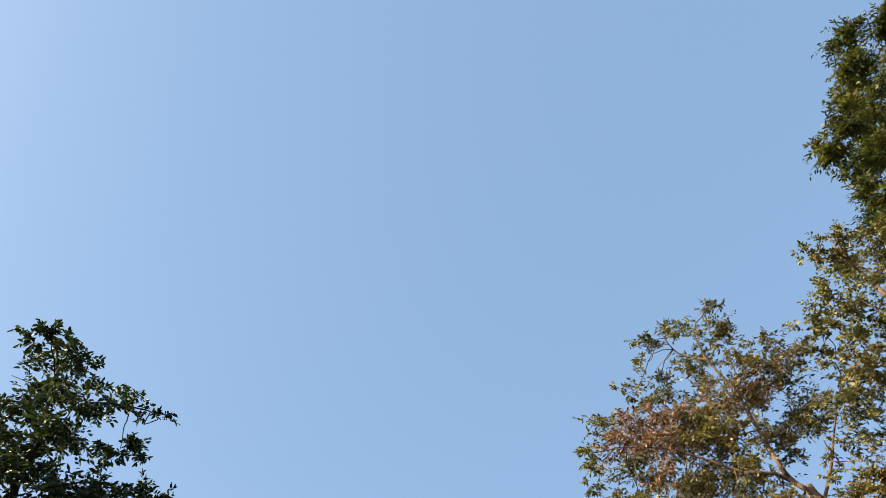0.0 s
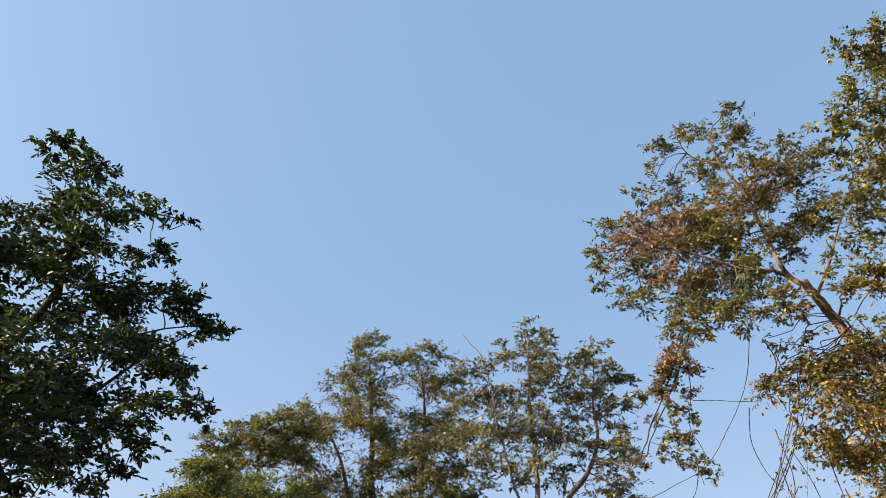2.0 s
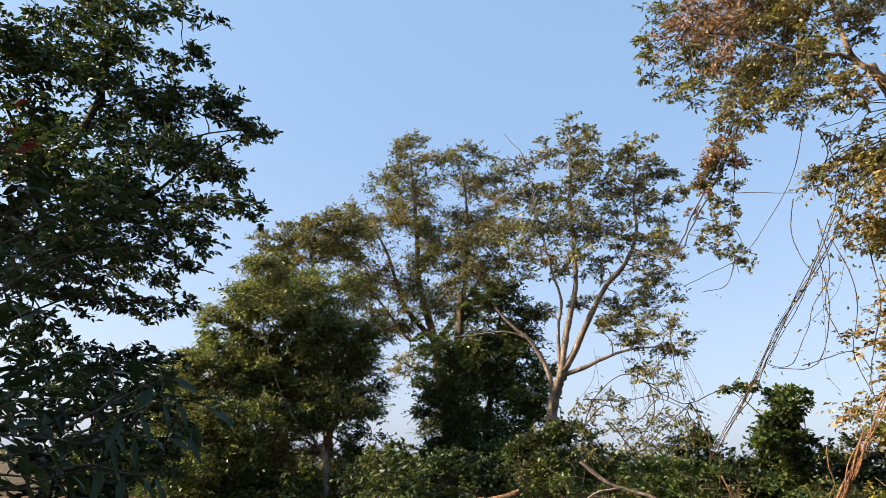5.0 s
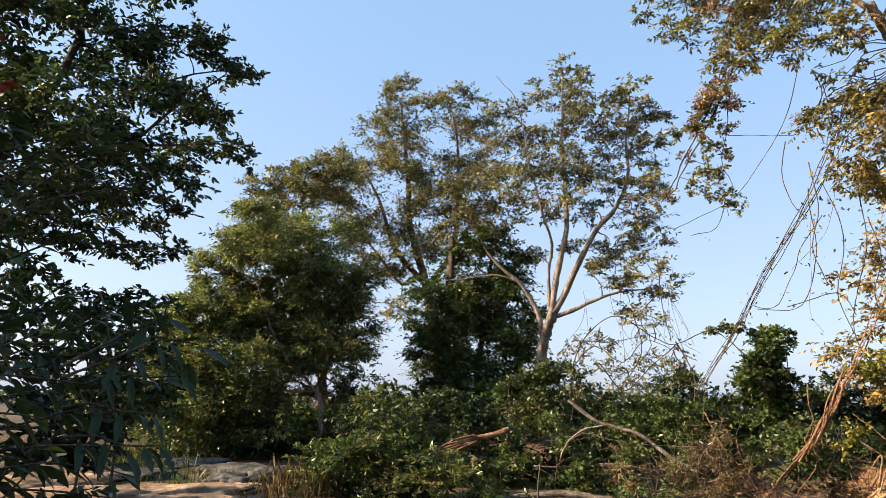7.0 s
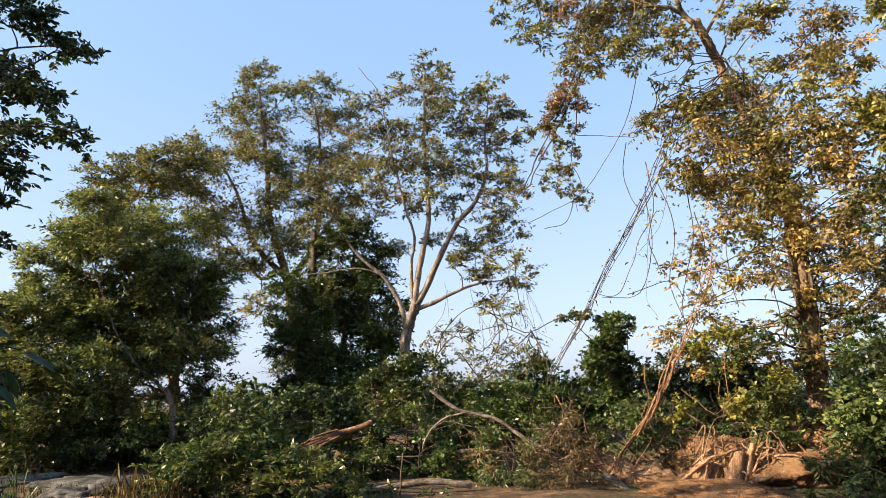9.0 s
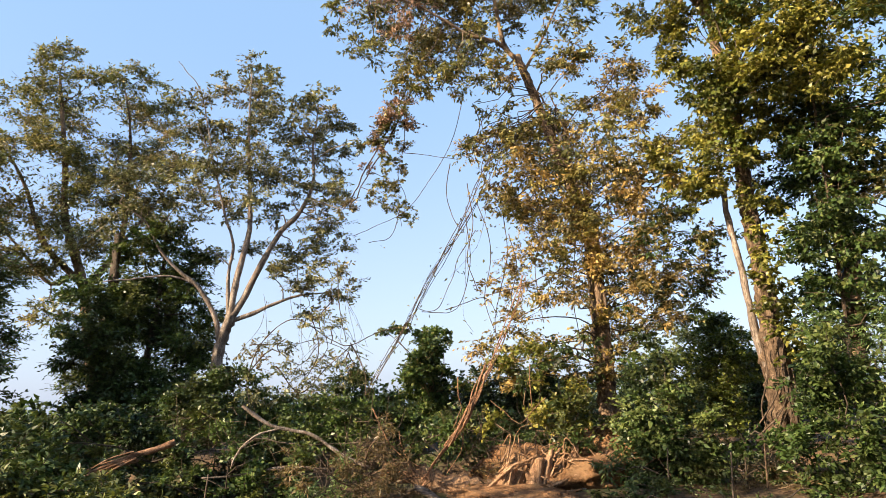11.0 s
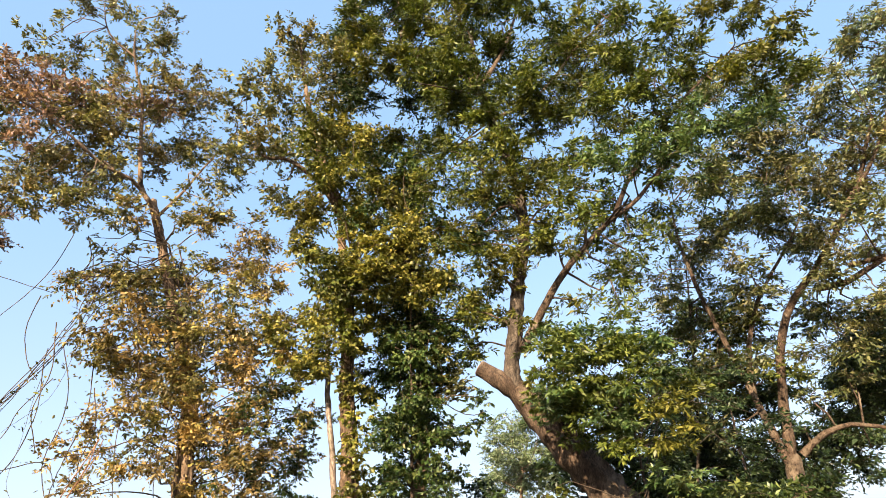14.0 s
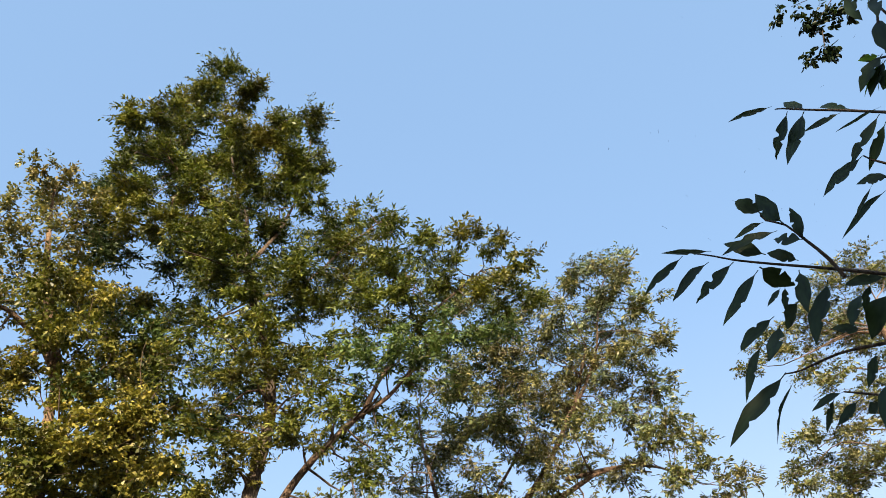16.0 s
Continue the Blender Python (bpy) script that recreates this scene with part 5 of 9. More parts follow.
p.lobes([(9.2, 3.91, 4.23, 0.17, 0.08), (10.3, 4.13, 4.25, 0.18, 0.09), (9.93, 3.71, 4.1, 0.2, 0.1), (10.7, 4.22, 3.94, 0.18, 0.09), (9.7, 3.47, 3.61, 0.22, 0.11), (9.5, 3.11, 3.73, 0.24, 0.12), (10.44, 3.77, 3.36, 0.2, 0.1), (10.08, 3.29, 3.46, 0.24, 0.12), (10.7, 4.2, 3.46, 0.17, 0.08), (9.85, 3.01, 3.17, 0.24, 0.12), (9.5, 3.13, 4.07, 0.22, 0.11), (10.44, 3.78, 4.59, 0.2, 0.1), (10.21, 2.83, 3.44, 0.24, 0.12), (9.66, 3.58, 3.41, 0.17, 0.08), (9.53, 3.04, 3.06, 0.17, 0.08)], 1.5)
p.lobes([(9.49, 4, 3.99, 0.25, 0.15), (10.56, 4.31, 3.94, 0.27, 0.16), (10.18, 3.89, 3.94, 0.28, 0.17), (10.98, 4.33, 3.71, 0.27, 0.16), (9.93, 3.71, 3.3, 0.27, 0.16), (9.69, 3.48, 3.53, 0.30, 0.18), (10.76, 3.78, 3.26, 0.25, 0.15), (10.34, 3.45, 3.39, 0.30, 0.18), (10.82, 4.7, 4.57, 0.17, 0.10)], 1.1)
p.finish()

p = Plant("shrub", "wide green thicket under the lopped and forked trees", "shrub", DARK_BARK, LEAF_BUSH, size=0.11, slim=0.34, dense=500, flat=0.5, twig=0.003)
p.limb([(11.3, 1.3, ground_z(11.3, 1.3) - 0.05), (11.35, 1.3, 1.6)], 0.02, 0.01, "stem")
p.lobes([(10.42, 2.44, 2.27, 0.44, 0.27), (11.59, 2.22, 2.38, 0.44, 0.27), (11.17, 1.68, 2.38, 0.44, 0.27), (12.12, 1.4, 2.32, 0.44, 0.27), (10.74, 2.38, 1.89, 0.49, 0.29), (10.54, 1.84, 1.85, 0.49, 0.29), (11.7, 1.54, 1.84, 0.49, 0.29), (11.25, 1.09, 2.02, 0.49, 0.29), (11.79, 3.14, 1.88, 0.39, 0.24), (10.95, 1.04, 1.58, 0.49, 0.29), (10.67, 0.77, 2.25, 0.39, 0.24), (11.58, 2.28, 1.5, 0.49, 0.29), (11.18, 1.65, 1.4, 0.49, 0.29)], 1.0)
p.lobes([(9.36, 2.12, 2.47, 0.23, 0.12), (10.5, 2.07, 2.31, 0.25, 0.12), (10.07, 1.62, 2.35, 0.23, 0.12), (11, 1.48, 2.2, 0.25, 0.12), (9.85, 1.04, 2.27, 0.23, 0.12), (9.38, 2.03, 1.98, 0.25, 0.12), (10.53, 1.89, 1.92, 0.27, 0.13), (10.1, 1.44, 1.81, 0.27, 0.13), (11.03, 1.23, 1.88, 0.25, 0.12), (9.63, 2.31, 2.22, 0.21, 0.11)], 1.1)
p.finish()

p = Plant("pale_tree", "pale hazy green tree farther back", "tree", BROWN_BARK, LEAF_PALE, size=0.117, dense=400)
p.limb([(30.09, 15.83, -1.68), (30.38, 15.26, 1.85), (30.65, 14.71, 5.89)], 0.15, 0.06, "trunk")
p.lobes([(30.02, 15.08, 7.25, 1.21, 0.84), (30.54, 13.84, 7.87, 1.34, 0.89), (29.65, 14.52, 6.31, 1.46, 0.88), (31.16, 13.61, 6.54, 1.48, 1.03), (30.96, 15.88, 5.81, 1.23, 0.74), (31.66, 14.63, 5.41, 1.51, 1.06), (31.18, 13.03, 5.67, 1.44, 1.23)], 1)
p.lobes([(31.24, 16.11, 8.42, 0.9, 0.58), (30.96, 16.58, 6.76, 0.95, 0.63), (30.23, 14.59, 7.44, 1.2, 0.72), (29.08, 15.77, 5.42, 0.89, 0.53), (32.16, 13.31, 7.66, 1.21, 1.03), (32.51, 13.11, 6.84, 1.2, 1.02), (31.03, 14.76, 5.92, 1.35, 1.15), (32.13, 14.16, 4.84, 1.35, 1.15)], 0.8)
p.finish()

p = Plant("forked_tree", "forked tree with light airy green foliage", "tree", MID_BARK, LEAF_AIRY, size=0.12, slim=0.34, dense=430, droop=0.35, flat=0.55, bare=2)
p.limb([(16.95, 1.45, 0.3), (16.9, 1.5, 1.6), (16.94, 1.48, 3.4)], 0.2, 0.15, "trunk", flare=0.3)
p.limb([(16.94, 1.48, 3.4), (16.95, 1.3, 4.63), (16.97, 1.04, 5.8), (16.99, 0.54, 6.77), (17, -0.19, 7.48), (16.98, -0.84, 8.22), (16.91, -1.72, 9.44), (16.82, -2.43, 10.85)], 0.115, 0.03, "limb")
p.limb([(16.93, 1.57, 3.29), (16.9, 1.81, 4.45), (16.87, 2.11, 5.86), (16.82, 2.45, 7.43), (16.79, 2.63, 8.95), (16.8, 2.61, 10.18)], 0.1, 0.025, "limb")
p.limb([(16.9, 1.87, 4.72), (16.91, 1.73, 5.79), (16.96, 1.22, 7), (16.99, 0.5, 7.9), (17, -0.13, 8.68)], 0.08, 0.02, "limb")
p.limb([(16.95, 1.24, 3.37), (16.99, 0.71, 3.75), (17, 0.15, 3.86), (16.99, -0.58, 3.64)], 0.08, 0.03, "limb")
p.limb([(17, -0.05, 6.99), (16.99, -0.69, 6.97), (16.93, -1.54, 7.27), (16.85, -2.26, 7.28), (16.75, -2.93, 6.98)], 0.09, 0.02, "limb")
p.limb([(16.97, -0.97, 8.37), (16.82, -2.47, 10.31), (16.68, -3.27, 12.37)], 0.06, 0.015, "limb")
p.limb([(16.98, -0.84, 7.34), (16.88, -2, 7.33), (16.74, -2.94, 7.14), (16.57, -3.81, 6.53)], 0.06, 0.015, "limb")
p.lobes([(16.59, -3.44, 13.46, 0.79, 0.47), (16.86, -2.62, 13.12, 0.79, 0.67), (15.56, -3.62, 11.87, 0.81, 0.68), (16.18, -4.11, 11.36, 0.72, 0.61), (17.78, -2.9, 12.37, 1.09, 0.93), (15.95, -1.76, 11.69, 0.82, 0.69), (15.78, -3.32, 10.03, 0.85, 0.72), (15.34, -4.09, 9.73, 0.59, 0.5), (16.95, -1.09, 11.33, 1.03, 0.87), (17.09, -2.36, 10.49, 1.09, 0.93), (16.63, -3.87, 9.31, 0.72, 0.61), (17.91, -0.09, 11.16, 1.06, 0.9), (17.39, -1.18, 9.86, 1.09, 0.92), (17.11, -2.74, 9.15, 1.04, 0.89), (16.82, -3.79, 8.26, 0.66, 0.56), (16.98, 1.12, 10.42, 0.91, 0.78)], 1)
p.lobes([(15.97, 0.47, 8.92, 0.91, 0.77), (15.98, -1.36, 8.02, 0.87, 0.74), (17.25, 1.83, 9.49, 0.8, 0.68), (16.05, -2.91, 7.53, 0.78, 0.66), (16.8, -0.03, 8.21, 0.83, 0.71), (17.22, -2.18, 7.41, 0.82, 0.7), (16.75, -4.09, 7.54, 0.58, 0.49), (15.85, -4.16, 6.6, 0.53, 0.45), (16.11, -3.26, 6.63, 0.68, 0.57)], 1)
p.lobes([(15.89, 2.83, 9.3, 0.76, 0.64), (16.91, 4.05, 9.37, 0.71, 0.6), (17.37, 2.31, 8.66, 0.79, 0.67), (16.07, 1.16, 7.76, 0.79, 0.68), (16.44, -0.55, 7.21, 0.79, 0.67), (15.49, -4.6, 5.97, 0.63, 0.54), (16.71, -4.36, 6.18, 0.68, 0.58), (15.97, 4.18, 8.11, 0.65, 0.55), (17.57, 3.34, 8.48, 0.79, 0.67)], 0.6)
p.lobes([(16.11, 3.27, 7.57, 0.59, 0.5), (17.1, 2.94, 6.85, 0.67, 0.57), (16.94, 3.64, 6.2, 0.66, 0.56), (17.81, 3, 5.36, 0.74, 0.63), (17.41, 2.11, 6.89, 0.75, 0.64), (17.99, 1.31, 8.16, 0.78, 0.67), (17.2, -0.05, 6.61, 0.62, 0.53), (15.74, 1.48, 5.47, 0.52, 0.44), (16.58, 0.48, 5.45, 0.53, 0.45), (17.56, -0.69, 6.27, 0.69, 0.59), (16.57, -1.37, 6.37, 0.72, 0.62), (17.24, -2.23, 6.5, 0.74, 0.63), (15.73, 3.33, 4.79, 0.74, 0.63), (17.1, 2.96, 4.27, 0.77, 0.66), (16.71, 0.62, 4.6, 0.43, 0.37), (18.07, -0.17, 5.1, 0.62, 0.53)], 0.7)
p.lobes([(15.91, 1.41, 10.39, 0.98, 0.84), (16.65, 0.62, 11.35, 1.02, 0.87), (17.62, 0.92, 14.1, 1.14, 0.97), (16.74, -0.23, 11.94, 1.02, 0.86), (16.9, -0.45, 10.31, 0.89, 0.76), (16.49, 1.95, 8.68, 0.82, 0.69), (16.02, 0.61, 8.82, 0.93, 0.79), (16.56, -0.45, 8.37, 0.91, 0.77), (17.55, 3.55, 8.04, 0.7, 0.6), (17.37, 3.11, 7.06, 0.84, 0.71), (16.35, 2.54, 5.5, 0.68, 0.58), (17.34, -1.45, 9.46, 0.95, 0.8), (17.56, -2.28, 10.58, 0.96, 0.82), (17.65, -1.52, 13.45, 0.88, 0.75), (15.93, -0.41, 13.2, 0.92, 0.79), (16.18, -0.56, 7.02, 0.71, 0.6)], 0.65)
p.lobes([(18.03, -1.51, 8.14, 0.78, 0.67), (16.42, 1.26, 7.06, 0.76, 0.65), (17.66, 0.41, 6.61, 0.7, 0.6), (17.31, -0.34, 5.76, 0.73, 0.62)], 0.65)
# Dark backing behind the airy leaves, its colour in place of crown shade.
p.lobes([(19.22, 1.72, 12.24, 1.29, 1.09), (17.38, 0.65, 11.78, 1.15, 0.98), (19.41, 1.02, 15.38, 1.36, 1.16), (19.3, -0.26, 13.53, 1.27, 1.08), (17.77, -0.47, 10.76, 1.02, 0.87), (18.77, 2.23, 9.67, 1.02, 0.87), (17.2, 0.66, 9.36, 1.08, 0.91), (19.27, -0.51, 9.48, 1.06, 0.9), (17.89, 3.32, 7.42, 0.96, 0.81), (18.78, 2.75, 6.21, 0.95, 0.81), (19.04, -1.59, 10.24, 1.04, 0.88), (17.17, 1.77, 7.12, 0.88, 0.75), (19.32, 0.2, 7.01, 0.93, 0.79), (17.37, 1.67, 5.12, 0.84, 0.72), (17.54, 1.13, 3.98, 0.73, 0.62), (17.94, 3.57, 4.42, 0.98, 0.83)], 0.55, leaf=LEAF_SHADE_DARK, size=1.45)
p.lobes([(17.57, 2.9, 3.47, 0.92, 0.78), (18.75, -0.16, 5.44, 0.94, 0.8), (17.63, 1.03, 2.74, 0.85, 0.72), (18.69, 0.08, 3.45, 0.89, 0.76)], 0.55, leaf=LEAF_SHADE_DARK, size=1.45)
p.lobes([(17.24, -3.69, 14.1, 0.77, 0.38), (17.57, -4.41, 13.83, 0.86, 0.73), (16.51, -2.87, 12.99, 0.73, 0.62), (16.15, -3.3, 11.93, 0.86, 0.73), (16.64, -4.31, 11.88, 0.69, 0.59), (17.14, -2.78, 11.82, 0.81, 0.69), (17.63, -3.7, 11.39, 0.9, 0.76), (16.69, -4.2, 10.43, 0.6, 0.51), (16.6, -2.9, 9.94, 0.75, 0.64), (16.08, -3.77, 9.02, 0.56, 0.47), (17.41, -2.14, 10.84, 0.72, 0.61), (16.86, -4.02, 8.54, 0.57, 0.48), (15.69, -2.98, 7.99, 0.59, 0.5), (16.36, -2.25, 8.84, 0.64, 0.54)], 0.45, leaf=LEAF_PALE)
p.finish()

p = Plant("dome_tree", "dark olive tree with a dome of foliage", "tree", DARK_BARK, LEAF_OLIVE, size=0.105, dense=534)
p.limb([(21.9, -1.0, 0.3), (21.9, -1.2, 3.0), (21.8, -1.5, 6.0)], 0.3, 0.1, "trunk", flare=0.2)
p.lobes([(21.06, -2.44, 6.82, 0.89, 0.62), (21.93, -1.66, 7.07, 0.85, 0.56), (21.69, -1.01, 6.47, 0.84, 0.71), (21.09, -1.92, 6.13, 1.06, 0.9), (21.89, -2.82, 6.62, 0.91, 0.77), (22.36, -0.92, 5.79, 1.13, 0.96), (21.52, -2.1, 5.4, 1.05, 0.89), (22.8, -0.45, 6.32, 0.7, 0.6), (21.03, -0.85, 4.62, 1.03, 0.88), (20.86, -1.82, 4.29, 1.16, 0.99), (22.25, -3.3, 5.95, 1.43, 1.22)], 1, leaf=LEAF_BUSH)
p.finish()

p = Plant("light_green_tree", "light green leafy tree by the water", "tree", BROWN_BARK, LEAF_AIRY, size=0.1, slim=0.36, dense=430, flat=0.6)
p.limb([(16.5, -9.6, 0.3), (16.4, -9.5, 4.0), (16.2, -9.6, 9.0)], 0.3, 0.08, "trunk", flare=0.2)
p.lobes([(16.24, -10.16, 11.08, 0.88, 0.49), (16.53, -10.53, 10.5, 0.87, 0.74), (17.49, -9.78, 11.22, 0.84, 0.71), (17.05, -8.45, 10.11, 0.88, 0.75), (17.34, -9.47, 9.82, 1.06, 0.9), (17.79, -7.62, 10.04, 0.65, 0.56), (17.79, -6.78, 9.61, 0.54, 0.36), (17.22, -8.04, 9.23, 0.78, 0.66), (17.45, -10.14, 9.33, 1.04, 0.88), (16.72, -8.22, 8.39, 0.65, 0.55), (16.58, -8.9, 7.66, 0.79, 0.67), (17.14, -8.06, 7.36, 0.72, 0.61), (17.92, -7.27, 7.11, 0.82, 0.7), (16.82, -6.27, 6.2, 0.6, 0.51), (17.7, -7.85, 6.44, 0.95, 0.81), (16.03, -7.95, 6.32, 0.87, 0.74)], 1)
p.lobes([(17.35, -7, 5.81, 0.91, 0.78)], 1)
p.finish()

p = Plant("shrub", "leafy bright green shrub on the river bed", "shrub", DARK_BARK, LEAF_SHRUB, size=0.12, slim=0.36, dense=520)
p.limb([(-1.79, 11.87, ground_z(-1.79, 11.87) - 0.05), (-1.69, 11.87, 0.7)], 0.016, 0.01, "stem")
p.lobes([(-2.01, 11.76, 0.98, 0.67, 0.57), (-1.54, 11.98, 1.28, 0.55, 0.47), (-1.04, 12.04, 0.82, 0.61, 0.51), (-2.15, 11.93, 0.41, 0.67, 0.57), (-1.25, 11.36, 0.4, 0.65, 0.56), (-1.69, 11.67, 0.8, 0.57, 0.49), (-2.74, 11.98, 0.54, 0.75, 0.64)], 1)
p.finish()

p = Plant("shrub", "yellowish shrub under the pale-limbed tree", "shrub", DARK_BARK, LEAF_SHRUB, size=0.098, slim=0.5, dense=560)
p.limb([(1.17, 15.46, ground_z(1.17, 15.46) - 0.05), (1.27, 15.46, 1.12)], 0.016, 0.01, "stem")
p.lobes([(0.91, 15.37, 2.14, 0.63, 0.54), (0.35, 15.89, 1.8, 0.71, 0.6), (1.65, 15.46, 2.25, 0.72, 0.61), (1.3, 15.53, 1.39, 0.85, 0.72), (2.17, 15.56, 1.73, 0.58, 0.49), (0.74, 16.06, 1.17, 0.86, 0.73), (2.19, 14.74, 1.12, 0.55, 0.47), (0.13, 15.04, 1.22, 0.53, 0.45)], 1)
p.finish()

p = Plant("shrub", "dark tangled shrub over fallen wood", "shrub", DARK_BARK, LEAF_SHADE_DARK, size=0.098, slim=0.5, dense=560)
p.limb([(-0.6, 14.99, ground_z(-0.6, 14.99) - 0.05), (-0.5, 14.99, 0.7)], 0.016, 0.01, "stem")
p.lobes([(-0.4, 14.5, 1.48, 0.63, 0.54), (-1.03, 14.61, 1.5, 0.56, 0.48), (-0.14, 14.42, 0.38, 0.75, 0.63), (0.99, 15.55, 0.09, 0.83, 0.7), (1.81, 14.47, 0.46, 0.79, 0.67), (0.38, 14.96, 0.64, 0.66, 0.56), (-0.68, 15.44, -0.11, 0.78, 0.66), (-1.45, 14.9, 1.41, 0.5, 0.43), (-2.19, 14.53, 1.55, 0.48, 0.41), (-2.72, 14.5, 1.37, 0.59, 0.5)], 1)
p.finish()

p = Plant("shrub", "low shrub with narrow yellowish leaves", "shrub", DARK_BARK, LEAF_FRESH, size=0.105, slim=0.2, dense=445, droop=0.6)
p.limb([(2.83, 12.07, ground_z(2.83, 12.07) - 0.05), (2.93, 12.07, 0.7)], 0.016, 0.01, "stem")
p.lobes([(2.69, 12.01, 0.08, 0.51, 0.45), (3.15, 11.75, 0.55, 0.39, 0.39), (2.32, 12.15, 0.01, 0.45, 0.38), (3.07, 11.91, -0.13, 0.56, 0.48)], 1)
p.finish()

p = Plant("shrub", "green shrub against the sky", "shrub", DARK_BARK, LEAF_BUSH, size=0.098, slim=0.5, dense=560)
p.limb([(4.39, 16.42, ground_z(4.39, 16.42) - 0.05), (4.49, 16.42, 1.036)], 0.016, 0.01, "stem")
p.lobes([(3.6, 16.1, 1.69, 0.7, 0.59), (4.66, 16.82, 2.1, 0.8, 0.68), (5.39, 16.71, 1.64, 0.83, 0.71), (4.27, 16.53, 1.12, 0.96, 0.82), (5.19, 15.68, 0.95, 0.93, 0.79), (3.39, 17.16, 1.43, 0.57, 0.49)], 1)
p.finish()

p = Plant("creeper_stump", "stump smothered in broad-leaved creeper", "stump", BROWN_BARK, LEAF_IVY, size=0.1, slim=0.6, dense=620, ragged=0.22)
p.limb([(5.96, 14.85, ground_z(5.96, 14.85) - 0.05), (6.06, 14.85, 1.764)], 0.016, 0.01, "stem")
p.lobes([(5.94, 14.68, 3.23, 0.43, 0.25), (6, 14.68, 2.86, 0.52, 0.34), (5.84, 14.58, 2.45, 0.54, 0.36), (6.21, 15.3, 2.07, 0.63, 0.41), (6.15, 15.02, 1.58, 0.68, 0.46), (5.34, 14.83, 3.39, 0.46, 0.15), (6.54, 14.43, 2.02, 0.42, 0.33), (5.64, 14.87, 1.2, 0.69, 0.59), (6.39, 14.51, 3.18, 0.22, 0.18), (5.16, 15.36, 3.41, 0.22, 0.13), (6.33, 15.28, 3.12, 0.48, 0.39), (5.51, 14.43, 2.24, 0.45, 0.45), (6.45, 15.1, 2.54, 0.44, 0.47), (6.11, 15.24, 2, 0.63, 0.63), (5.85, 14.53, 2.64, 0.48, 0.6)], 1)
p.finish()

p = Plant("shrub", "dark shrub behind the leaning tree", "shrub", DARK_BARK, LEAF_SHADE_DARK, size=0.098, slim=0.5, dense=560)
p.limb([(8.22, 14.31, ground_z(8.22, 14.31) - 0.05), (8.32, 14.31, 0.994)], 0.016, 0.01, "stem")
p.lobes([(7.52, 15.33, 1.54, 0.81, 0.69), (8.13, 14.87, 2.07, 0.89, 0.75), (8.62, 14.38, 1.49, 0.94, 0.8), (7.27, 14.29, 0.87, 0.75, 0.64), (8.84, 13.86, 2.14, 0.7, 0.59), (9.42, 13.92, 1.04, 0.7, 0.59), (8.23, 14.37, 0.82, 0.77, 0.66)], 1)
p.finish()

p = Plant("shrub", "yellow-leaved sapling on the bank", "shrub", BROWN_BARK, LEAF_YELLOW, size=0.098, slim=0.5, dense=560)
p.limb([(7.04, 11.87, ground_z(7.04, 11.87) - 0.05), (7.14, 11.87, 0.966)], 0.016, 0.01, "stem")
p.lobes([(6.14, 11.77, 1.26, 0.25, 0.28), (6.3, 12.63, 0.96, 0.21, 0.19), (7.48, 11.47, 0.93, 0.51, 0.63), (7.11, 11.43, 1.38, 0.5, 0.43), (6.86, 11.76, 2.3, 0.65, 0.55), (7.59, 10.95, 1.46, 0.44, 0.56)], 0.7)
p.finish()

p = Plant("shrub", "dense green shrub beside the trunk", "shrub", DARK_BARK, LEAF_SHRUB, size=0.098, slim=0.5, dense=560)
p.limb([(8.41, 9.65, ground_z(8.41, 9.65) - 0.05), (8.51, 9.65, 0.7)], 0.016, 0.01, "stem")
p.lobes([(8.4, 9.44, 1.91, 0.51, 0.44), (7.87, 9.35, 1.43, 0.5, 0.42), (9.08, 9.85, 1.39, 0.59, 0.51), (8.06, 9.38, 0.85, 0.71, 0.61), (8.68, 9.14, 0.63, 0.71, 0.61), (7.86, 9.8, 0.36, 0.56, 0.48), (8.47, 9.54, 0.15, 0.78, 0.66), (7.93, 9.8, 0.94, 0.51, 0.43), (9.21, 9.55, -0.1, 0.57, 0.48), (7.81, 9.67, -0.09, 0.55, 0.47)], 1)
p.finish()

p = Plant("shrub", "lighter green tree in the gap", "shrub", DARK_BARK, LEAF_GREEN, size=0.098, slim=0.5, dense=560)
p.limb([(12.55, 12.19, ground_z(12.55, 12.19) - 0.05), (12.65, 12.19, 1.477)], 0.016, 0.01, "stem")
p.lobes([(12.88, 12.71, 3.13, 0.64, 0.55), (12.69, 11.86, 2.76, 0.69, 0.58), (12.63, 12.94, 2.44, 0.8, 0.68), (12.49, 11.98, 1.97, 0.83, 0.71), (11.79, 12.24, 1.47, 0.75, 0.64), (13.28, 12, 2.22, 0.62, 0.53), (12.33, 11.84, 0.93, 0.73, 0.62)], 1)
p.finish()

p = Plant("shrub", "dry yellowish scrub at the foot of the bank", "shrub", BROWN_BARK, LEAF_DRY, size=0.091, slim=0.2, dense=338)
p.limb([(9.18, 8.19, ground_z(9.18, 8.19) - 0.05), (9.28, 8.19, 0.7)], 0.016, 0.01, "stem")
p.lobes([(9.12, 8.68, 0.08, 0.48, 0.41), (9.6, 8.4, 0.25, 0.47, 0.4), (9.23, 7.61, 0.09, 0.44, 0.37), (8.89, 8.18, -0.2, 0.6, 0.51)], 1)
p.finish()

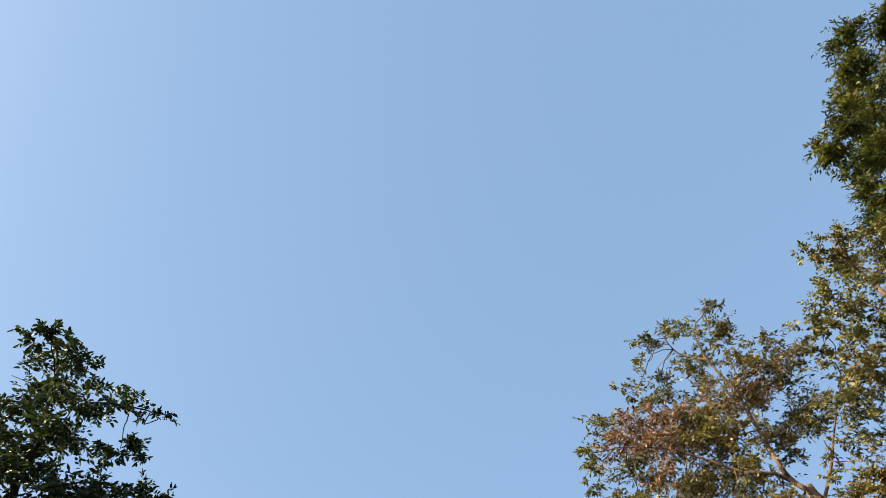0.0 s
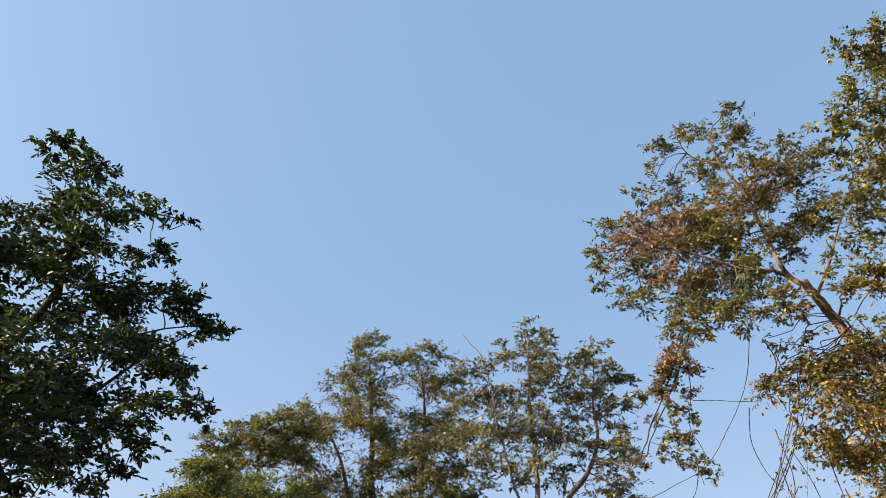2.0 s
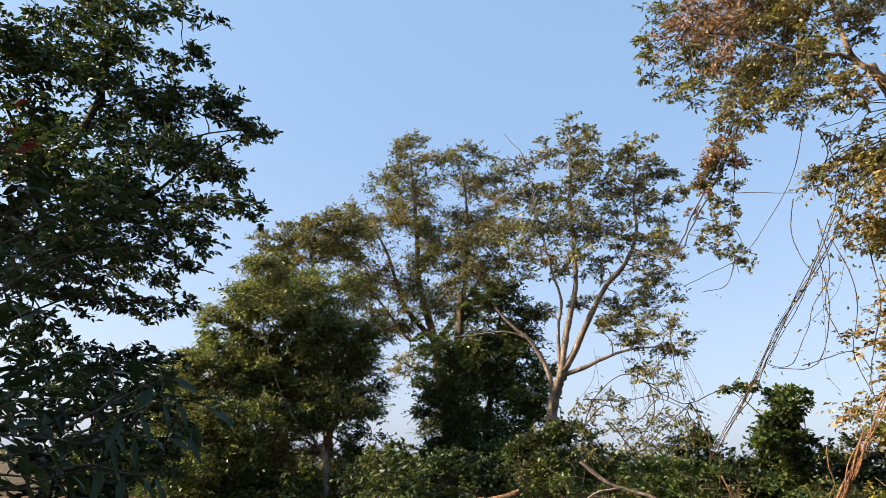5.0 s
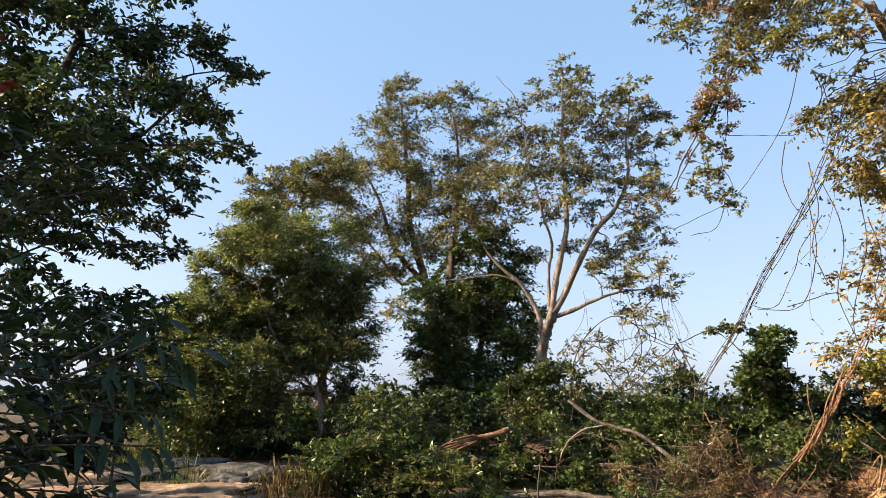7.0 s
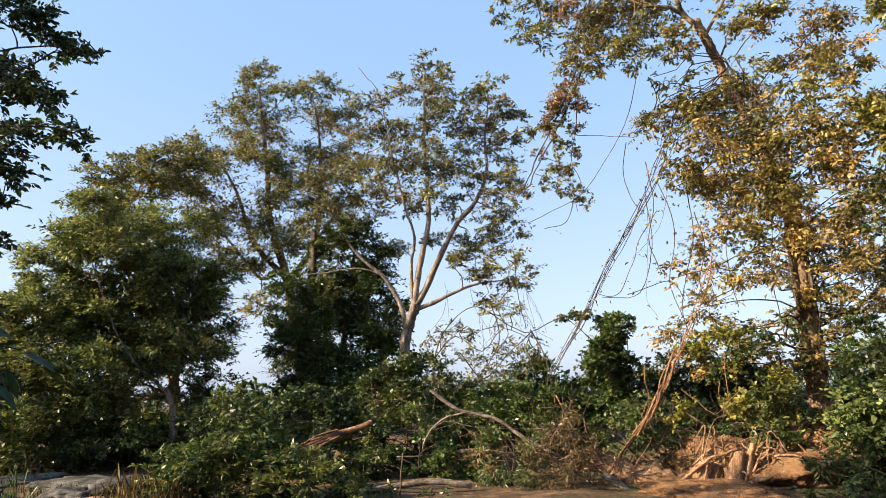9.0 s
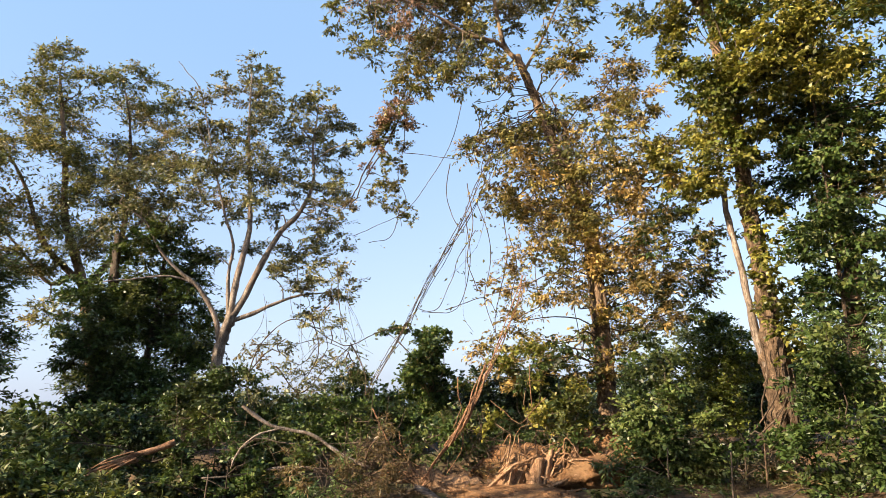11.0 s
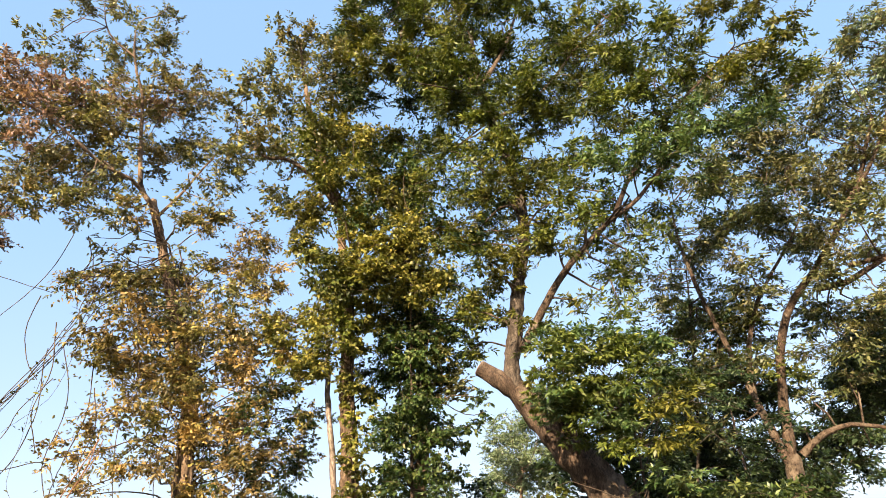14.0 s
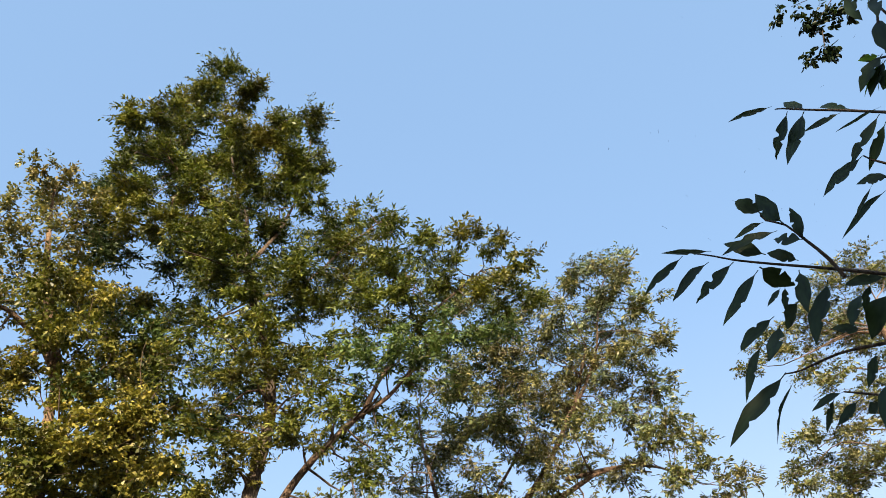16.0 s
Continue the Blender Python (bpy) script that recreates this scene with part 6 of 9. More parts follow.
p = Plant("shrub", "bright green bamboo-like shrub", "shrub", DARK_BARK, LEAF_FRESH, size=0.105, slim=0.2, dense=498, droop=0.5)
p.limb([(10.54, 6.91, ground_z(10.54, 6.91) - 0.05), (10.64, 6.91, 1.302)], 0.016, 0.01, "stem")
p.lobes([(10.19, 7.55, 2.58, 0.53, 0.45), (10.61, 7.58, 1.98, 0.65, 0.55), (10.97, 7.03, 2.35, 0.58, 0.5), (10.49, 6.95, 1.66, 0.67, 0.57), (10.89, 6.5, 1.82, 0.61, 0.52), (10.38, 7.77, 1.3, 0.58, 0.49), (10.32, 6.48, 1.19, 0.63, 0.54), (11.36, 6.57, 1.24, 0.56, 0.48), (11.11, 6.82, 2.73, 0.47, 0.4)], 1)
p.finish()

p = Plant("shrub", "mixed green shrub at the water's edge", "shrub", DARK_BARK, LEAF_BUSH, size=0.098, slim=0.5, dense=560)
p.limb([(9.75, 7.34, ground_z(9.75, 7.34) - 0.05), (9.85, 7.34, 0.735)], 0.016, 0.01, "stem")
p.lobes([(9.54, 7.07, 2.27, 0.49, 0.42), (9.78, 7.54, 1.77, 0.56, 0.48), (10.2, 7.19, 1.75, 0.6, 0.51), (9.79, 7.58, 1.07, 0.6, 0.51), (9.52, 6.77, 0.93, 0.55, 0.47), (9.1, 7.32, 0.61, 0.47, 0.4), (9.56, 7.03, 0.19, 0.56, 0.48), (9.22, 7.24, 0.04, 0.56, 0.48)], 1)
p.finish()

p = Plant("shrub", "dark leafy shrub over the logs", "shrub", DARK_BARK, LEAF_BUSH, size=0.098, slim=0.5, dense=560)
p.limb([(1.24, 13.34, ground_z(1.24, 13.34) - 0.05), (1.34, 13.34, 0.7)], 0.016, 0.01, "stem")
p.lobes([(0.17, 13.38, 0.25, 0.52, 0.44), (1.09, 13.64, -0.06, 0.6, 0.51), (1.89, 13.36, 0.01, 0.55, 0.46), (2.59, 13.64, 0.14, 0.51, 0.43), (1.66, 13.28, 0.65, 0.48, 0.41), (-0.59, 13.33, 0.31, 0.51, 0.43), (2.73, 12.66, 0.83, 0.43, 0.37), (0.67, 13.93, 0.57, 0.49, 0.42)], 1)
p.finish()

p = Plant("shrub", "dark shrub at the edge of the red bank", "shrub", DARK_BARK, LEAF_BUSH, size=0.098, slim=0.5, dense=560)
p.limb([(5.1, 11.96, ground_z(5.1, 11.96) - 0.05), (5.2, 11.96, 0.7)], 0.016, 0.01, "stem")
p.lobes([(5.39, 12.06, 0.7, 0.45, 0.35), (5.1, 12.58, 0.36, 0.38, 0.3), (5.91, 12.16, 0.44, 0.38, 0.32), (4.33, 11.73, 0.88, 0.42, 0.36), (5.16, 12.07, 1.03, 0.49, 0.42)], 0.8)
p.finish()

p = Plant("shrub", "tall green shrub along the bank", "shrub", DARK_BARK, LEAF_BUSH, size=0.098, slim=0.5, dense=560)
p.limb([(5.32, 14.24, ground_z(5.32, 14.24) - 0.05), (5.42, 14.24, 0.7)], 0.016, 0.01, "stem")
p.lobes([(3.56, 14.76, 1.05, 0.71, 0.6), (2.89, 15.23, 0.83, 0.64, 0.55), (4.14, 14.06, 0.92, 0.69, 0.58), (5.08, 14.53, 0.73, 0.65, 0.55), (4.58, 14.63, 1.38, 0.65, 0.55), (3.77, 14.57, 1.54, 0.57, 0.48), (6.03, 13.46, 0.96, 0.69, 0.59), (6.98, 13.76, 0.53, 0.58, 0.49), (7.27, 12.73, 0.56, 0.54, 0.46), (7.97, 12.71, 0.63, 0.55, 0.47)], 1)
p.finish()

p = Plant("shrub", "bushy green growth round the leaning tree", "shrub", DARK_BARK, LEAF_BUSH, size=0.098, slim=0.5, dense=560)
p.limb([(7.62, 10.9, ground_z(7.62, 10.9) - 0.05), (7.72, 10.9, 0.7)], 0.016, 0.01, "stem")
p.lobes([(7.12, 10.56, 0.76, 0.47, 0.4), (7.53, 10.68, 0.33, 0.43, 0.36), (7.23, 10.8, 1.48, 0.48, 0.41), (8.23, 10.63, 1.12, 0.55, 0.47), (7.25, 11.41, 0.3, 0.37, 0.3), (8.08, 10.87, 0.59, 0.44, 0.38)], 0.7)
p.finish()

p = Plant("shrub", "dense dark green shrub on the slope", "shrub", DARK_BARK, LEAF_BUSH, size=0.098, slim=0.5, dense=560)
p.limb([(9.05, 8.48, ground_z(9.05, 8.48) - 0.05), (9.15, 8.48, 0.7)], 0.016, 0.01, "stem")
p.lobes([(8.75, 8.63, 1.11, 0.48, 0.41), (8.93, 9.03, 0.53, 0.55, 0.46), (9.11, 8.69, 0.63, 0.43, 0.36), (9.46, 8.09, 0.72, 0.37, 0.29), (9.73, 8.22, 0.07, 0.42, 0.35), (9.19, 9.15, -0.15, 0.49, 0.42)], 0.9)
p.finish()

p = Plant("shrub", "dark fine-leaved shrub below the shade tree", "shrub", DARK_BARK, LEAF_SHADE_DARK, size=0.075, slim=0.42, dense=390, fine=True, twig=0.005)
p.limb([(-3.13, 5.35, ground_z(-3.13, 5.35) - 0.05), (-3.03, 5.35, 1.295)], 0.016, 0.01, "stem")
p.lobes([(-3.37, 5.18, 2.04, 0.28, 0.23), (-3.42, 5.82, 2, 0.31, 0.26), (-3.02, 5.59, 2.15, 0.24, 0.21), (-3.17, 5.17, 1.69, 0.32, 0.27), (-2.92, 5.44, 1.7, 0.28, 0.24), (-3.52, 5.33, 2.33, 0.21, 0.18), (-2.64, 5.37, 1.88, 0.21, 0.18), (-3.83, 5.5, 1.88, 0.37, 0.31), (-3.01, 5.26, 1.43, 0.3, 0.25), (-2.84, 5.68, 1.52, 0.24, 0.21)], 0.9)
p.finish()

p = Plant("shrub", "dark green growth behind the forked tree", "shrub", DARK_BARK, LEAF_SHADE_DARK, size=0.098, slim=0.5, dense=560)
p.limb([(19.42, 1.8, ground_z(19.42, 1.8) - 0.05), (19.52, 1.8, 2.87)], 0.016, 0.01, "stem")
p.lobes([(19.6, 3.61, 4.64, 0.97, 0.82), (19.73, 2.54, 5.41, 0.97, 0.82), (19.56, 2.41, 3.57, 1, 0.85), (19.24, 4.5, 3.67, 1.04, 0.88), (19.5, 3.5, 3.13, 0.84, 0.72), (19.57, 1.17, 3.27, 0.95, 0.81), (19.42, 0.28, 4.09, 0.95, 0.8), (19.97, -0.56, 4.87, 0.97, 0.82), (19.08, -0.75, 5.81, 0.95, 0.8), (18.96, 1.91, 2.66, 0.93, 0.79)], 1)
p.finish()

# A dark shrub added where deep shade lies under the lopped tree.
p = Plant("shrub", "dark shrub put in for the shade below the lopped tree", "shrub", DARK_BARK, LEAF_SHADE_DARK, size=0.098, slim=0.5, dense=560)
p.limb([(10.5, 3.9, ground_z(10.5, 3.9) - 0.05), (10.6, 3.9, 1.085)], 0.016, 0.01, "stem")
p.lobes([(10.29, 3.8, 1.45, 0.48, 0.41), (10.86, 4.54, 1.22, 0.48, 0.4), (10.65, 3.58, 1.14, 0.52, 0.44), (10.58, 4.89, 1.32, 0.43, 0.37)], 0.9)
p.lobes([(11.86, 3.6, 3.25, 0.38, 0.27), (13.01, 3.61, 3.11, 0.41, 0.28), (12.63, 3.07, 3.2, 0.38, 0.27), (13.32, 3.99, 2.76, 0.41, 0.28), (12.28, 3.22, 2.52, 0.43, 0.3), (12.09, 2.78, 2.65, 0.38, 0.27), (12.99, 3.67, 2.31, 0.43, 0.3), (12.64, 3.04, 2.15, 0.43, 0.3), (13.62, 2.76, 2.34, 0.43, 0.3), (12.53, 2.07, 2.41, 0.41, 0.28), (12.13, 2.55, 1.84, 0.43, 0.3), (13.31, 2.25, 1.96, 0.45, 0.32), (12.9, 1.59, 2.29, 0.43, 0.3), (13.79, 1.77, 1.79, 0.47, 0.33), (12.58, 1.72, 2.55, 0.34, 0.24), (13.06, 3.41, 1.81, 0.45, 0.32)], 0.8)
p.finish()

p = Plant("back_tree", "thin green tree seen between the larger ones", "tree", BROWN_BARK, LEAF_GREEN, size=0.095, dense=300)
p.limb([(17.15, 3.98, 1.81), (17.28, 3.36, 4.3), (17.34, 3, 6.56), (17.39, 2.73, 8.43)], 0.045, 0.02, "trunk", material=DARK_BARK)
p.lobes([(16.56, 3.46, 6.47, 0.72, 0.62), (18.29, 2.81, 7.4, 0.79, 0.67), (18.38, 2.27, 6.64, 0.76, 0.65), (16.34, 3.42, 5.13, 0.77, 0.65), (18.05, 2.64, 5.43, 0.74, 0.63), (17.52, 2.96, 5.98, 0.74, 0.63), (16.77, 1.47, 5.5, 0.67, 0.57), (17.14, 1.59, 6.76, 0.63, 0.54), (18.13, 1.05, 5.42, 0.63, 0.53), (16.39, 3.89, 4.27, 0.68, 0.58)], 0.9)
p.finish()

p = Plant("shrub", "low green shrub at the foot of the slope", "shrub", DARK_BARK, LEAF_BUSH, size=0.098, slim=0.5, dense=560)
p.limb([(10.1, 6.11, ground_z(10.1, 6.11) - 0.05), (10.2, 6.11, 0.7)], 0.016, 0.01, "stem")
p.lobes([(10.14, 6.28, 0.56, 0.43, 0.37), (10.35, 5.75, 0.87, 0.51, 0.43), (10.27, 5.89, 0.41, 0.51, 0.43), (9.46, 6.4, 0.45, 0.37, 0.32)], 1)
p.finish()

p = Plant("shrub", "dark fine-leaved shrub in front of the sky", "shrub", DARK_BARK, LEAF_SHADE_DARK, size=0.075, slim=0.45, dense=420, fine=True, twig=0.005)
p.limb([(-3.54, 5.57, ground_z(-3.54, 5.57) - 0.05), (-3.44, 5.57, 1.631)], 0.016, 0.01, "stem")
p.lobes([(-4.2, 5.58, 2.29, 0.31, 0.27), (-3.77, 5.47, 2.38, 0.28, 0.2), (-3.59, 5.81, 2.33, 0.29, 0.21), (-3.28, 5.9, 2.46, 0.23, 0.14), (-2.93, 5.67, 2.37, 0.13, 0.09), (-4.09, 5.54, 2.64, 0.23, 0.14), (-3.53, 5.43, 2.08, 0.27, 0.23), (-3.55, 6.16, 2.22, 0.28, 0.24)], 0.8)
p.finish()

p = Plant("shrub", "bright green narrow-leaved growth at the foot of the bank", "shrub", DARK_BARK, LEAF_FRESH, size=0.115, slim=0.22, dense=480, droop=0.5)
p.limb([(10.16, 5.17, ground_z(10.16, 5.17) - 0.05), (10.26, 5.17, 0.7)], 0.016, 0.01, "stem")
p.lobes([(10.04, 5.29, 0.93, 0.41, 0.35), (9.95, 4.76, 1.01, 0.44, 0.37), (10.4, 4.57, 0.83, 0.48, 0.41), (9.81, 5.55, 0.71, 0.37, 0.31), (10.64, 5.43, 0.57, 0.48, 0.4), (10.21, 4.54, 1.21, 0.4, 0.34), (10.09, 6.25, 0.68, 0.4, 0.34)], 1)
p.finish()

p = Plant("shrub", "lit olive shrub at the foot of the leaning tree", "shrub", DARK_BARK, LEAF_SHRUB, size=0.1, slim=0.3, dense=480)
p.limb([(7.63, 8.74, ground_z(7.63, 8.74) - 0.05), (7.73, 8.74, 0.7)], 0.016, 0.01, "stem")
p.lobes([(6.46, 8.94, 0.01, 0.36, 0.3), (6.89, 8.78, 0.16, 0.45, 0.38), (7.32, 8.67, -0.03, 0.5, 0.42), (8.05, 8.75, -0.19, 0.51, 0.43), (8.29, 8.28, -0.16, 0.45, 0.38), (6.92, 9.19, 0.47, 0.31, 0.26), (8.55, 7.68, -0.19, 0.38, 0.32)], 0.8)
p.finish()

p = Plant("shrub", "dark olive shrub over the fallen wood", "shrub", DARK_BARK, LEAF_BUSH, size=0.098, slim=0.5, dense=560)
p.limb([(-0.11, 14.2, ground_z(-0.11, 14.2) - 0.05), (-0.01, 14.2, 0.742)], 0.016, 0.01, "stem")
p.lobes([(-0.18, 14.61, 1.02, 0.46, 0.39), (-0.65, 13.85, 0.87, 0.47, 0.4), (-1.38, 14.48, 0.99, 0.44, 0.37), (0.45, 14.04, 1.01, 0.5, 0.42), (1.33, 14.37, 0.95, 0.59, 0.5), (2.03, 14.44, 0.56, 0.48, 0.41), (2.41, 13.91, 1.13, 0.39, 0.33), (-1.87, 13.71, 1.35, 0.46, 0.39), (-2.41, 13.68, 1.57, 0.45, 0.38)], 0.8)
p.finish()

p = Plant("shrub", "low green growth at the edge of the bed", "shrub", DARK_BARK, LEAF_SHRUB, size=0.09, slim=0.32, dense=450)
p.limb([(7.67, 7.46, ground_z(7.67, 7.46) - 0.05), (7.77, 7.46, 0.7)], 0.016, 0.01, "stem")
p.lobes([(6.26, 8.3, -0.16, 0.31, 0.27), (6.57, 7.82, -0.15, 0.32, 0.27), (7.17, 7.82, -0.17, 0.36, 0.31), (7.78, 7.59, -0.23, 0.36, 0.31), (7.95, 6.96, -0.12, 0.34, 0.29), (8.77, 7.04, -0.23, 0.36, 0.3), (9.01, 6.7, -0.14, 0.39, 0.34)], 1)
p.finish()

p = Plant("shrub", "low green growth in shade at the bed", "shrub", DARK_BARK, LEAF_BUSH, size=0.09, slim=0.32, dense=450)
p.limb([(0.72, 10.88, ground_z(0.72, 10.88) - 0.05), (0.82, 10.88, 0.7)], 0.016, 0.01, "stem")
p.lobes([(1.42, 11.14, -0.11, 0.36, 0.31), (0.74, 11.23, -0.02, 0.39, 0.33), (0.08, 10.68, 0.13, 0.33, 0.28)], 0.8)
p.finish()

p = Plant("vine_tangle", "tangle of thin vines with scattered dull leaves", "vine", VINE_BARK, LEAF_RUST, size=0.09, dense=300, slim=0.45, droop=0.5, twig=0.007, ragged=0.5)
p.limb([(2, 16.38, 2.51), (2.55, 16.3, 3.06), (3.2, 16.19, 2.66), (3.74, 16.07, 3.21), (4.35, 15.92, 2.94)], 0.014, 0.008, "stem")
p.limb([(4.04, 16, 4.31), (3.63, 16.1, 3.76), (3.86, 16.04, 3.07), (3.32, 16.16, 2.39)], 0.012, 0.008, "stem")
p.lobes([(2.22, 16.97, 2.97, 0.65, 0.55), (2.64, 15.2, 3.1, 0.58, 0.49), (3.26, 15, 3.6, 0.58, 0.49), (2.87, 15.19, 2.46, 0.58, 0.49), (3.9, 15.58, 3.56, 0.45, 0.38), (3.84, 16.61, 2.84, 0.57, 0.48), (1.86, 15.26, 2.06, 0.52, 0.44), (4.28, 15.65, 2.91, 0.39, 0.21), (4.64, 16.07, 2.55, 0.36, 0.31), (4.17, 16.82, 2.72, 0.57, 0.49), (4.48, 16.04, 2.28, 0.45, 0.38), (3.31, 15.54, 2.11, 0.58, 0.5), (2.62, 15.28, 1.95, 0.52, 0.44)], 0.36)
p.finish()

p = Plant("leaf_litter", "dry brown leaf litter and weeds on the red bank", "litter", BROWN_BARK, LEAF_DRY, size=0.07, slim=0.4, dense=420, ragged=0.4)
p.limb([(6.58, 11.09, ground_z(6.58, 11.09) - 0.05), (6.68, 11.09, 0.7)], 0.016, 0.01, "stem")
p.lobes([(5.83, 11.52, 0.39, 0.36, 0.14), (6.48, 11.58, 0.44, 0.44, 0.17), (7.05, 11.27, 0.48, 0.44, 0.17), (7.34, 10.78, 0.33, 0.43, 0.17), (7.36, 10.12, 0.28, 0.34, 0.16), (5.4, 11.15, 0.15, 0.3, 0.11), (6.93, 10.23, 0.01, 0.34, 0.13), (6.59, 10.77, 0.19, 0.28, 0.12), (5.43, 11.75, -0.21, 0.43, 0.12), (6.13, 10.87, -0.33, 0.46, 0.09), (7.12, 10.93, -0.37, 0.42, 0.09)], 0.5)
p.finish()

p = Plant("shrub", "hazy green shrubs behind the bank", "shrub", DARK_BARK, LEAF_SHRUB, size=0.13, slim=0.4, dense=500)
p.limb([(14.68, 15.02, ground_z(14.68, 15.02) - 0.05), (14.78, 15.02, 1.799)], 0.016, 0.01, "stem")
p.lobes([(13.86, 15.48, 2.63, 0.78, 0.66), (15.04, 15.15, 3.12, 0.9, 0.77), (15.41, 14.32, 2.71, 0.88, 0.75), (13.53, 16.47, 2.35, 0.8, 0.68), (14.03, 15.23, 1.79, 0.96, 0.81), (15.75, 14.02, 2.03, 0.87, 0.74), (15.52, 14.83, 3.45, 0.61, 0.52)], 1)
p.finish()

p = Plant("shrub", "dense dark growth closing the gap behind the forked tree", "shrub", DARK_BARK, LEAF_SHADE_DARK, size=0.13, slim=0.42, dense=560)
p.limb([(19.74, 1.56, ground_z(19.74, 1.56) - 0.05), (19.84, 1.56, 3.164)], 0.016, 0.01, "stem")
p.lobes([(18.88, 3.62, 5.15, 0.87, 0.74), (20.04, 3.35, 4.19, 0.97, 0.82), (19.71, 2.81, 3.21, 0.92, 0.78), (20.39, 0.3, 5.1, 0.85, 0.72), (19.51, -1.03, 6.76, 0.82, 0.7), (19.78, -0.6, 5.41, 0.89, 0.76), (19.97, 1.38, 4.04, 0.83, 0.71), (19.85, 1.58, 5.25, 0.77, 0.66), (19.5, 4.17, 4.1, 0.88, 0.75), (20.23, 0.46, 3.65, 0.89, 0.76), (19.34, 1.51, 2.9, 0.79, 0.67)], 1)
p.finish()

p = Plant("slender_tree", "slender tree with airy green leaves", "tree", MID_BARK, LEAF_AIRY, size=0.12, slim=0.34, dense=430, droop=0.35, flat=0.6)
p.limb([(17.12, 2.5, 0.3), (17.17, 2.5, 3.19), (17.12, 2.5, 5.8)], 0.04, 0.02, "trunk", material=DARK_BARK)
p.lobes([(17.66, 2.43, 7.76, 0.76, 0.65), (17.07, 1.83, 6.81, 0.71, 0.61), (18.23, 1.46, 6.41, 0.74, 0.63), (18.14, 2.93, 6.74, 0.77, 0.66), (17.02, 2.26, 5.58, 0.7, 0.59), (16.68, 3.07, 5.26, 0.62, 0.53)], 0.7)
p.finish()

# Dark foliage added in place of the deep shade behind the trunk.
p = Plant("shrub", "dark growth put in for the shade behind the leaning trunk", "shrub", DARK_BARK, LEAF_SHADE_DARK, size=0.12, slim=0.4, dense=560)
p.limb([(13.69, 3.79, ground_z(13.69, 3.79) - 0.05), (13.79, 3.79, 1.498)], 0.016, 0.01, "stem")
p.lobes([(14.13, 3.98, 2.86, 0.58, 0.49), (14.32, 3.47, 2.81, 0.65, 0.55), (13.96, 4.03, 2.05, 0.64, 0.55), (14.25, 3.56, 2.02, 0.69, 0.59), (14.31, 3.53, 1.48, 0.63, 0.53), (13.51, 4.3, 2.36, 0.47, 0.4), (13.37, 4.24, 1.58, 0.56, 0.48)], 1)
p.finish()

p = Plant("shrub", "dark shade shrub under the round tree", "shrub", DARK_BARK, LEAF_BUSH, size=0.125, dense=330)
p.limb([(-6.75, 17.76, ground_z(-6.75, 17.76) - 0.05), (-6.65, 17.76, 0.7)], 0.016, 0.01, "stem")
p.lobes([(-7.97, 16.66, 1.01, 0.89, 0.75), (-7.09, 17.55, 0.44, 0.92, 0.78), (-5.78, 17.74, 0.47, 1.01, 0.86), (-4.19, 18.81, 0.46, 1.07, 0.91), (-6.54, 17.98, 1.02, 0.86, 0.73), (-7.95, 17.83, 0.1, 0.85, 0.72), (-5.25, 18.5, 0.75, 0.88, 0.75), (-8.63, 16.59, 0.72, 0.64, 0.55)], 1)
p.finish()

p = Plant("shrub", "dark shrub between the trees", "shrub", DARK_BARK, LEAF_SHADE_DARK, size=0.125, dense=330)
p.limb([(-2.38, 19.35, ground_z(-2.38, 19.35) - 0.05), (-2.28, 19.35, 0.7)], 0.016, 0.01, "stem")
p.lobes([(-3.29, 19.07, 0.78, 0.81, 0.69), (-2.36, 19.36, 1.12, 0.73, 0.62), (-1.55, 19.48, 1.14, 0.92, 0.78), (-2.89, 19.82, 0.45, 1.03, 0.87), (-1.86, 19.57, 0.33, 1.01, 0.86)], 1)
p.finish()

p = Plant("shrub", "green shrub behind the fallen wood", "shrub", DARK_BARK, LEAF_BUSH, size=0.125, dense=330)
p.limb([(1.27, 19.96, ground_z(1.27, 19.96) - 0.05), (1.37, 19.96, 1.099)], 0.016, 0.01, "stem")
p.lobes([(-0.31, 19.79, 2.04, 0.7, 0.59), (0.59, 19.72, 1.4, 0.88, 0.75), (2.13, 19.98, 1.33, 1.1, 0.94), (3.31, 19.22, 1.12, 0.9, 0.77), (-1.02, 19.92, 1.77, 0.69, 0.59), (3.14, 20.23, 1.78, 0.67, 0.53)], 1)
p.finish()

p = Plant("shrub", "dark green shrub deep in the bank", "shrub", DARK_BARK, LEAF_SHADE_DARK, size=0.125, dense=330)
p.limb([(7.18, 17.05, ground_z(7.18, 17.05) - 0.05), (7.28, 17.05, 0.7)], 0.016, 0.01, "stem")
p.lobes([(4.44, 18.48, 0.62, 1.06, 0.9), (5.52, 17.73, 0.44, 1.04, 0.89), (6.69, 17.31, 0.39, 1.04, 0.89), (7.73, 16.58, 0.65, 1.03, 0.88), (8.84, 16.37, 0.75, 1.05, 0.89), (9.71, 15.69, 1.02, 1.03, 0.88), (6.18, 17.63, 1.47, 0.8, 0.68), (8.42, 17.08, 2.17, 0.73, 0.62)], 1)
p.finish()

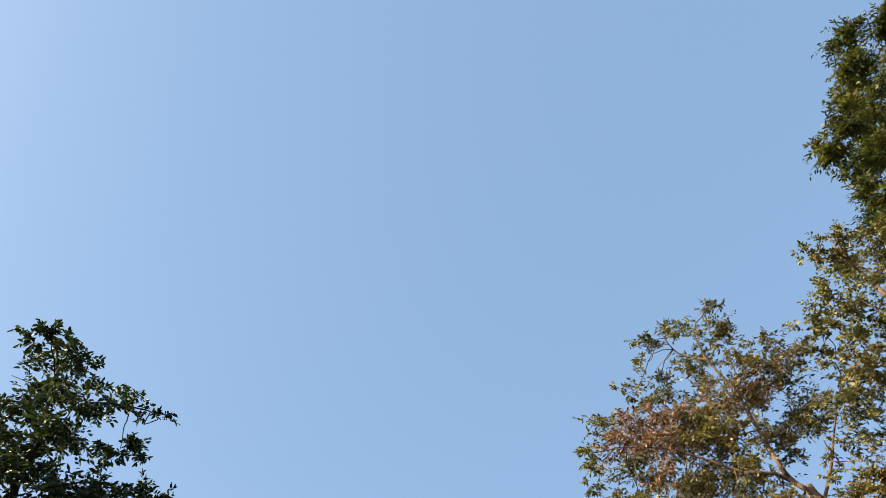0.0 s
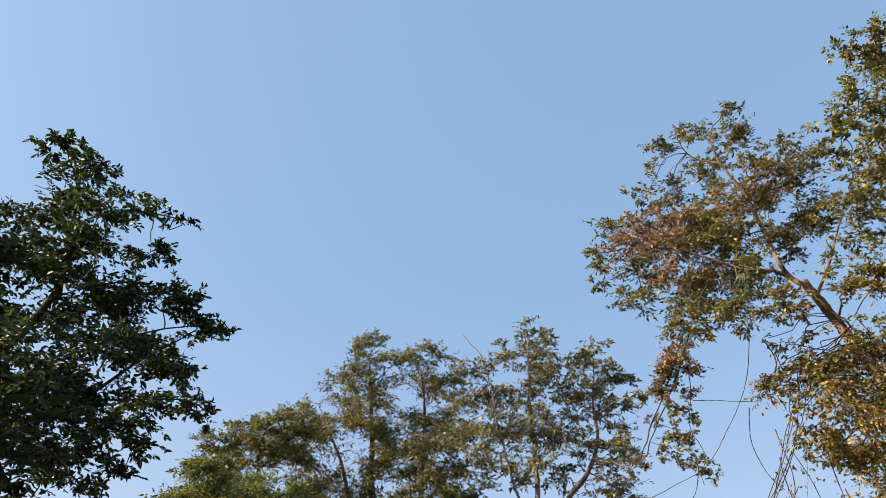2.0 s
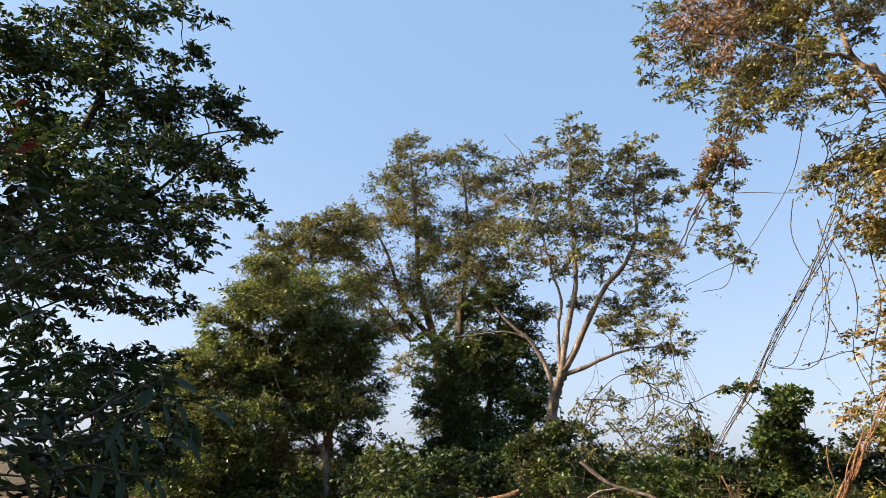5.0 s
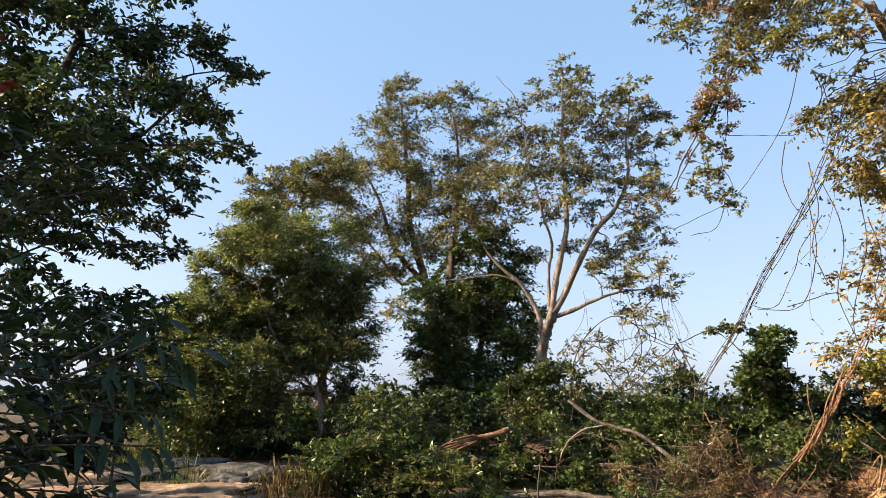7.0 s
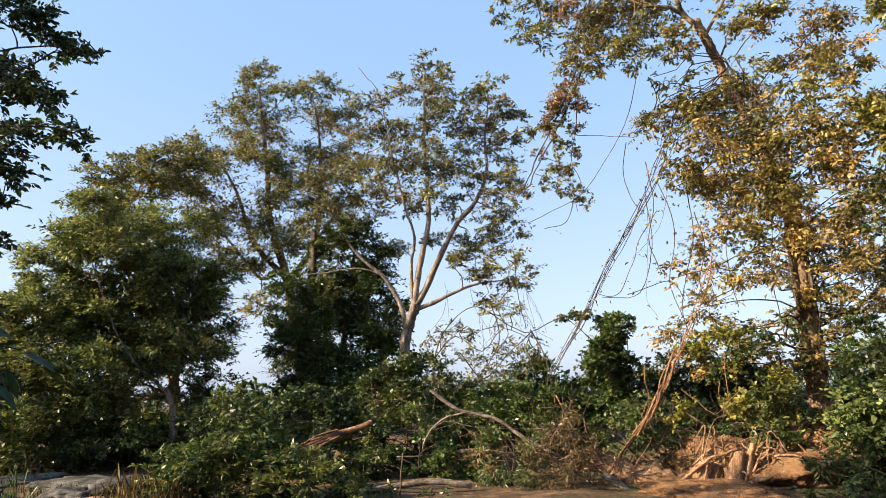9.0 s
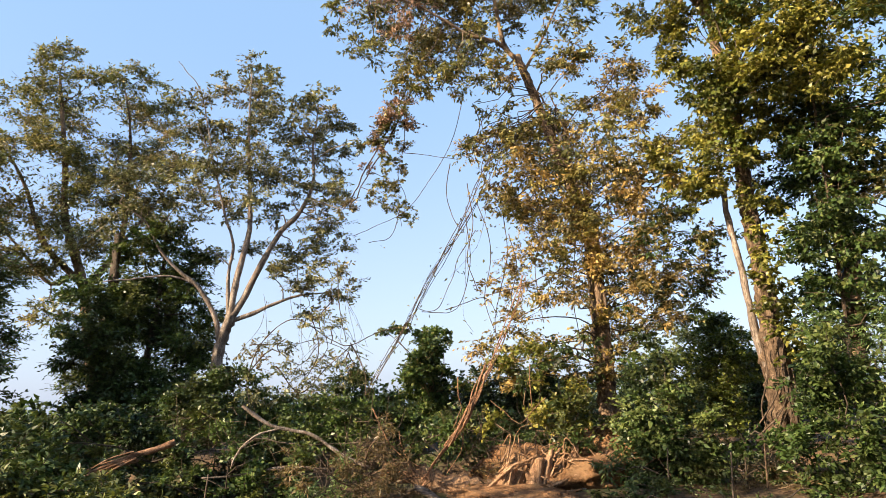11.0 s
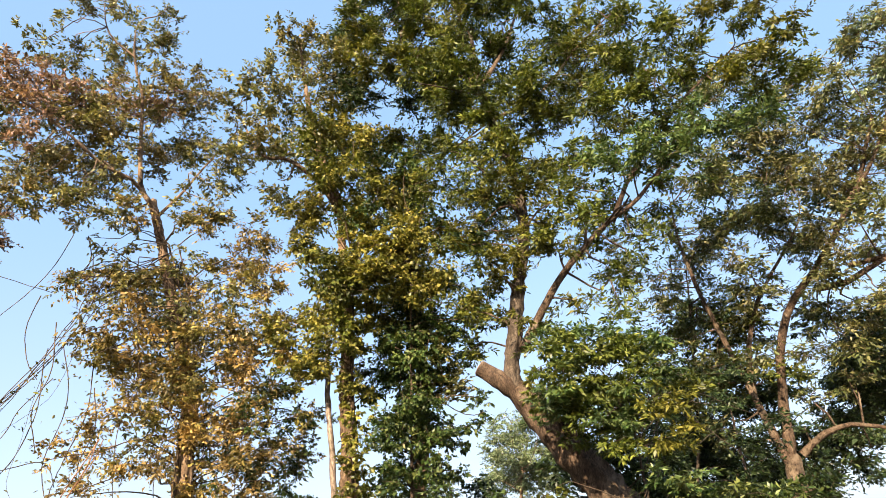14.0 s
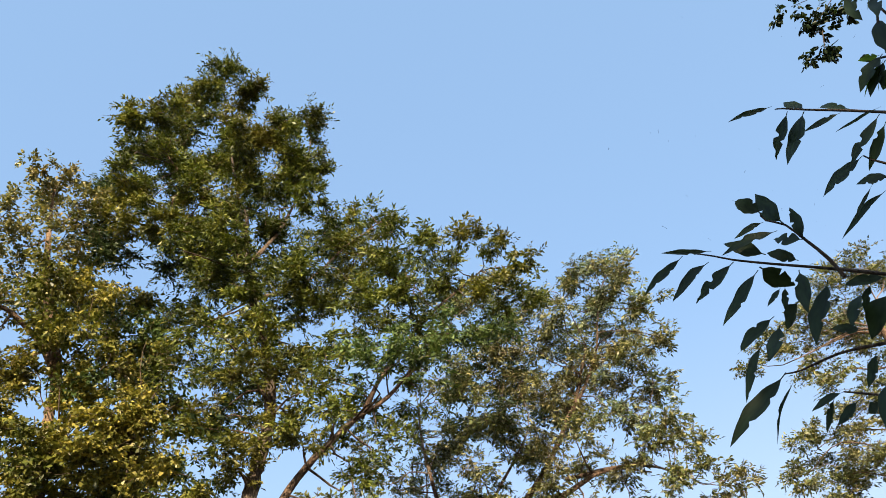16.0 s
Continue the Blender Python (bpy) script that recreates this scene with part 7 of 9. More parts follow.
p = Plant("shrub", "dark shrub behind the thick trunk", "shrub", DARK_BARK, LEAF_SHADE_DARK, size=0.125, dense=330)
p.limb([(13.44, 13.43, ground_z(13.44, 13.43) - 0.05), (13.54, 13.43, 1.148)], 0.016, 0.01, "stem")
p.lobes([(11.34, 15.63, 1.25, 1.07, 0.91), (11.53, 14.55, 1.83, 0.85, 0.72), (12.27, 13.99, 2.38, 0.67, 0.57), (13.05, 14.12, 1.77, 0.94, 0.8), (14.87, 12.72, 2.25, 1, 0.85), (14.26, 12.74, 1.12, 0.97, 0.83), (15.11, 12.17, 1.78, 0.97, 0.82), (14.58, 11.76, 0.83, 0.92, 0.79)], 1)
p.finish()

p = Plant("shrub", "dark green shrub under the lopped tree", "shrub", DARK_BARK, LEAF_SHADE_DARK, size=0.125, dense=330)
p.limb([(14.85, 7.19, ground_z(14.85, 7.19) - 0.05), (14.95, 7.19, 1.589)], 0.016, 0.01, "stem")
p.lobes([(13.35, 9.17, 2.57, 0.73, 0.62), (14.72, 8.66, 2.81, 0.76, 0.65), (15.08, 7.75, 2.6, 0.88, 0.75), (15.03, 6.66, 2.13, 0.83, 0.7), (14.83, 8.05, 3.27, 0.6, 0.42), (15.55, 6.02, 2.32, 0.82, 0.7), (15.98, 5.3, 1.81, 0.93, 0.79), (14.7, 7.73, 1.72, 0.99, 0.84), (15.44, 6.41, 1.41, 0.95, 0.81)], 1)
p.finish()

p = Plant("shrub", "low green shrub with glossy leaves", "shrub", DARK_BARK, LEAF_SHRUB, size=0.12, slim=0.34, dense=520)
p.limb([(-1.59, 11.49, ground_z(-1.59, 11.49) - 0.05), (-1.49, 11.49, 0.7)], 0.016, 0.01, "stem")
p.lobes([(-3.18, 11.71, 0.53, 0.47, 0.4), (-2.45, 11.25, 0.81, 0.46, 0.39), (-2.16, 11.69, 0.32, 0.53, 0.45), (-1.46, 12.06, 0.26, 0.6, 0.51), (-0.63, 11.03, 0.44, 0.51, 0.43), (-0.09, 11.3, 0.13, 0.47, 0.4), (-1.75, 11.3, 0.88, 0.41, 0.35), (-1.05, 11.64, 0.66, 0.38, 0.33)], 1)
p.finish()

p = Plant("shrub", "thin dry brushwood around the fallen trunk", "shrub", BROWN_BARK, LEAF_DRY, size=0.09, slim=0.2, dense=500, twig=0.006)
p.limb([(3.29, 11.33, ground_z(3.29, 11.33) - 0.05), (3.39, 11.33, 0.7)], 0.016, 0.01, "stem")
p.lobes([(2.95, 11.37, 0.59, 0.44, 0.37), (3.69, 11.77, 0.91, 0.46, 0.39), (3.77, 10.79, 0.57, 0.48, 0.41), (3.35, 11.07, 0.22, 0.48, 0.41), (3.57, 10.71, 1.23, 0.27, 0.23), (2.14, 11.21, 0.66, 0.42, 0.36)], 0.8)
p.finish()


# ---------------------------------------------------------------- vines, fallen wood
def vine(name, label, points, r0, r1, bark, leaf=None, every=0.45, size=0.085):
    """A woody stem that hangs or lies, knotty, with a few leaves along it."""
    root = tagged(new(name), label, "vine" if "vine" in name else "branch", "woody vines" if "vine" in name else "")
    path = smooth_line(points, 0.12)
    run = np.linspace(0, 1, len(path))[:, None] * len(path) * 0.12
    for wave, sway in ((1.7, 0.035), (4.3, 0.015)):
        path = path + sway * np.sin(run * wave + RNG.uniform(0, 6.3, 3)) * min(1.0, r0 < 0.03)
    part("stem", mesh_of("stem", *tube(path, r0, r1, 7, 0.18, 0, 0.006), bark, True), root)
    if leaf:
        k = max(4, int(len(path) * 0.12 / every * 2.2))
        base = path[RNG.integers(0, len(path), k)] + RNG.normal(0, 0.07, (k, 3))
        way = unit(RNG.normal(0, 1, (k, 3)) + (0, 0, -0.6))
        long = size * RNG.uniform(0.6, 1.4, k)
        tagged(part("leafage", mesh_of("leafage", *leaves(base, way, long, long * 0.45, True), leaf), root), kind="stuff")
    return root


def strand_bundle(label, points, count, spread, thick, bark, leaf=None, twist=1.4):
    """Woody strands that climb together, winding about one another and fraying at the top."""
    core = smooth_line(points, 0.15)
    s = np.linspace(0, 1, len(core))[:, None]
    for k in range(count):
        turn = 2 * np.pi * (k / count + twist * s * RNG.uniform(0.6, 1.4))
        wide = spread * RNG.uniform(0.3, 1.0) * (0.45 + 1.3 * (1 - s) ** 2)
        path = core + wide * np.concatenate([np.cos(turn), np.sin(turn), 0.4 * np.sin(1.7 * turn)], 1)
        from_, to = (0, len(path)) if k < 3 else (int(RNG.uniform(0, 0.35) * len(path)), int(RNG.uniform(0.7, 1.0) * len(path)))
        r = thick * RNG.uniform(0.55, 1.15)
        vine("vine", label, path[from_:to:3], r, r * 0.75, bark, leaf if k % 2 == 0 else None, size=0.075)


strand_bundle("thin brown woody vine hanging between trees", [(7.62, 12.92, 8.42), (7.25, 13.13, 7.35), (6.98, 13.28, 6.76), (6.77, 13.38, 6.24), (6.47, 13.53, 5.65), (6.16, 13.68, 5.04), (5.65, 13.89, 4.17), (5.3, 14.03, 3.52), (5.05, 14.12, 3.11), (4.6, 14.28, 2.4), (4.3, 14.4, 1.7)], 7, 0.13, 0.0105, VINE_BARK, LEAF_OLIVE)
vine("vine", "thin brown woody vine hanging in a loop", [(6.79, 13.37, 5.53), (6.7, 13.42, 5.37), (6.41, 13.56, 4.89), (6.33, 13.6, 4.54), (6.1, 13.7, 4.07), (5.93, 13.78, 3.76), (5.72, 13.87, 3.68), (5.5, 13.96, 3.74)], 0.009, 0.007, VINE_BARK, LEAF_OLIVE)
vine("vine", "thin brown woody vine hanging between trees", [(5.51, 14.49, 7.81), (5.96, 14.31, 7.79), (6.68, 13.99, 7.57)], 0.009, 0.0063, VINE_BARK)
vine("vine", "thin brown woody vine hanging between trees", [(6.84, 13.91, 9.08), (6.51, 14.07, 7.77), (5.89, 14.34, 6.78), (5.36, 14.54, 6.24), (4.65, 14.79, 5.9), (4.22, 14.91, 5.66)], 0.009, 0.0063, VINE_BARK)
vine("vine", "thin brown woody vine hanging between trees", [(6.57, 14.04, 7.48), (6.45, 14.09, 6.7), (6.56, 14.04, 6.03), (6.75, 13.96, 5.64)], 0.011, 0.0077, VINE_BARK)
vine("vine", "thin brown woody vine hanging between trees", [(1.88, 15.39, 2.32), (2.28, 15.33, 3.23), (2.92, 15.22, 3.63), (3.63, 15.07, 3.21), (4.1, 14.95, 3.03), (4.91, 14.7, 3.35), (5.55, 14.47, 3.37)], 0.012, 0.0084, VINE_BARK, LEAF_OLIVE)
vine("vine", "thin brown woody vine hanging between trees", [(2.51, 15.29, 2.59), (3.05, 15.2, 1.96), (3.73, 15.05, 2.6), (4.12, 14.94, 3.03)], 0.014, 0.0098, VINE_BARK)
vine("vine", "thin brown woody vine hanging between trees", [(3.83, 15.02, 4.94), (3.88, 15.01, 3.88), (4.04, 14.96, 3.08)], 0.012, 0.0084, VINE_BARK, LEAF_RUST)
vine("vine", "thin brown woody vine hanging between trees", [(3.17, 15.17, 3.89), (3.44, 15.11, 2.85), (2.93, 15.22, 1.94)], 0.012, 0.0084, VINE_BARK, LEAF_OLIVE)
vine("vine", "thin brown woody vine hanging between trees", [(1.89, 15.38, 3.1), (2.9, 15.23, 3.11), (3.75, 15.04, 3.23)], 0.01, 0.007, VINE_BARK, LEAF_OLIVE)
vine("vine", "thin brown woody vine hanging between trees", [(4.1, 14.95, 3.03), (4.41, 14.86, 2.36), (4.43, 14.85, 1.87), (4.49, 14.84, 1.39)], 0.015, 0.0105, VINE_BARK)
vine("vine", "thin brown woody vine hanging between trees", [(5.31, 14.56, 6.32), (5.1, 14.64, 5.66), (4.63, 14.79, 5.5)], 0.01, 0.007, VINE_BARK, LEAF_OLIVE)
vine("vine", "thin brown woody vine hanging between trees", [(7.08, 13.79, 6.46), (7.34, 13.65, 5.17), (7.15, 13.75, 3.98), (7.33, 13.66, 3.04)], 0.011, 0.0077, VINE_BARK, LEAF_OLIVE)
vine("vine", "thin brown woody vine hanging between trees", [(6.88, 13.89, 6.37), (6.85, 13.9, 4.85), (6.48, 14.08, 3.78), (5.78, 14.38, 3.75)], 0.01, 0.007, VINE_BARK)
vine("vine", "thin brown woody vine hanging between trees", [(7.64, 13.48, 6.61), (7.68, 13.47, 5), (7.29, 13.68, 3.51), (7.46, 13.59, 2.59)], 0.012, 0.0084, VINE_BARK, LEAF_YELLOW)
vine("vine", "thin brown woody vine hanging between trees", [(6.29, 14.17, 3.79), (7.06, 13.8, 3.99), (7.37, 13.63, 3.5)], 0.01, 0.007, VINE_BARK, LEAF_OLIVE)
strand_bundle("rust-coloured woody vine climbing from the bank", [(6.31, 10.44, 3.85), (6.22, 10.5, 3.5), (6.13, 10.55, 3.27), (5.95, 10.65, 2.87), (5.73, 10.77, 2.44), (5.59, 10.84, 2.13), (5.36, 10.96, 1.7), (5.14, 11.06, 1.21), (4.85, 11.2, 0.8), (4.53, 11.33, 0.36), (4.4, 11.38, 0.1)], 4, 0.05, 0.0115, RED_WOOD, LEAF_OLIVE)
strand_bundle("rust-coloured woody vine climbing from the bank", [(5.66, 10.8, 2.27), (5.48, 10.9, 1.92), (5.36, 10.96, 1.7), (5.14, 11.06, 1.21), (4.85, 11.2, 0.8), (4.53, 11.33, 0.36), (4.4, 11.38, 0.1)], 6, 0.075, 0.019, RED_WOOD)
vine("vine", "rust-coloured woody vine climbing from the bank", [(5.99, 10.63, 3.03), (6.24, 10.48, 3.15), (6.5, 10.32, 3.27)], 0.012, 0.008, VINE_BARK, LEAF_YELLOW)
vine("vine", "rust-coloured woody vine climbing from the bank", [(5.1, 11.08, 1.3), (5.13, 11.07, 1.02), (5.1, 11.08, 0.7), (4.96, 11.15, 0.48), (4.85, 11.2, 0.3)], 0.01, 0.006, RED_WOOD)
vine("vine", "rust-coloured woody vine climbing from the bank", [(5.08, 11.09, 2.07), (5.08, 11.09, 1.75), (5.15, 11.06, 1.53), (5.11, 11.08, 1.38), (5.01, 11.12, 1.16)], 0.009, 0.0063, RED_WOOD)
vine("vine", "rust-coloured woody vine climbing from the bank", [(6.27, 10.46, 2.21), (6.23, 10.49, 1.83), (6.24, 10.48, 1.4)], 0.0105, 0.00735, RED_WOOD)
vine("vine", "rust-coloured woody vine climbing from the bank", [(6.46, 10.35, 1.59), (6.28, 10.46, 1.41), (6.04, 10.6, 1.14), (5.79, 10.74, 1.35), (5.57, 10.85, 1.53)], 0.009, 0.0063, RED_WOOD)
vine("vine", "rust-coloured woody vine climbing from the bank", [(4.04, 11.51, 1.1), (4.08, 11.5, 0.87), (4.21, 11.45, 0.59), (4.39, 11.38, 0.47), (4.49, 11.34, 0.29)], 0.009, 0.006, RED_WOOD)
vine("vine", "rust-coloured woody vine climbing from the bank", [(3.66, 11.64, 1.51), (3.79, 11.6, 1.16), (3.88, 11.57, 0.91), (4.08, 11.5, 0.68), (4.3, 11.42, 0.35)], 0.012, 0.0084, RED_WOOD)
vine("vine", "thin leafy strand of creeper hanging straight down", [(11.03, 8.62, 8.07), (11, 8.66, 6.86), (10.82, 8.89, 5.73), (10.83, 8.87, 4.63)], 0.01, 0.007, VINE_BARK, LEAF_YELLOW)
vine("vine", "thin leafy strand of creeper hanging straight down", [(12.2, 8.02, 8.89), (12.14, 8.11, 7.39), (11.94, 8.4, 6.01), (11.92, 8.43, 4.66)], 0.01, 0.007, VINE_BARK, LEAF_IVY)
vine("vine", "thin leafy strand of creeper hanging straight down", [(7.78, 12.23, 6.76), (7.85, 12.19, 5.52), (7.69, 12.29, 4.35), (7.81, 12.22, 3.23)], 0.01, 0.007, VINE_BARK, LEAF_YELLOW)
vine("vine", "thin leafy strand of creeper hanging straight down", [(9.15, 11.38, 6.9), (9.18, 11.35, 5.86), (9.01, 11.49, 4.89), (9.09, 11.43, 3.93)], 0.01, 0.007, VINE_BARK, LEAF_YELLOW)
vine("vine", "thin leafy strand of creeper hanging straight down", [(8.37, 11.72, 6.02), (8.41, 11.69, 4.78), (8.25, 11.8, 3.61), (8.34, 11.74, 2.49)], 0.01, 0.007, VINE_BARK, LEAF_YELLOW)
vine("vine", "thin leafy strand of creeper hanging straight down", [(6.91, 12.86, 8.23), (6.99, 12.82, 7.55), (6.84, 12.9, 6.88), (6.98, 12.83, 6.23)], 0.01, 0.007, VINE_BARK, LEAF_YELLOW)
vine("vine", "thin leafy strand of creeper hanging straight down", [(9.73, 10.89, 6.01), (9.74, 10.87, 5.01), (9.57, 11.02, 4.07), (9.64, 10.97, 3.16)], 0.01, 0.007, VINE_BARK, LEAF_YELLOW)
vine("vine", "thin leafy strand of creeper hanging straight down", [(7.19, 12.48, 5.24), (7.26, 12.44, 4.55), (7.12, 12.52, 3.89), (7.24, 12.45, 3.24)], 0.01, 0.007, VINE_BARK, LEAF_YELLOW)
vine("vine", "thin leafy strand of creeper hanging straight down", [(12.05, 7.51, 7.89), (11.98, 7.62, 6.36), (11.78, 7.92, 4.95), (11.75, 7.97, 3.58)], 0.01, 0.007, VINE_BARK, LEAF_IVY)
vine("vine", "thin leafy strand of creeper hanging straight down", [(12.63, 7.71, 6.43), (12.58, 7.79, 5.28), (12.41, 8.06, 4.22), (12.4, 8.08, 3.16)], 0.01, 0.007, VINE_BARK, LEAF_IVY)
vine("vine", "thin leafy strand of creeper hanging straight down", [(6.43, 12.99, 6.6), (6.52, 12.95, 5.7), (6.39, 13.01, 4.83), (6.54, 12.94, 4)], 0.01, 0.007, VINE_BARK, LEAF_YELLOW)
vine("vine", "thin leafy strand of creeper hanging straight down", [(6.9, 13.32, 8.87), (6.99, 13.27, 8.26), (6.83, 13.35, 7.65), (6.98, 13.28, 7.07)], 0.01, 0.007, VINE_BARK, LEAF_YELLOW)
vine("vine", "brown climbing root clinging to the thick trunk", [(10.42, 9.43, 0.68), (10.63, 9.18, 1.13), (10.78, 9.01, 1.64), (10.81, 8.98, 2.27)], 0.018, 0.0126, VINE_BARK)
vine("vine", "brown climbing root clinging to the thick trunk", [(10.48, 9.36, 0.63), (10.69, 9.12, 1.03), (10.84, 8.93, 1.53), (10.86, 8.91, 2.05)], 0.018, 0.0126, VINE_BARK)
vine("vine", "brown climbing root clinging to the thick trunk", [(10.81, 8.98, 0.52), (10.89, 8.88, 1.22), (10.87, 8.9, 1.84), (10.87, 8.9, 2.48)], 0.018, 0.0126, VINE_BARK)
vine("vine", "brown climbing root clinging to the thick trunk", [(10.93, 8.83, 0.61), (10.95, 8.8, 1.32), (10.93, 8.83, 1.94)], 0.018, 0.0126, VINE_BARK)
vine("vine", "brown climbing root clinging to the thick trunk", [(10.56, 9.27, 0.83), (10.57, 9.26, 1.24), (10.69, 9.11, 1.75), (10.69, 9.12, 2.39)], 0.018, 0.0126, VINE_BARK)
vine("vine", "hair-thin tangled vine with few leaves", [(4.24, 15.84, 3.78), (4.54, 15.76, 2.64), (4.22, 15.85, 2.12)], 0.0045, 0.003, VINE_BARK)
vine("vine", "hair-thin tangled vine with few leaves", [(2.32, 17.65, 3.43), (2.67, 17.6, 3.16), (3.11, 17.53, 3.18)], 0.0045, 0.003, VINE_BARK, LEAF_OLIVE)
vine("vine", "hair-thin tangled vine with few leaves", [(2.75, 15.25, 4.58), (2.91, 15.23, 3.6), (3.59, 15.08, 2.72)], 0.0045, 0.003, VINE_BARK)
vine("vine", "hair-thin tangled vine with few leaves", [(3.4, 16.96, 4.72), (3.32, 16.98, 3.32), (3.82, 16.87, 2.03)], 0.0045, 0.003, VINE_BARK, LEAF_OLIVE)
vine("vine", "hair-thin tangled vine with few leaves", [(3.65, 15.68, 3.39), (3.14, 15.79, 2.72), (2.96, 15.82, 2.24)], 0.0045, 0.003, VINE_BARK)
vine("vine", "hair-thin tangled vine with few leaves", [(3.97, 15.19, 3.43), (4.29, 15.1, 3.03), (4.68, 14.99, 2.81)], 0.0045, 0.003, VINE_BARK, LEAF_OLIVE)
vine("vine", "hair-thin tangled vine with few leaves", [(4.57, 17.31, 5.09), (4.95, 17.2, 3.14), (5.43, 17.06, 1.98)], 0.0045, 0.003, VINE_BARK)
vine("vine", "hair-thin tangled vine with few leaves", [(3.76, 15.55, 3.52), (4.24, 15.43, 2.93), (4.33, 15.4, 3.08)], 0.0045, 0.003, VINE_BARK, LEAF_OLIVE)
vine("vine", "hair-thin tangled vine with few leaves", [(2.36, 16.94, 4.5), (2.54, 16.91, 3.38), (2.59, 16.9, 2.75)], 0.0045, 0.003, VINE_BARK)
vine("vine", "hair-thin tangled vine with few leaves", [(4.67, 16.76, 5.16), (4.4, 16.83, 3.37), (4.9, 16.7, 2.17)], 0.0045, 0.003, VINE_BARK, LEAF_OLIVE)
vine("vine", "hair-thin tangled vine with few leaves", [(4.05, 17.02, 4.48), (3.91, 17.06, 3.39), (3.8, 17.08, 3.26)], 0.0045, 0.003, VINE_BARK)
vine("vine", "hair-thin tangled vine with few leaves", [(3.53, 14.58, 3.88), (3.09, 14.68, 3.12), (3.12, 14.67, 2.71)], 0.0045, 0.003, VINE_BARK, LEAF_OLIVE)
vine("vine", "hair-thin tangled vine with few leaves", [(3.55, 17.65, 3.78), (3.44, 17.67, 2.47), (3.25, 17.7, 2.09)], 0.0045, 0.003, VINE_BARK)
vine("vine", "hair-thin tangled vine with few leaves", [(2.47, 16.62, 4.34), (2.34, 16.64, 3.68), (1.84, 16.7, 3.04)], 0.0045, 0.003, VINE_BARK, LEAF_OLIVE)
vine("vine", "hair-thin tangled vine with few leaves", [(4.43, 16.21, 4.28), (4.82, 16.09, 3.23), (4.87, 16.08, 3.05)], 0.0045, 0.003, VINE_BARK)
vine("vine", "hair-thin tangled vine with few leaves", [(4.5, 16.5, 4.09), (4.88, 16.39, 3.46), (4.78, 16.42, 3.24)], 0.0045, 0.003, VINE_BARK, LEAF_OLIVE)
vine("vine", "hair-thin creeper strand with few leaves", [(6.99, 12.82, 6.87), (6.74, 12.95, 5.27), (6.04, 13.29, 4.37)], 0.0045, 0.003, VINE_BARK, LEAF_OLIVE)
vine("vine", "hair-thin creeper strand with few leaves", [(6.6, 13.36, 5.52), (6.38, 13.46, 3.78), (6.57, 13.37, 3.17)], 0.0045, 0.003, VINE_BARK, LEAF_OLIVE)


def brush_pile(label, rows, count, bark, reach=0.5, thick=0.008):
    """A tangle of thin dead sticks round several hearts."""
    a, b = [], []
    for x, y, z, r, h in rows:
        p = np.array([x, y, z]) + RNG.normal(0, 0.5, (count, 3)) * (r, r, h)
        w = unit(RNG.normal(0, 1, (count, 3)) * (1, 1, 0.9) + (0, 0, 0.3)) * RNG.uniform(0.3, 1.2, (count, 1)) * reach
        q = p + w + RNG.normal(0, 0.06, (count, 3))
        a += [p, q]
        b += [q, q + w * 0.8 + RNG.normal(0, 0.12, (count, 3))]
    return tagged(new("brush_pile", mesh_of("brush_pile", *sticks(np.vstack(a), np.vstack(b), thick), bark)), label, "brushwood", kind="stuff")


brush_pile("tangle of dry reddish sticks over the fallen trunk", [(3.68, 11.74, 0.91, 0.4, 0.34), (3.54, 11.67, 0.43, 0.51, 0.43), (4.15, 11.91, 0.17, 0.47, 0.4), (3.03, 11.7, 0.28, 0.5, 0.43), (4.28, 11.4, -0.08, 0.45, 0.38)], 45, VINE_BARK)
brush_pile("tangle of dead grey sticks in the dark brush", [(1.1, 14.12, 0.64, 0.63, 0.54), (1.93, 13.7, 0.83, 0.63, 0.54), (2.43, 13.98, 0.23, 0.65, 0.55), (1.46, 14.31, 0.06, 0.64, 0.55), (0.65, 13.87, 1, 0.49, 0.42)], 24, VINE_BARK)
brush_pile("dry sticks and runners on the bank face", [(6.17, 11.7, 0.35, 0.61, 0.52), (6.69, 10.93, 0.27, 0.59, 0.5), (7.57, 11.1, 0.4, 0.49, 0.42), (9.78, 8.71, 0.03, 0.54, 0.46), (9.54, 9.25, -0.19, 0.45, 0.38), (10.09, 8.14, -0.12, 0.52, 0.44), (5.63, 12.09, 0.47, 0.5, 0.42)], 60, VINE_BARK)
p = Plant("dead_branch", "dead hanging branch with dry pinkish-brown leaves", "branch", VINE_BARK, LEAF_BROWN, size=0.085, dense=620, ragged=0.4, twig=0.005)
p.limb([(5.98, 15.38, 10.18), (5.79, 15.45, 9.73), (5.48, 15.56, 8.99), (5.2, 15.66, 8.43), (4.92, 15.75, 7.93), (4.55, 15.86, 7.13), (4.28, 15.93, 6.64)], 0.022, 0.014, "limb", wobble=0.025)
p.limb([(6.08, 15.34, 10.08), (5.86, 15.43, 9.48), (5.55, 15.54, 8.82), (5.25, 15.64, 8.23), (4.87, 15.76, 7.58), (4.6, 15.85, 6.99), (4.42, 15.9, 6.75)], 0.02, 0.012, "limb", wobble=0.025)
p.limb([(5.86, 15.43, 9.48), (5.84, 15.43, 8.46), (5.65, 15.5, 7.56), (5.87, 15.42, 6.93), (5.69, 15.49, 6.14)], 0.011, 0.006, "limb", wobble=0.03)
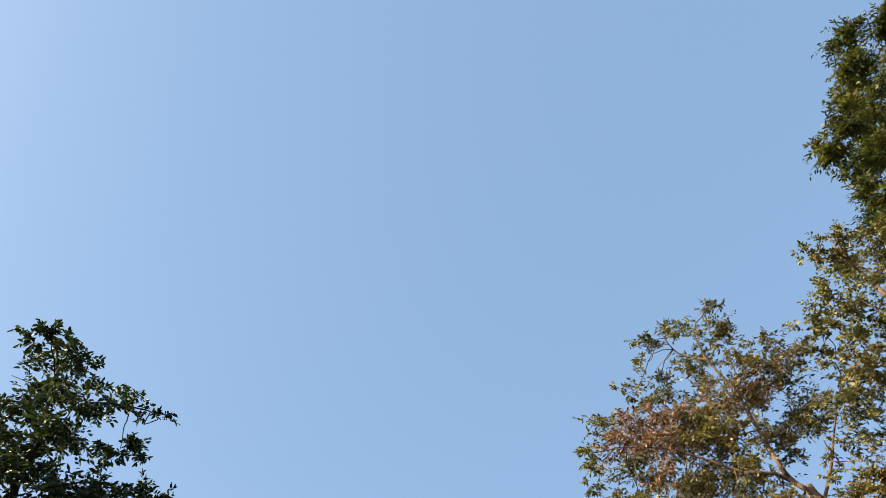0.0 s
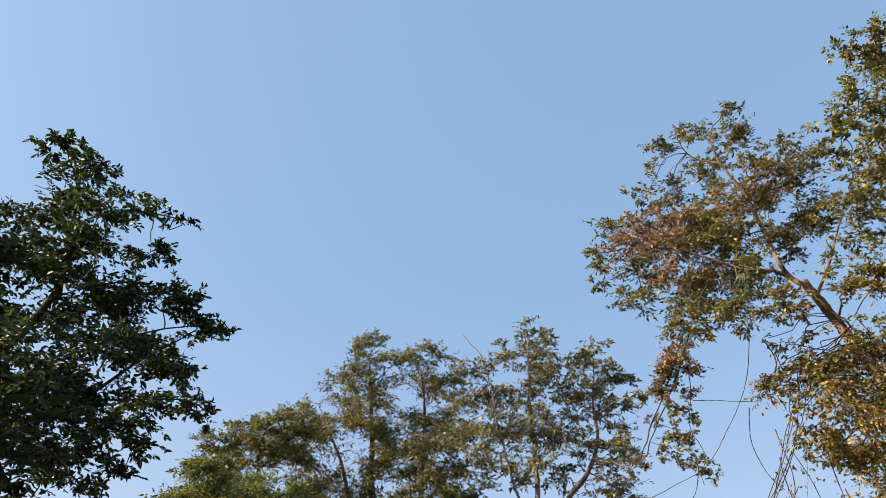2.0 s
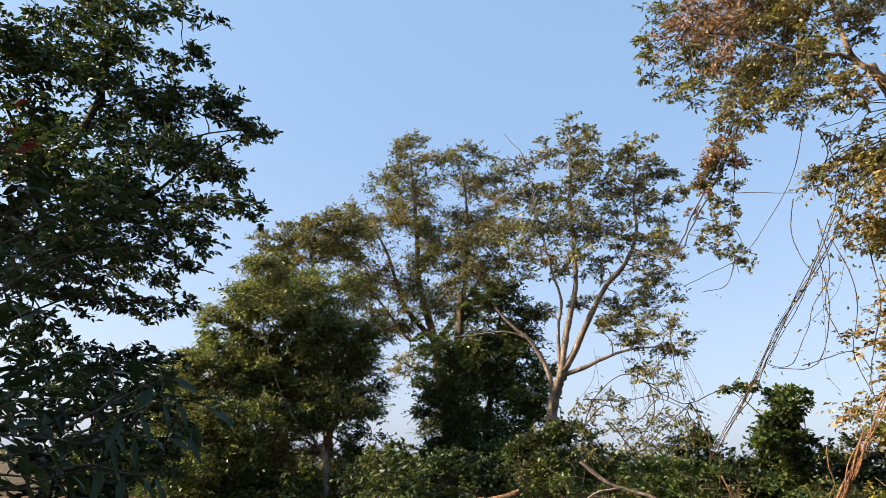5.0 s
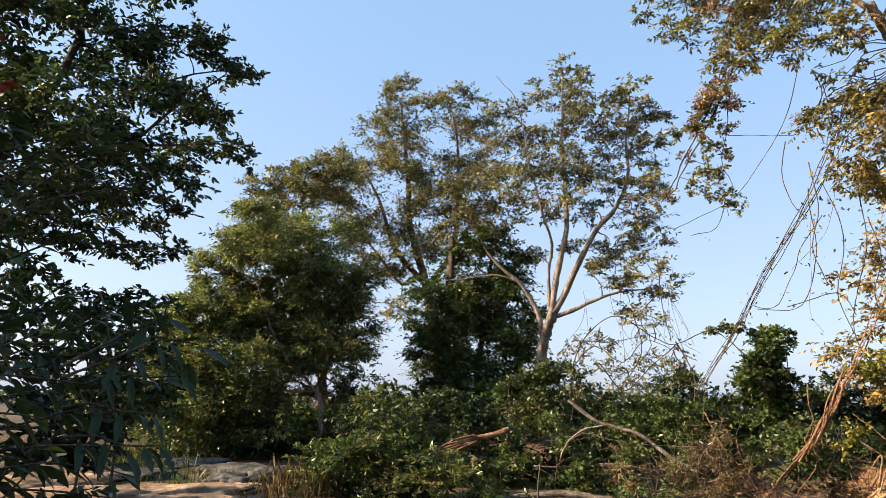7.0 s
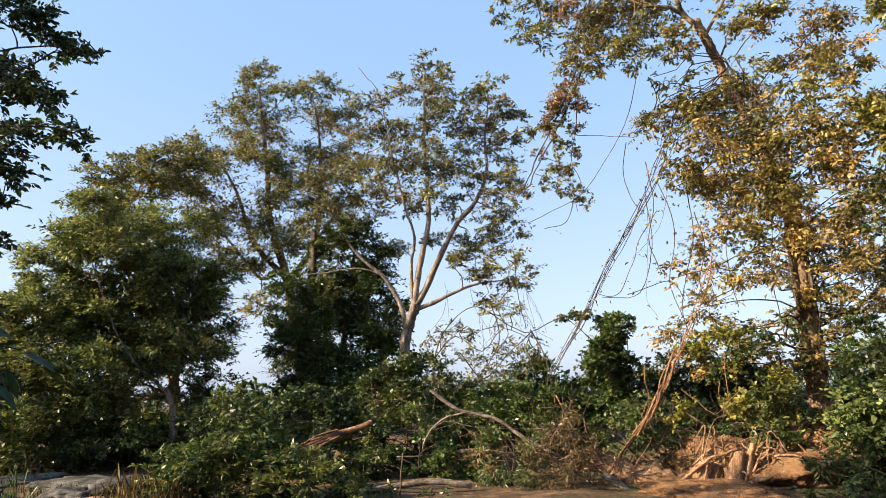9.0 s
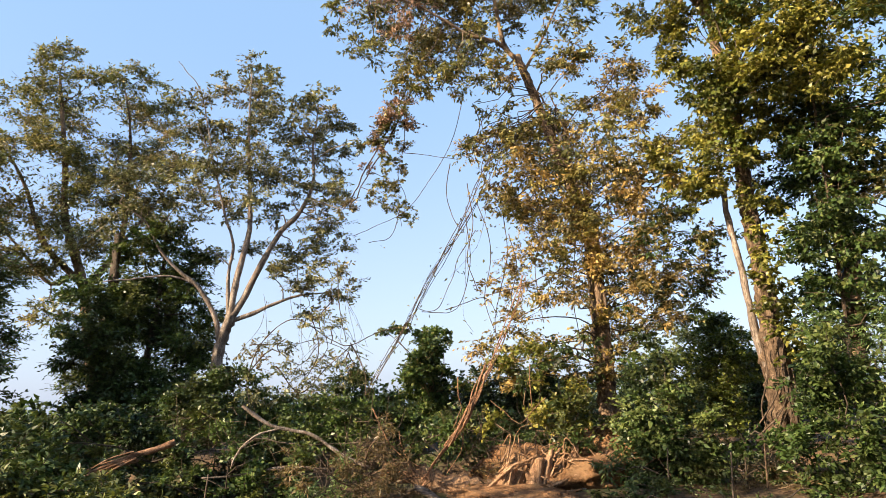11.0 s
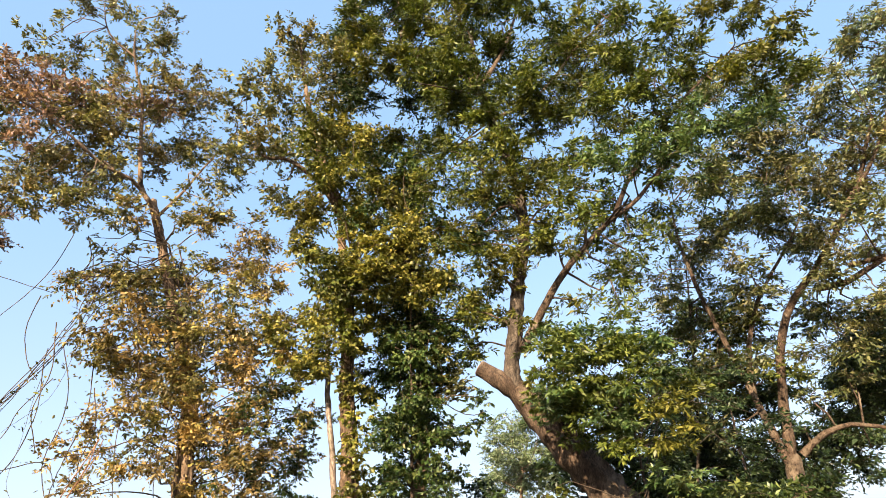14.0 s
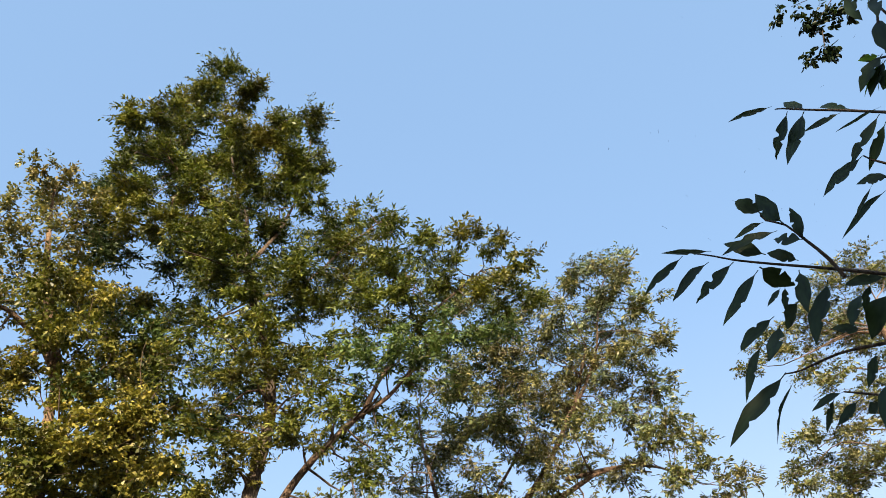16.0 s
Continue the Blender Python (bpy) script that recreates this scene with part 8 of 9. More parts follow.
p.lobes([(5.77, 15.46, 9.74, 0.43, 0.37), (5.57, 15.53, 9.29, 0.49, 0.41), (5.16, 15.67, 8.53, 0.37, 0.32), (5.35, 15.61, 9.01, 0.37, 0.32), (4.86, 15.77, 7.81, 0.23, 0.19), (5.88, 15.42, 9.08, 0.37, 0.32)], 0.5)
p.lobes([(5.49, 15.56, 8.04, 0.34, 0.34), (5.77, 15.46, 8.39, 0.29, 0.29), (5.26, 15.64, 7.46, 0.37, 0.37), (5.63, 15.51, 7.26, 0.32, 0.32), (5.41, 15.59, 6.76, 0.37, 0.37), (5.78, 15.45, 6.65, 0.29, 0.29), (5.04, 15.71, 7.03, 0.26, 0.26), (5.83, 15.44, 6.35, 0.23, 0.23), (5.8, 15.45, 7.77, 0.23, 0.23), (5.7, 15.5, 9.3, 0.5, 0.5), (5.3, 15.6, 8.7, 0.4, 0.4)], 0.42, leaf=LEAF_OLIVE)
p.finish()

vine("bare_branch", "pale bare fallen branch sticking out of the brush", [(1.5, 12.91, 1.71), (2.01, 12.84, 1.33), (2.74, 12.71, 1.12), (3.26, 12.59, 0.75), (3.77, 12.44, 0.46)], 0.035, 0.03, PALE_BARK)
vine("bare_branch", "thin bare twig bent down from the brush", [(2.19, 12.61, 1.29), (1.78, 12.68, 1.24), (1.49, 12.71, 1), (1.35, 12.73, 0.61)], 0.02, 0.014, PALE_BARK)
vine("fallen_log", "grey fallen log lying in dark brush", [(0.85, 13.37, 0.45), (1.67, 13.3, 0.5), (2.5, 13.16, 0.53), (3.14, 13.03, 0.41)], 0.015, 0.045, DEAD_WOOD)
vine("fallen_log", "smooth grey fallen log on the bed", [(-0.48, 11.59, 0.02), (0.17, 11.6, 0.06), (0.76, 11.58, 0.13), (1.37, 11.52, 0.17), (2, 11.43, 0.1)], 0.045, 0.06, DEAD_WOOD)
vine("split_log", "split reddish log with torn end", [(-0.89, 11.67, 0.81), (-0.61, 11.68, 0.9), (-0.21, 11.7, 1.03), (0.31, 11.7, 1.13)], 0.02, 0.06, RED_WOOD)
vine("split_log", "torn reddish wood splinter of the log", [(-0.21, 11.68, 1.05), (-0.62, 11.66, 0.98), (-0.86, 11.65, 0.87)], 0.024, 0.008, RED_WOOD)
vine("split_log", "torn reddish wood splinter of the log", [(-0.21, 11.68, 1.03), (-0.61, 11.66, 0.94), (-0.92, 11.64, 0.82)], 0.024, 0.008, RED_WOOD)
vine("split_log", "torn reddish wood splinter of the log", [(-0.21, 11.68, 1), (-0.61, 11.66, 0.88), (-0.95, 11.64, 0.74)], 0.024, 0.008, RED_WOOD)
vine("split_log", "torn reddish wood splinter of the log", [(-0.21, 11.68, 0.98), (-0.61, 11.66, 0.84), (-0.88, 11.65, 0.69)], 0.024, 0.008, RED_WOOD)
vine("split_log", "torn reddish wood splinter of the log", [(-0.21, 11.68, 0.96), (-0.61, 11.66, 0.8), (-0.82, 11.65, 0.63)], 0.024, 0.008, RED_WOOD)
vine("uprooted_trunk", "uprooted trunk caked in sandy earth", [(3.9, 11.98, 0.49), (4.35, 11.83, 0.35), (5.02, 11.56, 0.09), (5.66, 11.25, -0.08), (6.2, 10.97, -0.27)], 0.16, 0.27, DEAD_ROOT)
vine("fallen_log", "short grey log under the uprooted trunk", [(4.76, 11.02, -0.26), (4.5, 11.12, 0.03), (4.23, 11.23, 0.18)], 0.08, 0.056, DEAD_WOOD)

def root_stump(points, r0, r1):
    """A broken root of the upturned plate, fluted and knotty."""
    path = smooth_line(points, 0.05)
    return part("root", mesh_of("root", *tube(path, r0, r1, 13, 0.07, 0.15, 0.006, 0.2), DEAD_ROOT, True), ROOT_PLATE, "")


ROOT_PLATE = tagged(new("root_plate"), "torn-up pale roots of a fallen tree on red earth", "roots")

root_stump([(5.75, 10.76, 0.04), (5.81, 10.73, 0.23), (5.9, 10.68, 0.43)], 0.16, 0.1)
root_stump([(5.94, 10.71, 0.04), (5.98, 10.69, 0.19), (6.05, 10.65, 0.34)], 0.13, 0.08)
root_stump([(6.09, 10.46, -0), (6.16, 10.41, 0.25), (6.25, 10.36, 0.59)], 0.13, 0.1)
root_stump([(6.28, 10.4, 0.02), (6.37, 10.35, 0.33), (6.48, 10.28, 0.68)], 0.1, 0.045)
root_stump([(6.14, 10.43, -0.08), (6.11, 10.44, 0.11), (6.07, 10.47, 0.32)], 0.08, 0.05)
root_stump([(5.19, 10.82, -0.06), (5.42, 10.7, 0.13), (5.67, 10.57, 0.34), (5.83, 10.49, 0.47), (6, 10.39, 0.53), (6.19, 10.28, 0.62)], 0.035, 0.022)
root_stump([(6.24, 10.25, 0.06), (6.43, 10.13, 0.13), (6.59, 10.03, 0.2), (6.74, 9.93, 0.28)], 0.045, 0.02)
root_stump([(6.13, 10.2, 0.02), (6.29, 10.1, -0.02), (6.49, 9.98, 0.01), (6.73, 9.82, 0.04)], 0.04, 0.015)
root_stump([(6.94, 10.28, 0.34), (6.95, 10.27, 0.55), (6.98, 10.25, 0.72)], 0.07, 0.06)
root_stump([(6.32, 10.55, 0.03), (6.58, 10.39, 0.17), (6.82, 10.23, 0.07), (6.93, 10.16, -0.17)], 0.04, 0.01)
root_stump([(6.39, 10.51, -0.16), (6.63, 10.36, -0.3), (6.95, 10.15, -0.35)], 0.05, 0.01)
root_stump([(6.27, 10.58, -0.06), (6.49, 10.45, 0.08), (6.68, 10.33, 0.41)], 0.03, 0.01)
root_stump([(6.47, 10.46, -0.25), (6.73, 10.3, -0.16), (7.03, 10.09, -0.31)], 0.03, 0.008)
root_stump([(5.96, 10.76, -0.34), (6.38, 10.52, -0.39), (6.79, 10.26, -0.45)], 0.06, 0.02)
root_stump([(6.22, 10.61, 0.42), (5.91, 10.78, 0.43), (5.59, 10.96, 0.15)], 0.03, 0.01)

for k in range(55):
    a, b = RNG.uniform(-0.9, 1.5), RNG.uniform(0.0, 0.75)
    start = np.array([6.43 + a, 10.55 - 0.35 * a + RNG.normal(0, 0.2), 0.1 + b * 0.6])
    bend = start + RNG.normal(0, 0.22, 3) + (0.15, -0.1, 0.1)
    root_stump([start, bend, bend + RNG.normal(0, 0.25, 3) + (0.15, -0.05, -0.12)], RNG.uniform(0.008, 0.022), 0.004)


def boulder(name, label, centre, size, material, seed, category="rock", rough=1.0):
    """A worn stone: a ball pressed flat and knocked about by two scales of noise."""
    bm = bmesh.new()
    bmesh.ops.create_icosphere(bm, subdivisions=5 if category == "mound" else 4, radius=1)
    for v in bm.verts:
        n = noise.noise(v.co * 1.1 + Vector((seed, 0, 0))) * 0.35 + noise.noise(v.co * 3.1 + Vector((0, seed, 0))) * 0.12 * rough + noise.noise(v.co * 8 + Vector((0, seed, 0))) * 0.03 * rough * rough + noise.noise(v.co * 19 + Vector((seed, seed, 0))) * 0.012 * rough * rough
        v.co = v.co * (1 + n)
        v.co.z = max(v.co.z, -0.5)
        v.co = Vector((v.co.x * size[0], v.co.y * size[1], v.co.z * size[2]))
    me = bpy.data.meshes.new(name)
    for f in bm.faces:
        f.smooth = True
    bm.to_mesh(me)
    bm.free()
    me.materials.append(material)
    ob = new(name, me)
    ob.matrix_world = pose(*centre, 0, 0, seed * 37)
    return tagged(ob, label, category)


boulder("earth_mound", "collapsed mound of red earth below the bank", (6.88, 11.5, 0.08), (1.7, 0.9, 0.62), RED_EARTH, 3, "mound", 2.2)
boulder("earth_mound", "red earth slope around the tree roots", (8.24, 11.19, 0.2), (1.4, 0.8, 0.7), RED_EARTH, 8, "mound", 2.2)
boulder("earth_mound", "low spill of red earth and litter on the bed", (5.65, 10.02, 0.0), (1.9, 0.9, 0.16), RED_EARTH, 12, "mound", 2.2)

boulder("boulder", "broad flat sand-coloured rock slab", (-5.78, 9.71, ground_z(-5.78, 9.71) + 0.034), (2.2, 1.0, 0.17), SANDSTONE, 1, rough=1.8)
boulder("boulder", "low sand-coloured rock slab", (-4.75, 10.8, ground_z(-4.75, 10.8) + 0.026), (1.7, 0.8, 0.13), SANDSTONE, 2, rough=1.8)
boulder("boulder", "rounded grey river boulder", (-5.08, 14.43, ground_z(-5.08, 14.43) + 0.034), (1.5, 0.7, 0.17), GREY_STONE, 4, rough=1.8)
boulder("boulder", "smooth grey river boulder", (-6.94, 13.3, ground_z(-6.94, 13.3) + 0.032), (0.8, 0.5, 0.16), GREY_STONE, 5, rough=1.8)
boulder("boulder", "small dark wet river stone", (-4.15, 12.95, ground_z(-4.15, 12.95) + 0.04), (0.6, 0.4, 0.2), GREY_STONE, 6, rough=1.8)
boulder("boulder", "pale rock at the bed edge", (-7.88, 11.57, ground_z(-7.88, 11.57) + 0.032), (1.4, 0.8, 0.16), SANDSTONE, 7, rough=1.8)
boulder("boulder", "small grey river stone", (-4.86, 12.6, ground_z(-4.86, 12.6) + 0.028), (0.5, 0.4, 0.14), GREY_STONE, 9, rough=1.8)
boulder("boulder", "flat grey river boulder", (-7.24, 15.38, ground_z(-7.24, 15.38) + 0.03), (1.2, 0.6, 0.15), GREY_STONE, 11, rough=1.8)


def grass_tuft(label, x, y, spread, count, height, leaf):
    """A tuft of tall narrow blades that lean outwards."""
    base = np.stack([RNG.normal(x, spread, count), RNG.normal(y, spread, count), np.zeros(count)], 1)
    base[:, 2] = ground_z(base[:, 0], base[:, 1]) - 0.02
    way = unit(RNG.normal(0, 0.28, (count, 3)) + (0, 0, 1))
    long = height * RNG.uniform(0.5, 1.2, count)
    root = tagged(new("grass_tuft", mesh_of("grass_tuft", *leaves(base, way, long, np.full(count, 0.016), True), leaf)), label, "grass", "grass tufts", "stuff")
    return root


grass_tuft("tall dry straw-coloured grass", -3.09, 11.8, 0.3, 120, 0.6, LEAF_DRY)
grass_tuft("dry straw-coloured grass", -3.33, 11.32, 0.3, 120, 0.45, LEAF_DRY)
grass_tuft("tall yellow-green grass by the rocks", -7.34, 14.22, 0.5, 140, 0.4, LEAF_SHRUB)
grass_tuft("short olive grass between stones", -5.97, 13.21, 0.6, 200, 0.2, LEAF_BUSH)
grass_tuft("tall yellow-green grass", -8.5, 15.87, 0.6, 180, 0.6, LEAF_SHRUB)
grass_tuft("short dry grass", -4.63, 12.15, 0.4, 120, 0.16, LEAF_DRY)

WHITE_CLOTH = rough_material("pale_plastic", [(0.6, 0.56, 0.5), (0.72, 0.69, 0.64), (0.8, 0.78, 0.74)], 9.0, None, rough=0.5, relief=0.004)
bm = bmesh.new()
bmesh.ops.create_grid(bm, x_segments=6, y_segments=9, size=0.5)
for v in bm.verts:
    v.co = Vector((v.co.x * 0.16 * (1.1 - v.co.y), 0.05 * noise.noise(v.co * 4), v.co.y * 0.46))
bmesh.ops.solidify(bm, geom=bm.faces[:], thickness=0.004)
me = bpy.data.meshes.new("scrap")
bm.to_mesh(me)
bm.free()
me.materials.append(WHITE_CLOTH)
scrap = new("plastic_scrap", me)
scrap.matrix_world = pose(6.96, 10.02, -0.01, 8, 6, -20)
tagged(scrap, "torn white plastic scrap caught on the roots", "litter")


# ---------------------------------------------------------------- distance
# Paler leaf colours in place of the haze over the distance.
LEAF_FAR_HAZE = leaf_material("hazed_far_leaves", [(0.09, 0.12, 0.07), (0.12, 0.15, 0.09), (0.15, 0.17, 0.11)], through_light=0.2)
woods = Plant("far_woods", "low hazy line of distant trees and scrub", "woods", BROWN_BARK, LEAF_FAR_HAZE, size=0.7, dense=420, twig=0.03, ragged=0.3)
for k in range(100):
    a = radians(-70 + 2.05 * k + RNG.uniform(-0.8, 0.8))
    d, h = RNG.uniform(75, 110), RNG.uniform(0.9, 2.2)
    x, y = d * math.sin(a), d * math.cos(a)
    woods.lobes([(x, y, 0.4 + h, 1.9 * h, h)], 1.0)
tagged(woods.finish(), kind="stuff")
scrub = Plant("scrub_belt", "belt of dark green scrub behind the bank", "scrub", BROWN_BARK, LEAF_BUSH, size=0.34, dense=520, twig=0.015, ragged=0.3)
for k in range(64):
    a = radians(-34 + 2.0 * k + RNG.uniform(-0.8, 0.8))
    d, h = RNG.uniform(24, 34), RNG.uniform(0.7, 1.2)
    scrub.lobes([(d * math.sin(a), d * math.cos(a), 0.5 + h * 0.7, 1.5 * h, h)], 1.0)
tagged(scrub.finish(), kind="stuff")


# ---------------------------------------------------------------- near plants with long leaves
def long_leaf_mesh(seed, material, k=22):
    """A lance-shaped leaf one long and one wide on a short stalk, folded on its midrib, curled, with bitten edges."""
    rng = np.random.default_rng(seed)
    s = np.linspace(0, 1, k)
    blade = np.clip((s - 0.11) / 0.89, 0, 1)
    half = 0.5 * np.sin(np.pi * blade ** 0.82) ** 0.85 * (1 - 0.25 * blade ** 3)
    half = np.maximum(half, np.where(s < 0.13, 0.035, 0.004))
    curl = -0.16 * s ** 2 * rng.uniform(-0.2, 1.5) + 0.012 * np.sin(9 * s + rng.uniform(0, 6))
    sway = 0.16 * np.sin(s * rng.uniform(1.5, 3) + rng.uniform(0, 6)) * s
    edges = []
    for e in range(2):
        edge = half * (1 + 0.06 * np.sin(s * rng.uniform(14, 24) + rng.uniform(0, 6)))
        for b in range((0, 0, 0, 1, 1, 2)[int(rng.integers(6))]):
            at, wide = rng.uniform(0.3, 0.98), rng.uniform(0.02, 0.05)
            edge = np.where(np.abs(s - at) < wide, edge * rng.uniform(0.25, 0.7), edge)
        edges.append(edge)
    if rng.random() < 0.12:  # the tip eaten off
        cutoff = rng.uniform(0.7, 0.88)
        edges = [np.where(s > cutoff, 0.01, e) for e in edges]
    left, right = edges
    v = np.concatenate([np.stack([sway, s, curl], 1), np.stack([sway - left, s, curl + 0.06 * left], 1), np.stack([sway + right, s, curl + 0.06 * right], 1)])
    i = np.arange(k - 1)
    f = np.concatenate([np.stack([i, i + 1, k + i + 1, k + i], 1), np.stack([i, 2 * k + i, 2 * k + i + 1, i + 1], 1)])
    return mesh_of("leaf", v, f, material, True)


# The same leaf shapes in the shaded and the sunlit colours.
LONG_LEAVES = {m: [long_leaf_mesh(q, m) for q in range(10)] for m in (LEAF_DEEP_SHADE, LEAF_SHADE, LEAF_LIT)}
STEMS = []  # the lines of the stems laid so far


def long_leaf(parent, base, tip, width, roll, material=LEAF_DEEP_SHADE, open_side=0.0):
    """One long leaf, an object of its own, from base to tip; where it starts off its stem, a stalk reaches back to it."""
    base, tip = Vector(base), Vector(tip)
    y = (tip - base).normalized()
    z = open_side * (Vector((0, 0, 1.9)) - base).normalized() + (1 - 0.45 * open_side) * Vector((math.sin(roll), 0.5 * math.cos(roll * 1.7), 0.9))
    x = y.cross(z).normalized()
    m = Matrix((x, y, x.cross(y))).transposed().to_4x4()
    length = (tip - base).length
    ob = new("leaf", LONG_LEAVES[material][int(RNG.integers(10))])
    ob.parent = parent
    ob.matrix_local = Matrix.Translation(base) @ m @ Matrix.Diagonal((width, length, length, 1))
    if STEMS:
        line = np.vstack(STEMS)
        gap = np.linalg.norm(line - np.array(base), axis=1)
        k = int(np.argmin(gap))
        if 0.006 < gap[k] < 0.12:
            near = line[k]
            mid = (near + np.array(base)) / 2 + (0, 0, 0.1 * gap[k])
            stalk = smooth_line([near, mid, np.array(base), np.array(base + y * length * 0.12)], 0.015)
            part("stalk", mesh_of("stalk", *tube(stalk, 0.0021, 0.0015, 5, 0.05), DARK_BARK, True), ob)
    return ob


def stem_of(parent, points, r0, r1):
    path = smooth_line(points, 0.05)
    STEMS.append(smooth_line(points, 0.01))
    return path, part("stem", mesh_of("stem", *tube(path, r0, r1, 7, 0.08), DARK_BARK, True), parent)


def leafy_stem(parent, points, r0=0.005, r1=0.0018, every=0.042, long=0.13, frm=0.3):
    """A stem with alternate long leaves that hang outwards."""
    path, stem = stem_of(parent, points, r0, r1)
    n = int(np.linalg.norm(np.diff(path, axis=0), axis=1).sum() * (1 - frm) / every)
    for k in range(n + 1):
        s = frm + (1 - frm) * k / max(n, 1)
        i = min(int(s * (len(path) - 1)), len(path) - 2)
        d = unit(path[i + 1] - path[i])
        side = unit(np.cross(d, (0, 0, 1))) * (1 if k % 2 else -1)
        way = unit(d * RNG.uniform(0.5, 1.0) + side * RNG.uniform(0.3, 0.8) + (0, 0, RNG.uniform(-1.0, 0.0)))
        size = long * RNG.uniform(0.7, 1.2)
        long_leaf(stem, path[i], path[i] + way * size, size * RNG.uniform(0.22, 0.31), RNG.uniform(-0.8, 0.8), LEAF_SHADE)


def drooping_spray(parent, points, leaves):
    """A thin stem with long leaves at given places."""
    stem_of(parent, points, 0.0055, 0.0018)
    for base, tip in leaves:
        long_leaf(parent, base, tip, (Vector(tip) - Vector(base)).length * RNG.uniform(0.21, 0.27), RNG.uniform(-1.0, 1.0), LEAF_DEEP_SHADE, open_side=0.35)


LEAF_RED = leaf_material("young_red_leaves", [(0.12, 0.02, 0.015), (0.18, 0.03, 0.02), (0.24, 0.05, 0.03)], through_light=0.3, gloss=0.6, shine=0.2)
RED_LEAF = long_leaf_mesh(11, LEAF_RED)

near_shrub = tagged(new("long_leaved_shrub"), "shaded shrub with long drooping dark leaves", "shrub")
stem_of(near_shrub, [(-2.35, 1.75, 0.0), (-2.3, 1.8, 0.8), (-2.25, 1.85, 1.7), (-2.25, 1.9, 2.6)], 0.025, 0.01)
leafy_stem(near_shrub, [(-1.984, 1.976, 2.261), (-1.858, 2.095, 2.392), (-1.704, 2.222, 2.513), (-1.585, 2.308, 2.599)])
leafy_stem(near_shrub, [(-1.837, 1.84, 2.174), (-1.743, 1.93, 2.285), (-1.638, 2.019, 2.351), (-1.566, 2.076, 2.429)])
leafy_stem(near_shrub, [(-1.925, 1.893, 2.312), (-1.843, 1.973, 2.452), (-1.768, 2.041, 2.549), (-1.732, 2.071, 2.587)])
leafy_stem(near_shrub, [(-1.834, 1.982, 1.618), (-1.681, 2.113, 1.666), (-1.521, 2.231, 1.776), (-1.35, 2.338, 1.896), (-1.239, 2.399, 1.843)])
leafy_stem(near_shrub, [(-1.965, 2.133, 1.736), (-1.82, 2.257, 1.772), (-1.71, 2.342, 1.89), (-1.625, 2.402, 1.945)])
leafy_stem(near_shrub, [(-1.839, 2.111, 1.517), (-1.644, 2.266, 1.562), (-1.447, 2.397, 1.651), (-1.245, 2.508, 1.705), (-1.187, 2.536, 1.687)])
leafy_stem(near_shrub, [(-1.692, 1.974, 1.423), (-1.536, 2.098, 1.458), (-1.384, 2.201, 1.514), (-1.23, 2.291, 1.5)])
leafy_stem(near_shrub, [(-1.686, 1.846, 1.78), (-1.602, 1.92, 1.863), (-1.522, 1.983, 1.894)])
leafy_stem(near_shrub, [(-1.871, 1.947, 1.974), (-1.777, 2.033, 2.034), (-1.684, 2.11, 2.096)])
leafy_stem(near_shrub, [(-1.751, 2.055, 1.384), (-1.549, 2.212, 1.331), (-1.405, 2.305, 1.311), (-1.277, 2.379, 1.273)])
leafy_stem(near_shrub, [(-1.543, 1.838, 1.317), (-1.422, 1.934, 1.342), (-1.33, 1.998, 1.356)])
leafy_stem(near_shrub, [(-1.659, 1.87, 1.617), (-1.526, 1.98, 1.61), (-1.411, 2.063, 1.599), (-1.328, 2.118, 1.586)])
leafy_stem(near_shrub, [(-1.958, 2.001, 2.104), (-1.874, 2.08, 2.169), (-1.783, 2.159, 2.259)])
leafy_stem(near_shrub, [(-1.938, 2.29, 1.328), (-1.699, 2.473, 1.363), (-1.505, 2.595, 1.363), (-1.344, 2.682, 1.364)])
leafy_stem(near_shrub, [(-1.505, 1.739, 1.482), (-1.408, 1.818, 1.499), (-1.317, 1.885, 1.486)])
leafy_stem(near_shrub, [(-1.604, 1.786, 1.677), (-1.5, 1.873, 1.687), (-1.437, 1.922, 1.727)])
leafy_stem(near_shrub, [(-1.684, 2.111, 1.251), (-1.506, 2.241, 1.235), (-1.329, 2.35, 1.203)])
leafy_stem(near_shrub, [(-1.976, 2.257, 1.552), (-1.801, 2.399, 1.54), (-1.621, 2.524, 1.464)])
leafy_stem(near_shrub, [(-1.797, 2.015, 2.049), (-1.677, 2.116, 2.262), (-1.542, 2.216, 2.431), (-1.394, 2.312, 2.553)], long=0.11)
leafy_stem(near_shrub, [(-1.925, 2.169, 2.046), (-1.791, 2.281, 2.228), (-1.629, 2.399, 2.407), (-1.461, 2.505, 2.547)], long=0.11)
leafy_stem(near_shrub, [(-1.71, 1.959, 2.036), (-1.586, 2.06, 2.203), (-1.442, 2.163, 2.281), (-1.355, 2.219, 2.322)], long=0.11)
leafy_stem(near_shrub, [(-1.862, 2.091, 2.252), (-1.762, 2.176, 2.369), (-1.634, 2.274, 2.5), (-1.548, 2.333, 2.585)], long=0.11)
leafy_stem(near_shrub, [(-1.827, 2.122, 1.956), (-1.688, 2.234, 2.086), (-1.566, 2.321, 2.175), (-1.473, 2.381, 2.204)], long=0.11)
long_leaf(near_shrub, (-1.789, 2.022, 2.644), (-1.731, 2.072, 2.653), 0.035, 0.4).data = RED_LEAF
long_leaf(near_shrub, (-1.83, 1.986, 2.778), (-1.794, 2.018, 2.827), 0.035, 0.4).data = RED_LEAF
long_leaf(near_shrub, (-1.831, 1.984, 2.66), (-1.805, 2.008, 2.701), 0.035, 0.4).data = RED_LEAF
